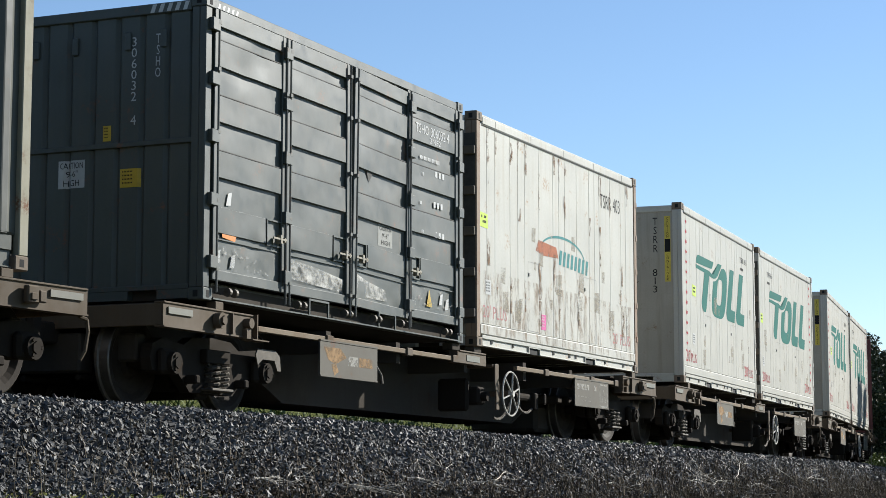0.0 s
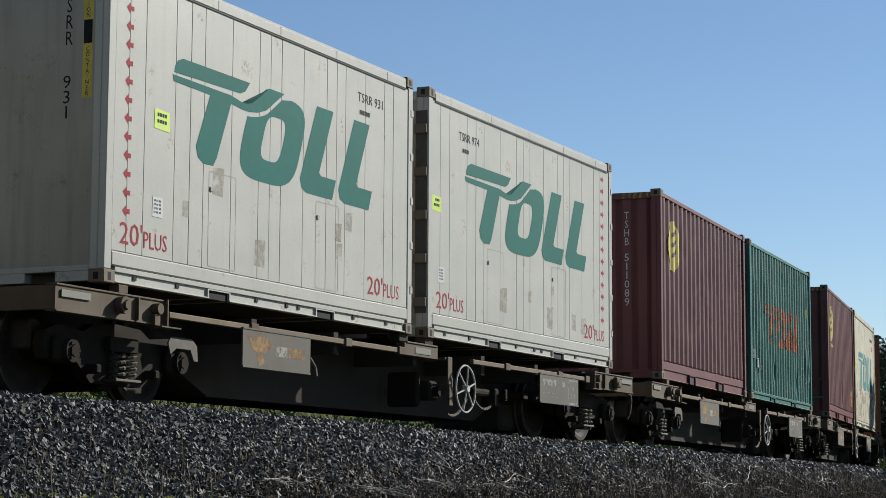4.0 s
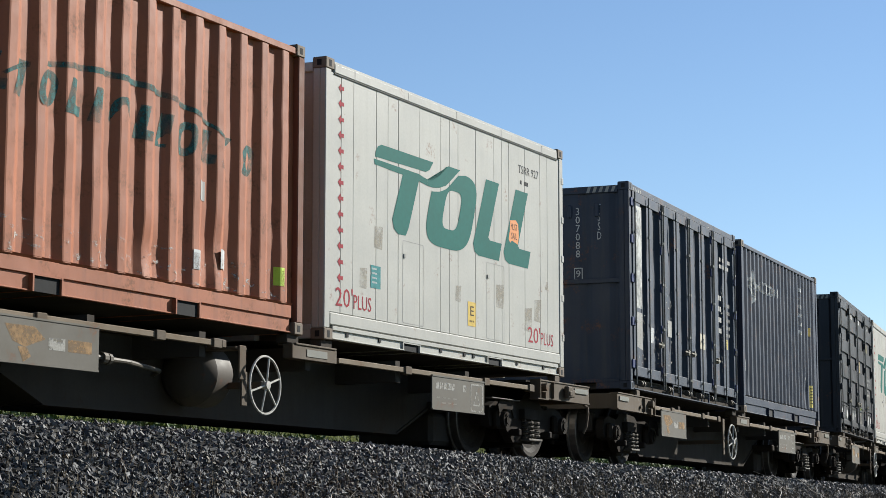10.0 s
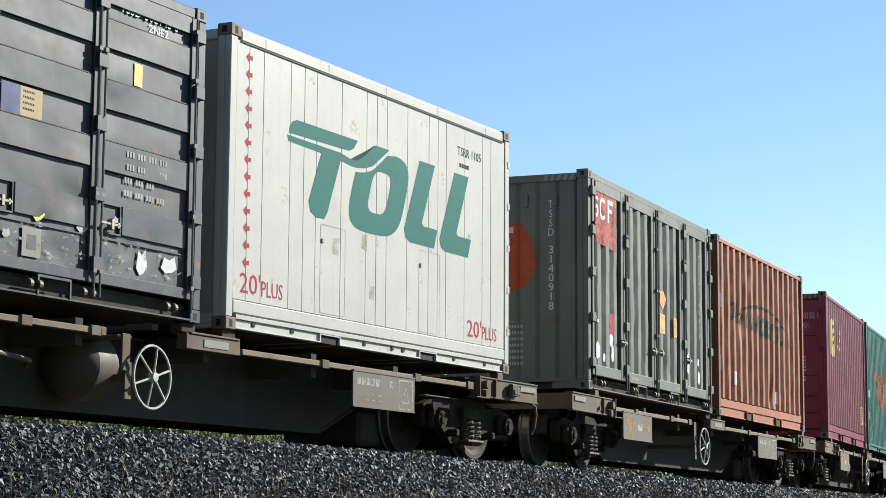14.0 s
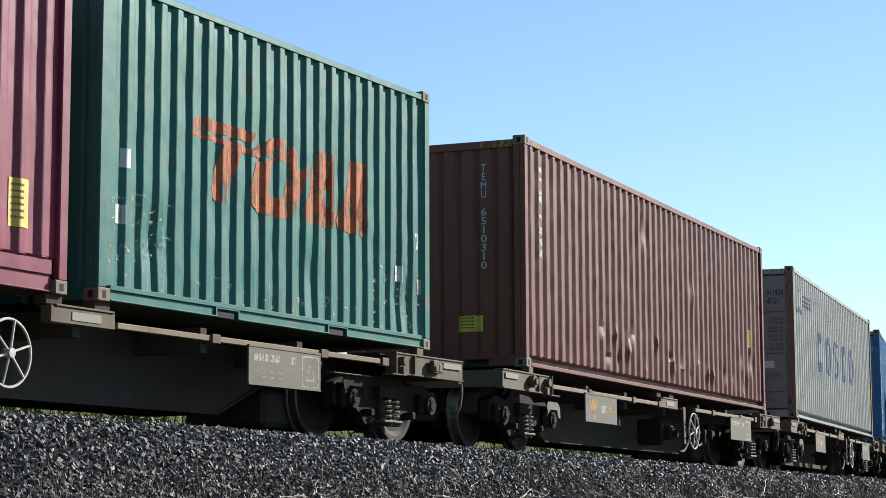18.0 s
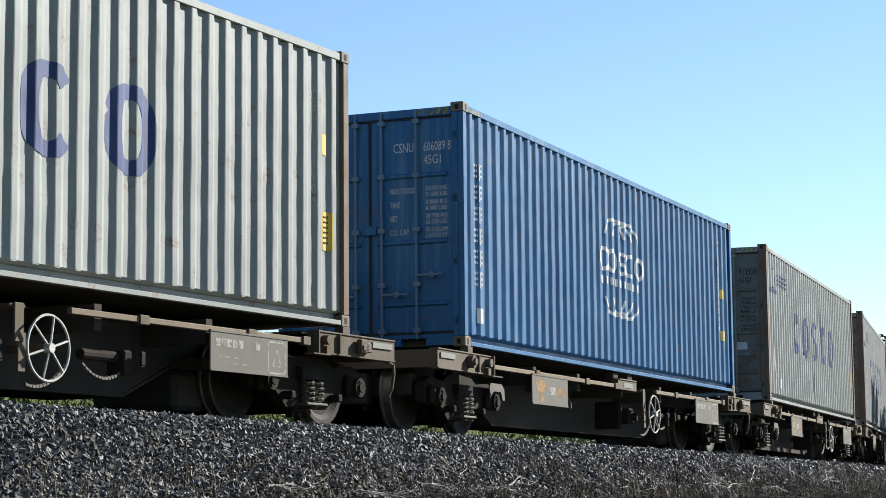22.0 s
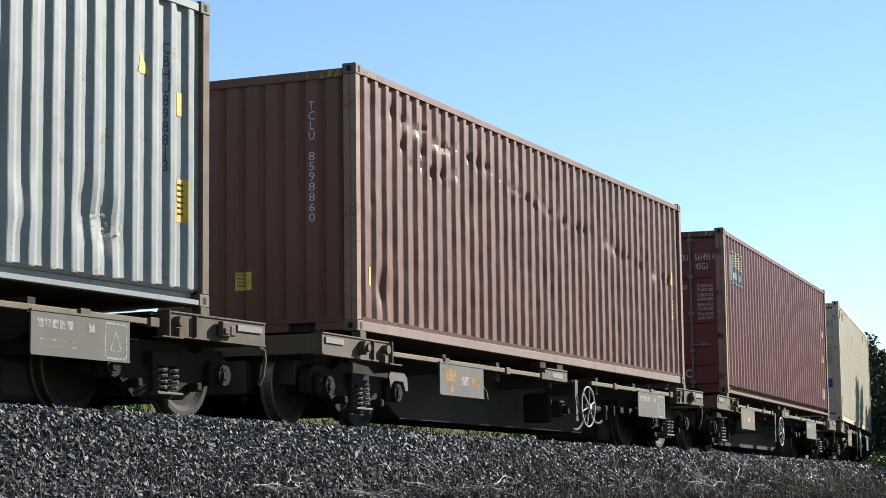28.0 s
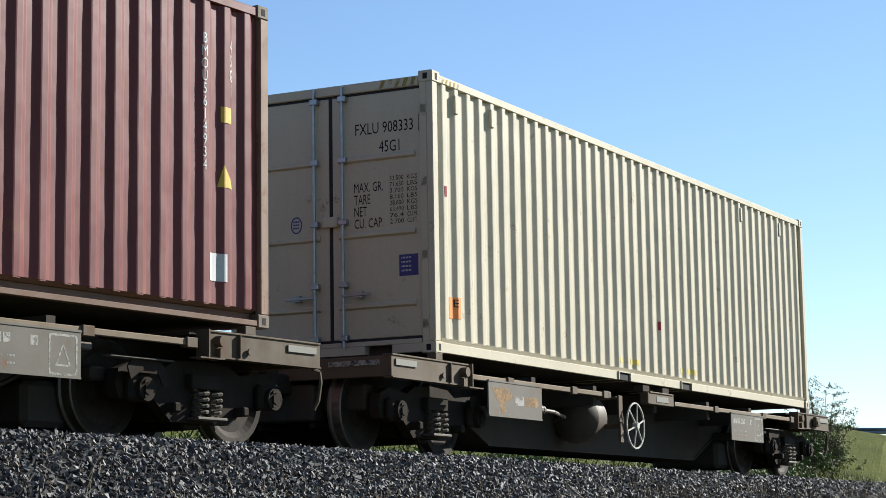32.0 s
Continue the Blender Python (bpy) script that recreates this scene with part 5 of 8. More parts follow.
            if style == "ribs":
                prof, cuts = corrugation(a + fa, b - fb, 0.352, 0.042, 0.37, 0.19, sunk=True)
            else:
                prof, cuts = corrugation(a + fa, b - fb, 0.56, 0.050, 0.50, 0.06)
            knock = [(rnd.uniform(a, b), rnd.uniform(0.4, 2.4), rnd.uniform(0.1, 0.25), rnd.uniform(-0.015, 0.02)) for _ in range(5)]
            part("door_panel", sheet(prof, cuts, z0 + 0.13, z1 - 0.13, lambda s, d, z, y=y: (s, y + 0.008 + d, z), 16, knock, 0.005, seed + k), bright or material, door, smooth=True)
        for x in ((a + 0.03, b - 0.03) if style != "wide" else (a + 0.03, (a + b) / 2, b - 0.03)):
            bm = bmesh.new()
            cyl(bm, (x, y - 0.028, 0.08), (x, y - 0.028, z1 - 0.02), 0.011, 8)
            for z in (0.30, 0.95, 1.6, 2.2, 2.65):
                box(bm, x - 0.022, x + 0.022, y - 0.041, y - (0.0 if style != "wide" else 0.012), z - 0.018, z + 0.018)
            part("locking_bar", bm, M_WORNBAR, door, "vertical locking bar")
        for z in (0.36, 0.95, 1.55, 2.1, 2.62):
            x = a if k in (0, 2) else b
            x = -h + 0.13 if k == 0 else (h - 0.13 if k == 3 else (b + 0.012 if k == 0 else (a - 0.012 if k in (1,) else b + 0.012)))
            part("door_hinge", boxes((x - 0.07, x + 0.07, y - (0.014 if style == "wide" else 0.040), y + 0.02, z - 0.06, z + 0.06), bevel=0.006), hinges or material, door)
        lx = b - 0.16 if k < 2 else a + 0.16
        bm = boxes((lx - 0.16, lx + 0.12, y - 0.050, y - 0.036, 0.705, 0.728), (lx - 0.02, lx + 0.02, y - 0.055, y, 0.67, 0.76), (lx + 0.07, lx + 0.10, y - 0.05, y, 0.69, 0.74), bevel=0.004)
        part("door_handle", bm, M_STEELWORN, door, "worn steel latch handle")
    return root, near, end


# ---- the train's load, wagon by wagon ----
P_GREEN = paint("dark green paint", (0.079, 0.089, 0.076), 0.46, 0.2, 0.35, 0.25, spec=0.45, fade=0.12)
# grime plus a darker base that deepens the shade on the end wall
P_GRIMYSHADE = paint("grimy white end wall toned down for shade", (0.47, 0.435, 0.365), 0.6, 0.25, 0.7, 0.1, rust_rgb=(0.20, 0.13, 0.07), streak_rgb=(0.20, 0.175, 0.135), fade=0.15)
P_LUG = paint("grimy hinge lug", (0.20, 0.165, 0.13), 0.7, 0.5, 0.5, 0.05)
P_WHITE = paint("white insulated panel", (0.60, 0.58, 0.515), 0.45, 0.06, 0.22, 0.12, fade=0.05)
P_WORN = paint("stained white panel", (0.68, 0.665, 0.60), 0.5, 0.3, 0.4, 0.15, rust_rgb=(0.30, 0.17, 0.08), streak_rgb=(0.33, 0.28, 0.20), fade=0.08)
P_YELLOWED = paint("yellowed rust-stained panel", (0.64, 0.605, 0.48), 0.55, 0.45, 0.7, 0.15, rust_rgb=(0.26, 0.15, 0.07), streak_rgb=(0.42, 0.35, 0.22), fade=0.10)
P_MAROON = paint("maroon paint", (0.190, 0.064, 0.064), 0.45, 0.25, 0.3, 0.25)
P_PLUM = paint("brown plum paint", (0.188, 0.063, 0.062), 0.45, 0.25, 0.3, 0.25)
P_CRIMSON = paint("crimson paint", (0.262, 0.056, 0.086), 0.42, 0.1, 0.2, 0.25)
P_TEALBOX = paint("sea green paint", (0.034, 0.178, 0.142), 0.45, 0.5, 0.35, 0.3, rust_rgb=(0.13, 0.08, 0.045))
P_SALMON = paint("faded orange paint", (0.455, 0.158, 0.074), 0.55, 0.8, 0.6, 0.3, streak_rgb=(0.16, 0.065, 0.04))
P_RUSTYPOST = paint("rust-brown post paint", (0.24, 0.10, 0.06), 0.65, 0.9, 0.5, 0.1)
P_SLATE = paint("slate blue paint", (0.041, 0.054, 0.084), 0.5, 0.45, 0.5, 0.2, spec=0.28, fade=0.2)
P_INK = paint("dark blue paint", (0.040, 0.049, 0.080), 0.46, 0.25, 0.3, 0.2, spec=0.3)
P_CHARCOAL = paint("blue-black paint", (0.042, 0.045, 0.050), 0.47, 0.35, 0.4, 0.22, spec=0.28, fade=0.14)
P_OLIVE = paint("olive grey paint", (0.112, 0.115, 0.097), 0.42, 0.12, 0.25, 0.25, spec=0.3)
P_DULLOLIVE = paint("dull olive door paint", (0.165, 0.163, 0.132), 0.5, 0.25, 0.4, 0.3, spec=0.25, fade=0.18)
P_BROWN = paint("brown container paint", (0.203, 0.070, 0.051), 0.48, 0.3, 0.3, 0.3)
P_GREY = paint("pale grey paint", (0.350, 0.360, 0.333), 0.45, 0.35, 0.45, 0.2)
P_GREYBLUE = paint("pale blue-grey paint", (0.360, 0.370, 0.350), 0.45, 0.25, 0.5, 0.25)
P_GREYDOOR = paint("rusted grey door paint", (0.215, 0.205, 0.175), 0.6, 1.9, 0.6, 0.2, rust_rgb=(0.125, 0.058, 0.028))
P_GREYRUST = paint("rust-blotched grey paint", (0.26, 0.265, 0.235), 0.5, 1.6, 0.5, 0.2, rust_rgb=(0.15, 0.07, 0.032))
# darker copy of the pale grey, with the door end's shade in its colour
P_GREYSHADE = paint("grey door paint darkened for shade", (0.27, 0.25, 0.24), 0.5, 0.25, 0.4, 0.2)
# pale streak colour stands in for sun glare on the ribs
P_BLUE = paint("blue container paint", (0.029, 0.142, 0.320), 0.42, 0.12, 0.42, 0.2, streak_rgb=(0.18, 0.29, 0.36))
P_RUSTPOST = paint("rusted grey post", (0.21, 0.145, 0.10), 0.65, 0.9, 0.5, 0.1)
P_REDBROWN = paint("red-brown paint", (0.218, 0.096, 0.064), 0.48, 0.3, 0.3, 0.35)
P_WINE = paint("wine red paint", (0.202, 0.057, 0.051), 0.46, 0.2, 0.3, 0.25)
P_TANPOST = paint("rubbed tan post paint", (0.36, 0.235, 0.165), 0.6, 0.9, 0.5, 0.1)
P_PALERAIL = paint("scuffed dull pink side rail", (0.30, 0.205, 0.165), 0.6, 0.5, 0.5, 0.1)
P_CREAM = paint("cream paint", (0.68, 0.605, 0.445), 0.45, 0.05, 0.15, 0.12, fade=0.05)

SHORT, LONG = 6.058, 12.192
CONTAINERS = []        # (thing, wagon number, offset along the wagon)


def load(root, wagon, where):
    CONTAINERS.append((root, wagon, {"front": -3.24, "rear": 3.24, "middle": 0.0}[where]))


def insulated(wagon, where, tag, label, material=None, posts=None, mark_mat=None, seed=0, arrow=True, dirty=0.5, shift=0.0, mark_on=True, turned=True):
    root, near, end = panel_box(label, material or P_WHITE, seed, posts, None, dirty, lugs=where == "rear" and turned)
    if mark_on:
        operator_mark(root, near, mark_mat or M_TEAL, shift, 0.0)
    way = -1 if where == "rear" and turned else 1     # the way that the arrows point
    if arrow:
        arrows(root, near, -2.70 if way > 0 else 2.66, way, M_RED)
        for s in (-2.79, 1.95):
            mark("size_mark", words("20'", s, s + 0.36, 0.36, 0.56) + words("PLUS", s + 0.38, s + 0.76, 0.36, 0.51), M_RED, root, near, "red size lettering")
    if tag:
        s = 1.68 if way > 0 else -2.18
        mark("code_lettering", words(tag, s, s + 0.60, 2.41, 2.51), M_BLACK, root, near, "black code lettering")
        mark("small_lettering", bars(s + 0.05, s + 0.30, 2.24, 2.33, 1, 4, 0.3, seed), M_BLACK, root, near)
        if where == "front":
            a, b = tag.split()
            mark("code_lettering", words(column(a), 0.74, 0.82, 2.10, 2.66), M_BLACK, root, end)
            mark("code_lettering", words(column(b), 0.73, 0.81, 1.45, 1.83), M_BLACK, root, end)
            lab = mark("warning_label", rect(0.93, 1.03, 1.62, 2.68), M_GOLD, root, end, "tall yellow height warning label")
            mark("warning_lettering", words(column("CAUTION"), 0.96, 1.00, 2.33, 2.66) + words(column("CONTAINER"), 0.96, 1.00, 1.64, 2.07), M_BLACK, lab, end, off=0.006)
            mark("warning_band", rect(0.935, 1.025, 2.10, 2.31), M_BLACK, lab, end, off=0.006)
    if where == "rear" and turned:
        # dark strip standing in for shade and dirt in the gap between boxes
        part("end_gap_shade", boxes((-3.034, -3.02, -HALF + 0.018, -HALF + 0.165, 0.28, 2.62)), M_DARKGREY, root, "dark strip for the shaded, dirty gap between the end lugs")
    if not turned:
        load(root, wagon, where)
        return root, near, end
    s, z = (-2.28, 1.46) if where == "front" else (-2.92, 1.48)
    st = mark("sticker", poly((s, z), (s + 0.26, z - 0.01), (s + 0.25, z + 0.17), (s + 0.01, z + 0.18)), M_LIME, root, near, "lime-yellow sticker", off=0.004)
    mark("sticker_print", bars(s + 0.05, s + 0.21, z + 0.03, z + 0.15, 2, 4, 0.3, seed), M_BLACK, st, near, off=0.006)
    s = -2.28 if where == "front" else -2.74
    st = mark("sticker", rect(s, s + 0.17, 0.66, 0.84), M_WHITE, root, near, "torn white label", off=0.004)
    mark("sticker_print", bars(s + 0.02, s + 0.15, 0.68, 0.82, 4, 3, 0.3, seed + 1), M_BLACK, st, near, off=0.006)
    load(root, wagon, where)
    return root, near, end


def label_patch(root, face, s, z, w, h, material, rows=3, cols=4, ink=None, seed=1, name="sticker", label=""):
    st = mark(name, rect(s, s + w, z, z + h), material, root, face, label, off=0.004)
    if rows:
        mark("sticker_print", bars(s + 0.12 * w, s + 0.88 * w, z + 0.1 * h, z + 0.9 * h, rows + 2, 1, 0.5, seed), ink or M_BLACK, st, face, off=0.006)
    return st


def number_column(root, near, s, z0, z1, material=None, seed=2, code=""):
    if code:
        mark("code_lettering", words(column(code), s, s + 0.075, z0, z1), material or M_WHITE, root, near)
    else:
        mark("small_lettering", bars(s + 0.01, s + 0.06, z0, z1, 13, 1, 0.4, seed), material or M_WHITE, root, near)


def scrapes(root, face, rows, off=0.004):
    """Zones rubbed to bare steel: s0, s1, z0, z1."""
    for s0, s1, z0, z1 in rows:
        mark("scrape", rect(s0, s1, z0, z1), M_SCRAPE, root, face, "paint scraped to bare steel", off=off)


# wagon 0, whose tail shows at the start
r, near, end = ribbed_box("faded grey-green ribbed container with rust-stained posts", SHORT, P_OLIVE, posts=paint("rust-streaked post paint", (0.42, 0.39, 0.29), 0.6, 0.7, 0.4, 0.1))
load(r, 0, "rear")
r, near, end = ribbed_box("faded grey-green ribbed container on the leading wagon", SHORT, P_OLIVE, seed=2)
load(r, 0, "front")

# wagon 1
r, near, end = side_door_box("dark green side-door container with dented level pressings", P_GREEN, "slabs", 3)
mark("code_lettering", words(column("TSHO"), 0.65, 0.71, 2.14, 2.56), M_WHITE, r, end)
mark("code_lettering", words(column("306032"), 0.385, 0.445, 1.93, 2.55) + words("4", 0.385, 0.445, 1.70, 1.79), M_WHITE, r, end)
st = mark("warning_label", rect(-0.42, -0.12, 1.13, 1.40), M_WHITE, r, end, "white height warning label")
mark("warning_lettering", words("CAUTION", -0.40, -0.14, 1.32, 1.38) + words("9'-6\"", -0.34, -0.20, 1.24, 1.30) + words("HIGH", -0.36, -0.18, 1.15, 1.21), M_BLACK, st, end, off=0.006)
label_patch(r, end, 0.28, 1.10, 0.22, 0.18, M_YELLOW, 2, 3, seed=4)
label_patch(r, end, 0.08, 1.56, 0.09, 0.15, M_YELLOW, 2, 2, seed=5)
label_patch(r, near, 0.72, 0.92, 0.36, 0.24, M_PALESIGN, 0, 0, name="warning_label", label="white height warning label")
mark("warning_lettering", words("CAUTION", 0.75, 1.05, 1.095, 1.145) + words("9'-6\"", 0.82, 0.98, 1.02, 1.07) + words("HIGH", 0.80, 1.01, 0.94, 0.99), M_BLACK, r, near, off=0.008)
mark("torn_sticker", poly((-2.66, 0.62), (-2.42, 0.60), (-2.36, 0.72), (-2.52, 0.76), (-2.64, 0.82), (-2.69, 0.74)), M_ORANGE, r, near, "torn orange sticker", off=0.004)
mark("hazard_triangle", poly((2.0, 0.36), (2.16, 0.36), (2.08, 0.56)), M_YELLOW, r, near, "yellow warning triangle", off=0.004)
mark("code_lettering", words("TSHO 306032 4", 1.66, 2.60, 2.34, 2.45) + words("2NE2", 2.05, 2.36, 2.26, 2.32), M_WHITE, r, near, off=0.004)
mark("small_lettering", bars(1.82, 2.5, 2.03, 2.10, 1, 6, 0.2, 3) + bars(1.82, 1.95, 0.9, 1.9, 3, 1, 0.85, 2) + bars(2.2, 2.5, 0.9, 1.96, 3, 3, 0.75, 9), M_WHITE, r, near, off=0.004)
for k, (s, z) in enumerate(((-2.80, 0.36), (-2.52, 0.34), (-2.60, 0.93), (2.35, 0.40), (2.52, 0.36))):
    mark("torn_sticker", poly((s, z), (s + 0.09, z + 0.01), (s + 0.11, z + 0.14), (s + 0.04, z + 0.12)), M_WHITE, r, near, "torn white label", off=0.004)
hazard(r, near, end, SHORT, tone=M_WHITE)
mark("scrape", poly((-1.36, 0.36), (-0.12, 0.32), (-0.12, 0.46), (-0.7, 0.52), (-1.36, 0.56)), M_BARE, r, near, "kick plate rubbed to bare metal", off=0.004)
mark("scrape", poly((0.10, 0.32), (0.95, 0.32), (0.90, 0.44), (0.45, 0.50), (0.10, 0.58)), M_BARE, r, near, "kick plate rubbed to bare metal", off=0.004)
scrapes(r, near, [(-2.75, -1.55, 0.32, 0.56), (1.56, 2.75, 0.32, 0.56)], 0.004)
mark("worn_patch", poly((0.34, 1.78), (0.48, 1.97), (0.62, 1.78), (0.48, 1.58)), M_DARKGREY, r, near, "dark ghost of a diamond placard", off=0.004)
# its third door hangs askew, leaving a wedge-shaped gap
askew = [c for c in r.children if c.name.startswith("side_door")][2]
askew.matrix_basis = Matrix.Translation((0.02, -0.012, 0.2)) @ Matrix.Rotation(radians(1.3), 4, "Y") @ Matrix.Translation((0, 0, -0.2))
load(r, 1, "front")
r, near, end = insulated(1, "rear", "", "rust-streaked white insulated container with a faded arched emblem", P_WORN, paint("rust-flecked white post", (0.36, 0.26, 0.18), 0.6, 1.1, 0.5, 0.1), seed=4, arrow=False, dirty=1.4, mark_on=False)
mark("emblem_word", poly((-1.05, 1.38), (-0.95, 1.53), (-0.30, 1.50), (-0.22, 1.36), (-0.80, 1.34)), M_BURN, r, near, "faded orange emblem")
for k in range(8):
    s = -0.20 + 0.145 * k
    mark("emblem_stroke", poly((s, 1.28 - 0.006 * k), (s + 0.085, 1.28 - 0.006 * k), (s + 0.13, 1.48 - 0.006 * k), (s + 0.045, 1.48 - 0.006 * k)), M_TEALFADE, r, near, "faded teal stroke")
mark("emblem_arch", ring(-0.05, 1.40, 0.85, 0.27, 0.02, 0.035, 0, 2, 5, 165, 24), M_TEALFADE, r, near, "faded teal emblem")
mark("code_lettering", words("TSRR 403", 1.45, 2.30, 2.27, 2.47), M_BLACK, r, near)
mark("size_mark", words("20' PLUS", -2.82, -2.05, 0.37, 0.53) + words("20' PLUS", 1.95, 2.7, 0.37, 0.53), M_PALERED, r, near, "faded red size lettering")
label_patch(r, near, -0.86, 0.36, 0.17, 0.20, M_PINK, 2, 3, M_WHITE, 8)

# wagons 2 and 3
r, near, end = insulated(2, "front", "TSRR 813", "white insulated container with teal emblem and rust-creased end", seed=11, dirty=0.9)
crease = [(0.50, 1.64, 0.012), (0.34, 1.56, 0.03), (0.20, 1.50, 0.035), (0.02, 1.36, 0.05), (-0.12, 1.30, 0.07), (-0.35, 1.20, 0.05), (-0.50, 1.12, 0.09), (-0.62, 0.98, 0.06), (-0.85, 0.84, 0.05), (-1.07, 0.74, 0.04)]
mark("rust_crease", [[(a, b - c * 0.5), (p, q - w * 0.5), (p, q + w * 0.3), (a, b + c * 0.3)] for (a, b, c), (p, q, w) in zip(crease, crease[1:])], worn("crease rust", (0.15, 0.085, 0.05), 0.85, 6.0), r, end, "rusty crease across the end wall")
mark("rust_run", rect(-0.75, -0.3, 0.2, 1.1), M_RUSTRUN, r, end, "rust runs below the crease")
insulated(2, "rear", "TSRR 867", "white insulated container with teal emblem and pink sticker", seed=12, dirty=0.9)
insulated(3, "front", "TSRR 931", "white insulated container with teal emblem, clean end wall", seed=13, dirty=0.6)
insulated(3, "rear", "TSRR 974", "white insulated container with teal emblem and lime sticker", seed=14, dirty=0.5)


def gold_emblem(r, near, s, z, word=True):
    mark("emblem", disc(s, z, 0.36, 0.40, 28), M_GOLD, r, near, "yellow oval emblem")
    for k in range(3):
        mark("emblem_slash", poly((s - 0.08, z - 0.18 + 0.16 * k), (s + 0.20, z - 0.10 + 0.16 * k), (s + 0.20, z - 0.03 + 0.16 * k), (s - 0.08, z - 0.11 + 0.16 * k)), M_PLUM_INK, r, near, off=0.005)
    if word:
        mark("emblem_word", bars(s - 0.42, s + 0.44, z - 0.54, z - 0.44, 1, 6, 0.1, 21), M_GOLD, r, near)


M_PLUM_INK = plain("plum ink", (0.12, 0.06, 0.06), 0.5, bump=0)


def end_code(r, end, a, b, material=None, s=0.64, top=2.56, low=1.12):
    mid = top - (top - low) * len(a) / (len(a) + len(b) + 0.6)
    mark("code_lettering", words(column(a), s, s + 0.075, mid + 0.03, top), material or M_WHITE, r, end)
    mark("code_lettering", words(column(b), s, s + 0.075, low, mid - 0.10), material or M_WHITE, r, end)


# wagon 4
r, near, end = ribbed_box("maroon ribbed container with yellow oval emblem", SHORT, P_MAROON, seed=21)
end_code(r, end, "TSHB", "511089")
gold_emblem(r, near, -2.15, 2.10, False)
number_column(r, near, 1.95, 1.2, 2.4, code="TSHB511089")
load(r, 4, "front")
r, near, end = ribbed_box("sea-green ribbed container with orange painted slogan", SHORT, P_TEALBOX, [(-2.2, 0.5, 0.3, 0.03), (2.6, 1.0, 0.3, -0.03), (1.5, 0.5, 0.25, 0.03), (-0.8, 0.6, 0.2, 0.03)], 22, 0.252, tall=0.15, crest=0.30, stripes=False, waver=0.007, depth=0.034, span=(-2.887, 2.912))
operator_mark(r, near, M_BURN, -0.24, 0.0, 0.83)
for s, z, m in ((2.5, 1.9, M_YELLOW), (2.5, 1.55, M_YELLOW), (2.72, 1.25, M_ORANGE), (2.74, 0.6, M_WHITE), (-2.75, 0.75, M_WHITE), (-2.4, 0.6, M_WHITE)):
    label_patch(r, near, s, z, 0.15, 0.17, m, 2, 3, seed=int(9 * z))
scrapes(r, near, [(-2.9, -1.6, 0.16, 0.7), (1.6, 2.9, 0.16, 1.3), (-1.5, 1.5, 0.16, 0.42)])
load(r, 4, "rear")

# wagon 5
r, near, end = ribbed_box("brown-plum ribbed container with yellow oval emblem", SHORT, P_PLUM, [(0.2, 0.6, 0.2, 0.03)], 23)
end_code(r, end, "TSHB", "5103676")
label_patch(r, end, -0.26, 0.92, 0.30, 0.38, M_GOLD, 3, 3, seed=3)
part("end_bar", boxes((-SHORT / 2 - 0.01, -SHORT / 2 + 0.03, -1.1, 1.1, 0.40, 0.44), (-SHORT / 2 - 0.015, -SHORT / 2 + 0.03, -0.66, -0.61, 0.40, 0.66)), P_TEALBOX, r, "green horizontal end bar")
part("end_lip", boxes((-SHORT / 2 + 0.0, -SHORT / 2 + 0.05, -1.1, 1.1, 0.78, 0.83)), P_PLUM, r)
gold_emblem(r, near, -2.15, 2.10)
number_column(r, near, 1.72, 0.9, 2.1, code="TSHB5103676")
label_patch(r, near, 2.2, 0.42, 0.24, 0.22, M_ORANGE, 2, 3, seed=6)
label_patch(r, near, 2.2, 0.66, 0.24, 0.14, M_YELLOW, 2, 3, seed=7)
load(r, 5, "front")
_worn = insulated(5, "rear", "", "yellowed rust-stained insulated container with worn teal emblem", P_YELLOWED, paint("mustard worn post paint", (0.46, 0.40, 0.17), 0.6, 0.6, 0.5, 0.1), M_TEALFADE, 31, False, 2.6, -0.24)
r, near, end = _worn
mark("small_lettering", bars(1.55, 2.25, 2.36, 2.50, 1, 9, 0.25, 33), M_BLACK, r, near)
label_patch(r, near, 1.92, 2.17, 0.28, 0.12, M_RED, 1, 3, M_WHITE, label="red label with white print")
label_patch(r, near, 2.56, 1.02, 0.12, 0.22, M_LIME, 2, 2, label="torn lime sticker")
for k in range(13):
    mark("arrow_mark", rect(2.66, 2.76, 2.58 - 0.168 * k, 2.625 - 0.168 * k), M_PALERED, r, near, "faded red arrow", off=0.006)
mark("placard", poly((2.86, 0.40), (2.98, 0.56), (2.86, 0.72), (2.74, 0.56)), M_WHITE, r, near, "white diamond placard", off=0.012)
mark("placard_band", poly((2.80, 0.48), (2.86, 0.40), (2.92, 0.48), (2.90, 0.51), (2.82, 0.51)), M_NAVY, r, near, off=0.015)

# wagon 6
r, near, end = ribbed_box("faded orange ribbed container with teal arched emblem", SHORT, P_SALMON, [(-2.5, 0.5, 0.2, 0.03), (0.4, 0.5, 0.2, 0.03), (1.5, 0.7, 0.25, 0.03), (0.0, 0.15, 0.3, 0.02)], 24, 0.385, crest=0.28, waver=0.006, depth=0.052, posts=P_RUSTYPOST)
end_code(r, end, "TSHB", "9510", M_BLACK, 0.64)
lab = mark("warning_label", rect(0.86, 0.97, 0.95, 1.95), M_GOLD, r, end, "tall yellow height warning label")
mark("warning_lettering", words(column("CAUTION"), 0.895, 0.935, 1.62, 1.93) + words(column("CONTAINER"), 0.895, 0.935, 0.97, 1.38), M_BLACK, lab, end, off=0.006)
mark("warning_band", rect(0.87, 0.96, 1.40, 1.60), M_BLACK, lab, end, off=0.006)
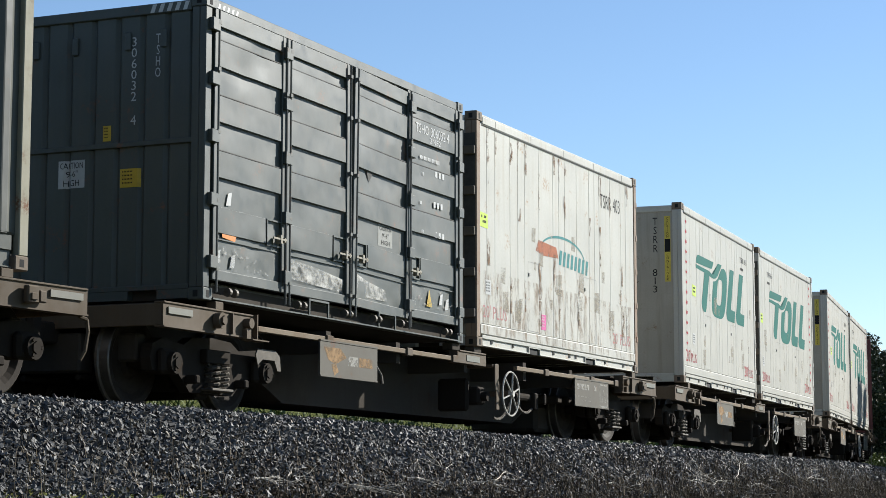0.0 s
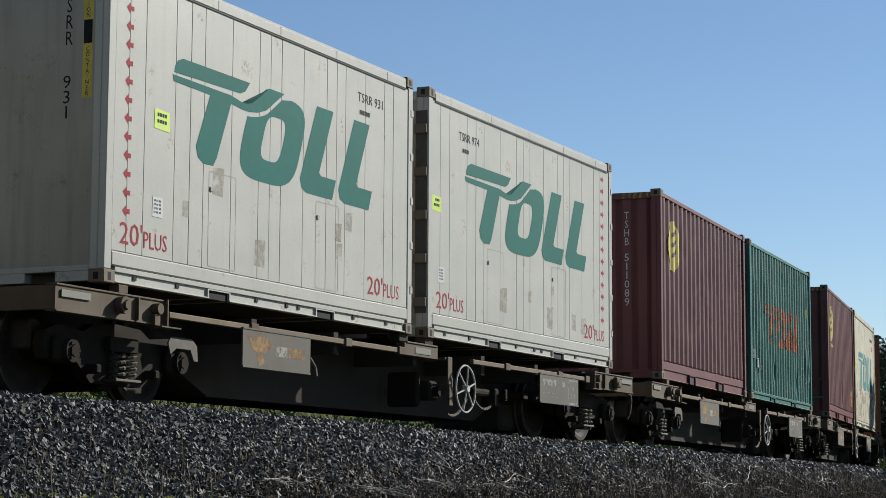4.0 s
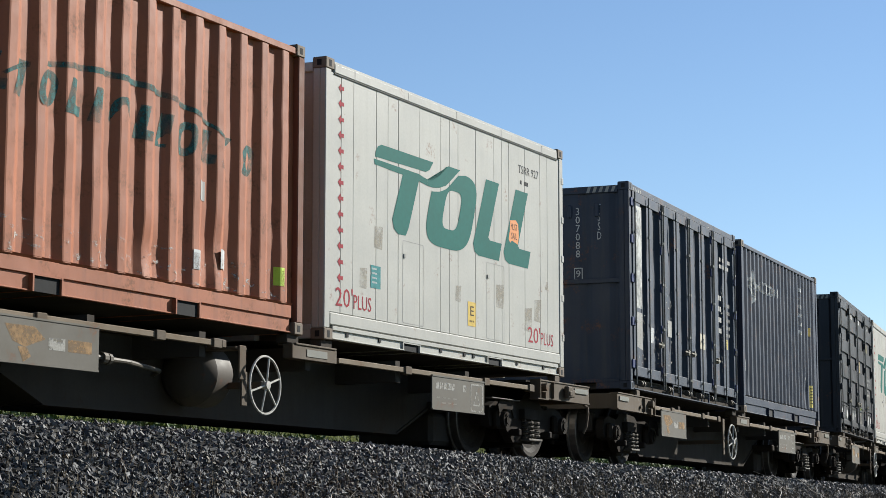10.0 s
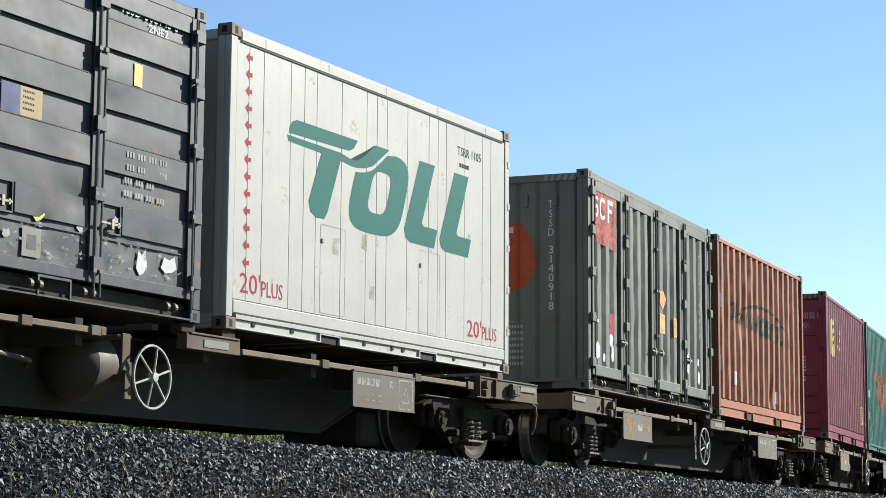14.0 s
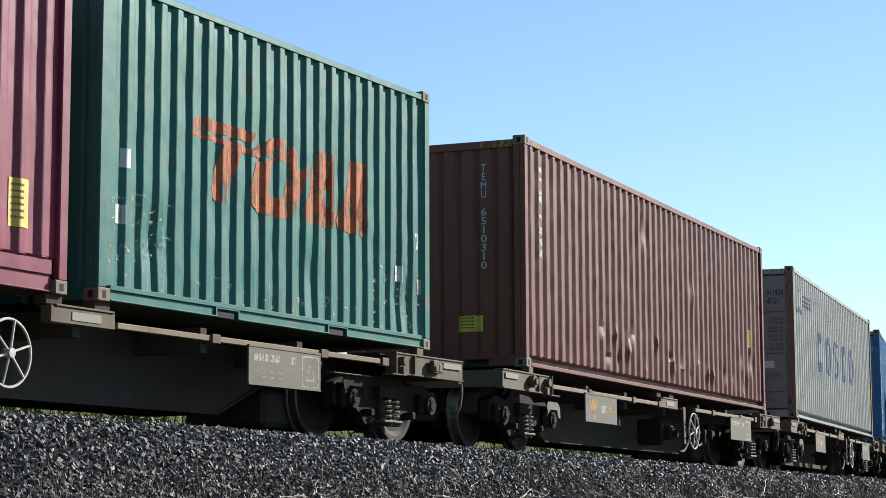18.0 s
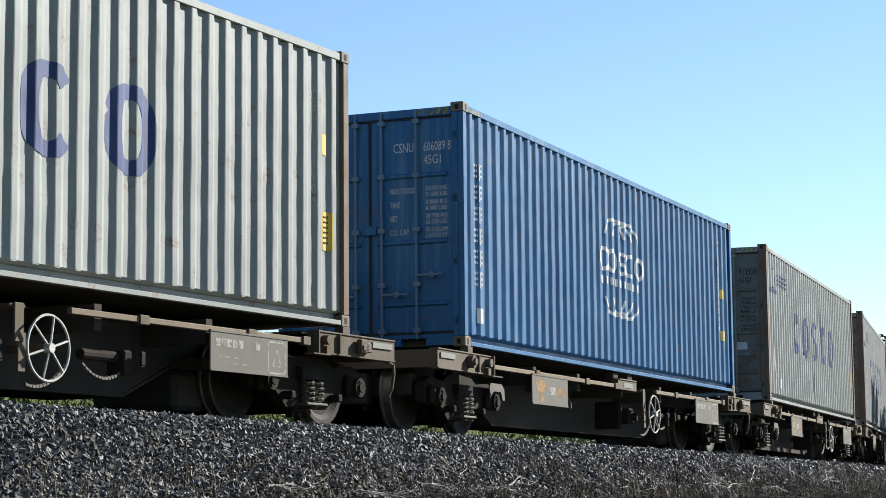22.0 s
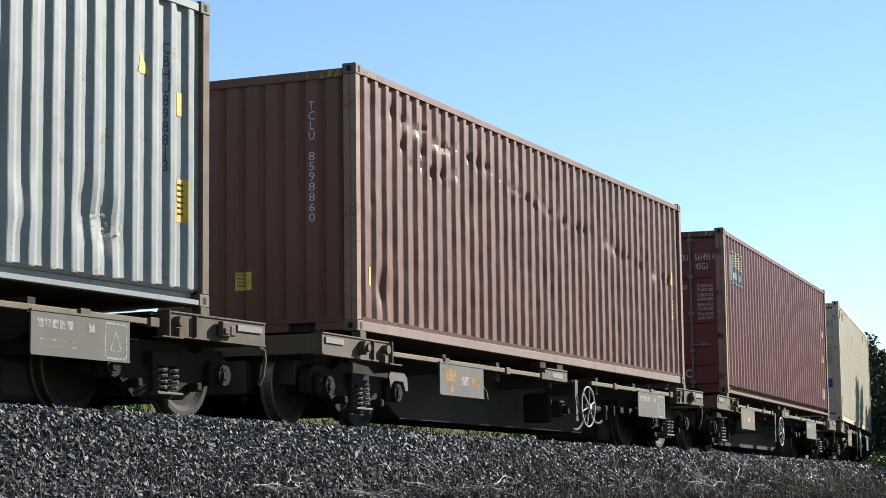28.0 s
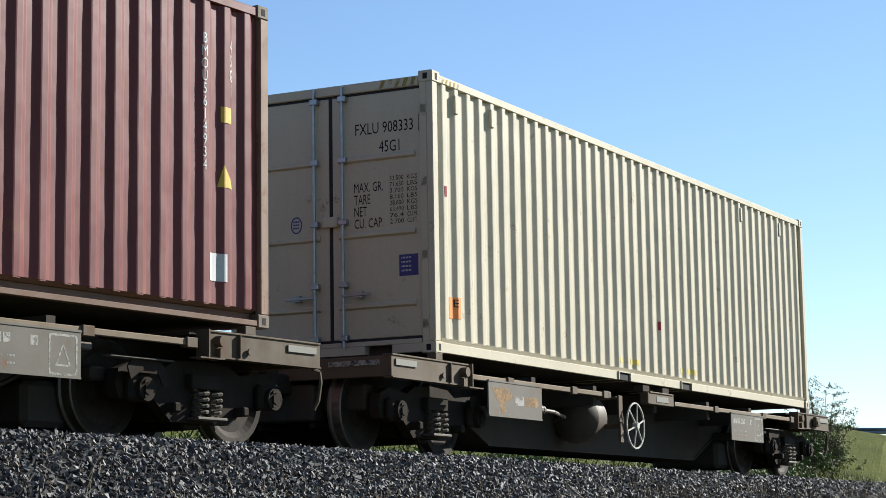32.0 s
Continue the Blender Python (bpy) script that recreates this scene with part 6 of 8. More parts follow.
part("end_step", boxes((-SHORT / 2 - 0.005, -SHORT / 2 + 0.04, -0.95, 0.95, 0.50, 0.545), (-SHORT / 2 - 0.005, -SHORT / 2 + 0.04, -0.95, -0.90, 0.16, 0.50), (-SHORT / 2 - 0.005, -SHORT / 2 + 0.04, -0.36, -0.31, 0.16, 0.50)), P_SALMON, r)


def arch_emblem(r, near):
    mark("emblem_arch", ring(0.0, 1.60, 1.72, 0.42, 0.03, 0.055, 0.0, 2, 8, 162, 34), M_DULLTEAL, r, near, "worn teal arched emblem")
    for k in range(13):
        s, z = -2.20 + 0.340 * k, 1.62 - 0.014 * k
        shape = (ring(s + 0.14, z + 0.13, 0.14, 0.16, 0.08, 0.07, 0.25, 2.6, n=20), poly((s, z - 0.02), (s + 0.14, z - 0.02), (s + 0.24, z + 0.29), (s + 0.10, z + 0.29)),
                 poly((s, z - 0.02), (s + 0.25, z - 0.02), (s + 0.27, z + 0.07), (s + 0.15, z + 0.07), (s + 0.22, z + 0.29), (s + 0.10, z + 0.29)))[(k * 2) % 3]
        mark("emblem_stroke", shape, M_DULLTEAL, r, near)


arch_emblem(r, near)
for s, z, m in ((-2.62, 0.66, M_WHITE), (1.55, 0.5, M_WHITE), (1.1, 0.45, M_WHITE), (2.55, 0.45, M_LIME), (1.2, 1.1, M_SCUFF)):
    label_patch(r, near, s, z, 0.14, 0.18, m, 0, 0)
scrapes(r, near, [(-2.6, 2.7, 0.31, 0.6)])
load(r, 6, "front")
r, near, end = insulated(6, "rear", "TSRR 927", "white insulated container with teal emblem and orange stickers", seed=15, dirty=0.5, turned=False)
st = mark("sticker", poly((1.40, 1.56), (1.44, 1.52), (1.49, 1.55), (1.66, 1.52), (1.69, 1.62), (1.67, 1.77), (1.60, 1.81), (1.44, 1.79), (1.43, 1.66)), M_ORANGE, r, near, "ragged orange sticker", off=0.004)
mark("sticker_print", words("MUST", 1.46, 1.64, 1.68, 1.76) + words("SAIL", 1.47, 1.64, 1.57, 1.65), M_BLACK, st, near, off=0.006)
st = label_patch(r, near, 0.28, 0.42, 0.20, 0.28, M_YELLOW, 0, 0, label="amber label")
mark("sticker_print", words("E", 0.34, 0.43, 0.54, 0.65) + bars(0.32, 0.45, 0.45, 0.49, 1, 3, 0.3, 5), M_BLACK, st, near, off=0.006)
label_patch(r, near, -2.05, 0.62, 0.22, 0.24, M_TEALFADE, 2, 3, M_WHITE, seed=14, label="pale green label")

# wagon 7
r, near, end = side_door_box("slate blue side-door container with tall locking bars", P_SLATE, "wide", 5, hinges=paint("blue hinge paint", (0.055, 0.075, 0.20), 0.5, 0.2, 0.3, 0))
mark("code_lettering", words(column("TSSD"), 0.75, 0.81, 2.10, 2.60), M_WHITE, r, end)
mark("code_lettering", words(column("307088"), 0.435, 0.50, 1.86, 2.56) + words("9", 0.435, 0.50, 1.58, 1.68) + ring(0.4675, 1.63, 0.06, 0.085, 0.012, 0.012, 0, 20, n=20), M_WHITE, r, end)
mark("bare_patch", rect(-2.70, -2.42, 1.16, 2.60), worn("worn white strip", (0.55, 0.55, 0.52), 0.85, 3.0, edge=0.2), r, near, "worn white painted strip", off=0.0035)
scrapes(r, near, [(-2.72, -2.3, 0.35, 1.2), (-2.1, -1.6, 0.4, 1.0), (-1.2, -0.9, 0.4, 1.6), (0.75, 1.0, 0.4, 1.9), (2.0, 2.3, 0.5, 2.0)], 0.005)
mark("bare_patch", poly((-2.74, 0.62), (-2.42, 0.58), (-2.42, 1.10), (-2.74, 1.10)), M_SCUFF, r, near, "scuffed strip", off=0.0035)
label_patch(r, near, -2.02, 0.72, 0.16, 0.22, M_WHITE, 0, 0)
label_patch(r, near, -1.12, 0.88, 0.20, 0.24, M_SCUFF, 0, 0)
label_patch(r, near, 0.70, 0.84, 0.30, 0.24, M_CREAMPATCH, 0, 0, label="cream patch with a dark square")
mark("dark_square", rect(0.80, 0.91, 0.91, 1.01), M_BLACK, r, near, off=0.007)
mark("small_lettering", bars(1.95, 2.65, 2.2, 2.42, 2, 7, 0.25, 4) + bars(1.85, 2.05, 1.1, 1.8, 4, 2, 0.4, 6) + bars(2.3, 2.6, 1.1, 1.7, 5, 3, 0.4, 8), M_SCUFF, r, near)
label_patch(r, near, 2.32, 0.95, 0.10, 0.16, M_GOLD, 1, 1, P_SLATE)
hazard(r, near, end, SHORT, tone=M_SCUFF)
scrapes(r, near, [(-2.80, -1.5, 0.22, 0.34), (-1.4, 0.0, 0.22, 0.34), (0.1, 2.8, 0.22, 0.34)])
scrapes(r, Face(lambda s, d, z: (s, -HALF + 0.004 + d, z)), [(-2.8, 2.8, 2.79, 2.85)], 0.0035)
load(r, 7, "front")
r, near, end = ribbed_box("dark blue ribbed container with faint white emblem", SHORT, P_INK, [(1.9, 0.6, 0.25, 0.03), (-2.6, 0.5, 0.2, 0.02)], 25, stripes=False, span=(-2.910, 2.700))
mark("emblem", poly((-2.52, 2.30), (-2.20, 2.36), (-2.10, 2.50), (-2.06, 2.34), (-1.72, 2.22), (-1.95, 2.16), (-2.0, 1.98), (-2.2, 1.86), (-2.32, 2.06)), M_CHALK, r, near, "rubbed white emblem")
for k in range(6):
    mark("emblem_stroke", ring(-1.50 + 0.245 * k, 2.24, 0.095, 0.10, 0.045, 0.04, 0, 2.6, n=16), M_CHALK, r, near)
for k in range(6):
    mark("emblem_stroke", poly((1.50, 2.55 - 0.16 * k), (1.72, 2.52 - 0.16 * k), (1.72, 2.44 - 0.16 * k), (1.50, 2.48 - 0.16 * k)), M_CHALK, r, near)
number_column(r, near, 2.02, 0.8, 2.3, M_SCUFF)
label_patch(r, near, -2.86, 0.70, 0.12, 0.18, M_WHITE, 0, 0)
label_patch(r, near, 2.35, 0.34, 0.20, 0.42, M_GOLD, 4, 3, seed=5)
label_patch(r, near, 2.30, 1.70, 0.12, 0.16, M_YELLOW, 0, 0)
load(r, 7, "rear")

# wagon 8
r, near, end = side_door_box("blue-black side-door container with level pressings and torn stickers", P_CHARCOAL, "slabs", 9)
mark("code_lettering", words(column("TSSD"), 0.63, 0.72, 2.05, 2.62), M_WHITE, r, end)
mark("code_lettering", words(column("308145"), 0.375, 0.435, 1.80, 2.54) + words("6", 0.375, 0.435, 1.60, 1.69), M_WHITE, r, end)
mark("emblem_block", rect(-1.15, -0.99, 2.52, 2.68) + rect(-0.95, -0.79, 2.52, 2.68) + rect(-0.75, -0.60, 2.52, 2.68), M_SCUFF, r, near, "faint emblem blocks", off=0.004)
label_patch(r, near, 0.42, 2.505, 0.30, 0.23, M_WHITE, 2, 2)
label_patch(r, near, 0.18, 1.45, 0.24, 0.24, M_NAVY, 0, 0)
label_patch(r, near, 0.42, 1.45, 0.28, 0.24, M_OCHRELABEL, 2, 2)
label_patch(r, near, 1.95, 1.99, 0.12, 0.20, M_GOLD, 0, 0)
mark("code_lettering", words("TSSD 308145 6", 1.72, 2.60, 2.60, 2.71) + words("2NE2", 2.15, 2.45, 2.51, 2.58), M_WHITE, r, near, off=0.004)
mark("small_lettering", bars(1.85, 2.5, 0.95, 1.4, 4, 4, 0.4, 5), M_SCUFF, r, near, off=0.004)
for s, z, w, t, m in ((-2.76, 0.68, 0.20, 0.20, M_WHITE), (-2.70, 0.34, 0.34, 0.22, M_WHITE), (-2.50, 0.28, 0.16, 0.20, M_SCUFF), (-1.95, 0.34, 0.28, 0.20, M_WHITE), (-1.22, 0.36, 0.26, 0.20, M_WHITE), (-0.92, 0.34, 0.30, 0.18, M_SCUFF),
                      (-0.50, 0.42, 0.14, 0.10, M_WHITE), (0.62, 0.62, 0.16, 0.18, M_LIME), (0.25, 0.44, 0.10, 0.08, M_SCUFF), (1.20, 0.60, 0.16, 0.14, M_SCUFF), (2.05, 0.34, 0.16, 0.24, M_WHITE), (2.42, 0.40, 0.24, 0.16, M_WHITE), (1.70, 0.70, 0.14, 0.12, M_SCUFF)):
    mark("torn_sticker", poly((s, z + t * 0.25), (s + w * 0.3, z), (s + w * 0.7, z + t * 0.1), (s + w, z + t * 0.35), (s + w * 0.85, z + t), (s + w * 0.5, z + t * 0.75), (s + w * 0.2, z + t * 0.9)), m, r, near, "torn label", off=0.004)
label_patch(r, near, 0.50, 0.32, 0.24, 0.24, M_REFLECT, 0, 0, label="square cream label with a dark middle")
mark("dark_square", rect(0.56, 0.68, 0.38, 0.50), P_CHARCOAL, r, near, off=0.007)
hazard(r, near, end, SHORT, tone=M_REFLECT)
scrapes(r, near, [(-2.75 + 1.44 * k, -1.55 + 1.44 * k, 0.32, 0.62) for k in range(4)], 0.004)
load(r, 8, "front")
insulated(8, "rear", "TSRR 1105", "white insulated container with teal emblem, few scuffs", seed=16, dirty=0.3, turned=False)

# wagon 9
r, near, end = side_door_box("olive-grey side-door container with red corner patch", P_DULLOLIVE, "ribs", 12)
patch = mark("emblem_patch", poly((-1.15, 1.36), (0.05, 1.30), (0.34, 1.38), (0.50, 1.62), (0.42, 2.00), (0.28, 2.22), (-0.8, 2.22), (-1.15, 2.16)), M_PATCHRED, r, end, "red emblem patch")
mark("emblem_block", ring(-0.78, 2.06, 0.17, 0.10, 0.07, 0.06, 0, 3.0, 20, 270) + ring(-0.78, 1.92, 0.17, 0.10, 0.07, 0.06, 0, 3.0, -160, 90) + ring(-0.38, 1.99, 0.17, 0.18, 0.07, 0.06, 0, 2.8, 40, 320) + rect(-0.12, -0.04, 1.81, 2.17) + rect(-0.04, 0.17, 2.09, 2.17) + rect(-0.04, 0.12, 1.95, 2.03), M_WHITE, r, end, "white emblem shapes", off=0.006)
end_code(r, end, "TSSD", "3140918", M_WHITE, 0.66, 2.50, 1.05)
mark("small_lettering", bars(-0.5, -0.15, 0.3, 0.95, 4, 1, 0.6, 3) + bars(0.12, 0.38, 0.3, 0.95, 8, 1, 0.4, 4), M_SCUFF, r, end)
mark("emblem_patch", poly((-2.78, 2.06), (-2.70, 1.97), (-1.84, 1.93), (-1.80, 2.40), (-1.86, 2.66), (-2.78, 2.66)), worn("faded red paint", (0.42, 0.085, 0.06), 0.72, 4.0, edge=0.2), r, near, "faded red emblem patch", off=0.004)
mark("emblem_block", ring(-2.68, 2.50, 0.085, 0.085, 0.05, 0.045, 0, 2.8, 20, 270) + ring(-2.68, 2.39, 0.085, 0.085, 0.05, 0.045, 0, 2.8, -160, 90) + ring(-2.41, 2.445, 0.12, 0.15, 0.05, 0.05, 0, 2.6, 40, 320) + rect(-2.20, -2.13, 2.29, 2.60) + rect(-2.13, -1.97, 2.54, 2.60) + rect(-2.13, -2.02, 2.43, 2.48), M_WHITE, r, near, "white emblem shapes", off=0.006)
mark("torn_sticker", poly((-2.16, 0.98), (-2.12, 0.80), (-1.98, 0.78), (-1.93, 0.96), (-1.98, 1.08), (-2.15, 1.06)), M_RED, r, near, "torn red label", off=0.004)
for line in ((-2.14, 0.62, 0.16, 0.20), (-2.06, 0.42, 0.11, 0.26), (-2.74, 0.42, 0.20, 0.24), (-2.66, 0.90, 0.08, 0.05), (-2.42, 0.40, 0.10, 0.12), (1.62, 0.52, 0.14, 0.34), (2.22, 0.40, 0.12, 0.22), (2.20, 0.68, 0.10, 0.12)):
    x, z, w, t = line
    mark("torn_sticker", poly((x, z + t * 0.2), (x + w * 0.4, z), (x + w * 0.9, z + t * 0.12), (x + w, z + t * 0.7), (x + w * 0.55, z + t), (x + w * 0.1, z + t * 0.8)), M_WHITE, r, near, "torn white label", off=0.004)
mark("torn_sticker", poly((0.22, 1.46), (0.36, 1.36), (0.46, 1.44), (0.54, 1.54), (0.40, 1.64), (0.24, 1.62)), M_ORANGE, r, near, "ragged orange label", off=0.005)
for x, w in ((0.22, 0.26), (0.93, 0.16)):
    st = label_patch(r, near, x, 1.02, w, 0.28, M_YELLOW, 0, 0, label="yellow caution label")
    mark("sticker_print", words("CAUTION", x + 0.02, x + w - 0.02, 1.22, 1.28) + words("2.9M", x + 0.03, x + w - 0.03, 1.13, 1.20) + words("HIGH", x + 0.03, x + w - 0.03, 1.04, 1.11), M_SCUFF, st, near, off=0.007)
sill = Face(lambda s, d, z: (s, -HALF - 0.006 + d, z))
mark("small_lettering", bars(-1.15, -0.82, 0.245, 0.28, 1, 9, 0.25, 6) + bars(0.95, 1.28, 0.245, 0.28, 1, 9, 0.25, 7), M_GOLD, r, sill, off=0.003)
number_column(r, near, 2.3, 1.1, 2.4, M_SCUFF, code="TSSD3140918")
hazard(r, near, end, SHORT, tone=M_REFLECT)
scrapes(r, near, [(-2.80, -1.5, 0.22, 0.34), (-1.4, 2.8, 0.22, 0.33)])
load(r, 9, "front")
r, near, end = ribbed_box("faded orange ribbed container with worn teal arched emblem", SHORT, P_SALMON, [(0.6, 0.5, 0.3, 0.03), (-1.6, 1.6, 0.3, 0.03), (-0.3, 0.2, 0.3, 0.02)], 26, 0.385, crest=0.28, waver=0.007, depth=0.052, posts=P_RUSTYPOST, stripes=False)
arch_emblem(r, near)
for s, z, m in ((-2.9, 1.75, M_WHITE), (-2.92, 0.75, M_WHITE), (-2.0, 0.55, M_WHITE), (0.9, 0.4, M_WHITE)):
    label_patch(r, near, s, z, 0.15, 0.22, m, 0, 0)
load(r, 9, "rear")

# wagon 10
r, near, end = ribbed_box("crimson ribbed container with yellow emblem and door end", SHORT, P_CRIMSON, seed=27, doors=True)
mark("code_lettering", words("720152 1", 0.66, 1.06, 2.36, 2.48) + words("2EG1", 0.66, 0.86, 2.18, 2.28), M_WHITE, r, end)
mark("small_lettering", bars(0.34, 0.58, 1.1, 1.62, 8, 1, 0.35, 4) + bars(0.70, 0.84, 1.1, 1.62, 8, 1, 0.35, 5), M_WHITE, r, end)
gold_emblem(r, near, -2.05, 2.05, False)
mark("emblem_word", bars(-1.55, -0.75, 1.80, 2.30, 3, 4, 0.3, 31), M_GOLD, r, near)
label_patch(r, near, -2.95, 0.42, 0.09, 0.22, M_PINK, 0, 0)
label_patch(r, near, -2.95, 0.78, 0.09, 0.18, M_WHITE, 0, 0)
label_patch(r, near, 2.3, 0.50, 0.24, 0.40, M_GOLD, 4, 3, P_CRIMSON)
number_column(r, near, 1.9, 1.5, 2.5, code="7201521")
load(r, 10, "front")
r, near, end = ribbed_box("sea-green ribbed container with bold orange slogan", SHORT, P_TEALBOX, [(-2.2, 0.6, 0.3, 0.03), (2.4, 0.5, 0.3, 0.03), (0.5, 0.5, 0.3, 0.02)], 28, 0.252, tall=0.15, crest=0.30, stripes=False, waver=0.006, depth=0.034, span=(-2.887, 2.912))
operator_mark(r, near, M_BURN, -0.24, 0.0, 0.83)
for s, z in ((-2.7, 1.2), (-2.75, 0.7), (2.3, 0.7), (2.75, 0.6), (2.7, 1.1)):
    label_patch(r, near, s, z, 0.12, 0.17, M_WHITE, 0, 0)
scrapes(r, near, [(-2.9, -1.9, 0.16, 1.0), (1.8, 2.9, 0.16, 1.0), (-1.5, 1.5, 0.16, 0.40)])
load(r, 10, "rear")

# wagon 11
dents = [(random.Random(k).uniform(-4, 5.4), random.Random(k + 90).uniform(0.30, 0.75), random.Random(k + 50).uniform(0.06, 0.11), random.Random(k + 70).choice((-0.025, 0.035))) for k in range(26)] + [(-1.0, 2.3, 0.2, 0.03), (5.2, 0.8, 0.2, 0.03), (1.5, 1.6, 0.2, -0.02)]
r, near, end = ribbed_box("long brown ribbed container dented along its foot", LONG, P_BROWN, dents, 41, rows=40)
end_code(r, end, "TEMU", "6510310", M_WHITE, 0.62, 2.56, 1.24)
label_patch(r, end, 0.30, 0.46, 0.34, 0.20, M_GOLD, 2, 5, seed=4)
mark("emblem", poly((-0.52, 2.12), (-0.44, 2.12), (-0.12, 2.36), (-0.20, 2.36)) + poly((-0.20, 2.12), (-0.12, 2.12), (-0.44, 2.36), (-0.52, 2.36)), M_SCUFF, r, end, "pale crossed strokes")
_rub = worn("rubbed white paint", (0.58, 0.57, 0.54), 0.60, 7.0, edge=0.16)
for z, w in ((2.50, 0.16), (2.40, 0.09), (2.22, 0.14), (2.12, 0.20), (1.92, 0.10), (1.72, 0.20), (1.58, 0.17), (1.42, 0.22)):
    mark("emblem_word", poly((-5.56, z), (-5.36, z), (-5.36, z + w * 0.5), (-5.56, z + w * 0.4)), _rub, r, near, "rubbed white strokes")
number_column(r, near, 5.30, 1.0, 2.45, M_WHITE, code="TEMU6510310")
label_patch(r, near, 5.05, 1.05, 0.14, 0.30, M_YELLOW, 2, 2)
load(r, 11, "middle")


def navy_ovals(r, near):
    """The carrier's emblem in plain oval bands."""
    z = 1.48
    for k, s in enumerate((-2.60, -1.36, -0.15, 1.15, 2.30)):
        a0, a1 = (38, 322) if k in (0, 3) else (0, 360)
        if k == 2:
            bands = ring(s, z + 0.185, 0.33, 0.22, 0.16, 0.11, 0, 2.6, 25, 270, 20) + ring(s, z - 0.185, 0.33, 0.22, 0.16, 0.11, 0, 2.6, -155, 90, 20)
        else:
            bands = ring(s, z, 0.37, 0.41, 0.215, 0.14, 0, 2.5, a0, a1, 34)
        mark("emblem_oval", bands, M_NAVY, r, near, "faded navy oval band")
    mark("emblem", ring(-5.22, 2.34, 0.20, 0.20, 0.025, 0.025) + rect(-5.60, -4.88, 2.06, 2.14), M_NAVY, r, near, "small navy emblem")
    for k in range(4):
        s = -4.75 + 0.29 * k
        mark("emblem_sign", bars(s, s + 0.24, 2.20, 2.46, 3, 2, 0.35, 50 + k) + rect(s + 0.10, s + 0.13, 2.18, 2.50), M_NAVY, r, near)


def door_print(r, end, code, ink, model="45G1", lines=()):
    """Owner's code, then weights in two columns."""
    owner, rest = code.split(" ", 1)
    mark("code_lettering", words(owner, 0.31, 0.57, 2.335, 2.45), ink, r, end)
    mark("code_lettering", words(rest, 0.70, 1.05 if len(rest) > 6 else 1.02, 2.335, 2.45), ink, r, end)
    mark("code_lettering", words(model, 0.70, 0.92, 2.18, 2.29), ink, r, end)
    for k, (name, one, two) in enumerate(lines):
        z = 1.86 - 0.165 * k
        mark("weight_lettering", words(name, 0.26, 0.26 + 0.032 * len(name), z - 0.02, z + 0.05), ink, r, end)
        mark("weight_lettering", words(one, 0.72, 1.0, z + 0.005, z + 0.058) + words(two, 0.72, 1.0, z - 0.068, z - 0.015), ink, r, end)
    if not lines:
        for k in range(4):
            z = 1.86 - 0.165 * k
            mark("small_lettering", bars(0.28, 0.52, z - 0.02, z + 0.05, 1, 2, 0.3, 4 + k) + bars(0.72, 1.02, z - 0.07, z + 0.06, 2, 2, 0.3, 9 + k), ink, r, end)


WEIGHTS = (("MAX. GROSS", "32.500 KG", "71.650 LBS"), ("TARE", "3.800 KG", "8.380 LBS"), ("NET", "28.700 KG", "63.270 LBS"), ("CU. CAP.", "76.3 CU.M", "2.697 CU.FT"))
GREY_WEIGHTS = (("MAX GROSS", "32.500 KG", "71.650 LB"), ("TARE", "3.830 KG", "8.440 LB"), ("MAX CARGO", "28.670 KG", "63.210 LB"), ("CU CAP", "76.4 CUM", "2.698 CUFT"))
GREY_LABELS = ((12, "long pale grey ribbed container with navy oval emblem", P_GREY, "CBHU 911904", ()),
               (14, "long grey ribbed container with rust-blotched door end", P_GREY, "CBHU 913508", ((-1.6, 1.4, 0.25, 0.04), (-0.4, 0.5, 0.3, 0.03), (0.6, 1.9, 0.3, 0.03), (-5.3, 0.9, 0.2, 0.03))),
               (15, "long grey ribbed container with a broken pale patch", P_GREYBLUE, "CBHU 898813", ((3.4, 0.6, 0.2, -0.03), (4.3, 0.7, 0.25, 0.04), (4.6, 0.6, 0.2, 0.04))))
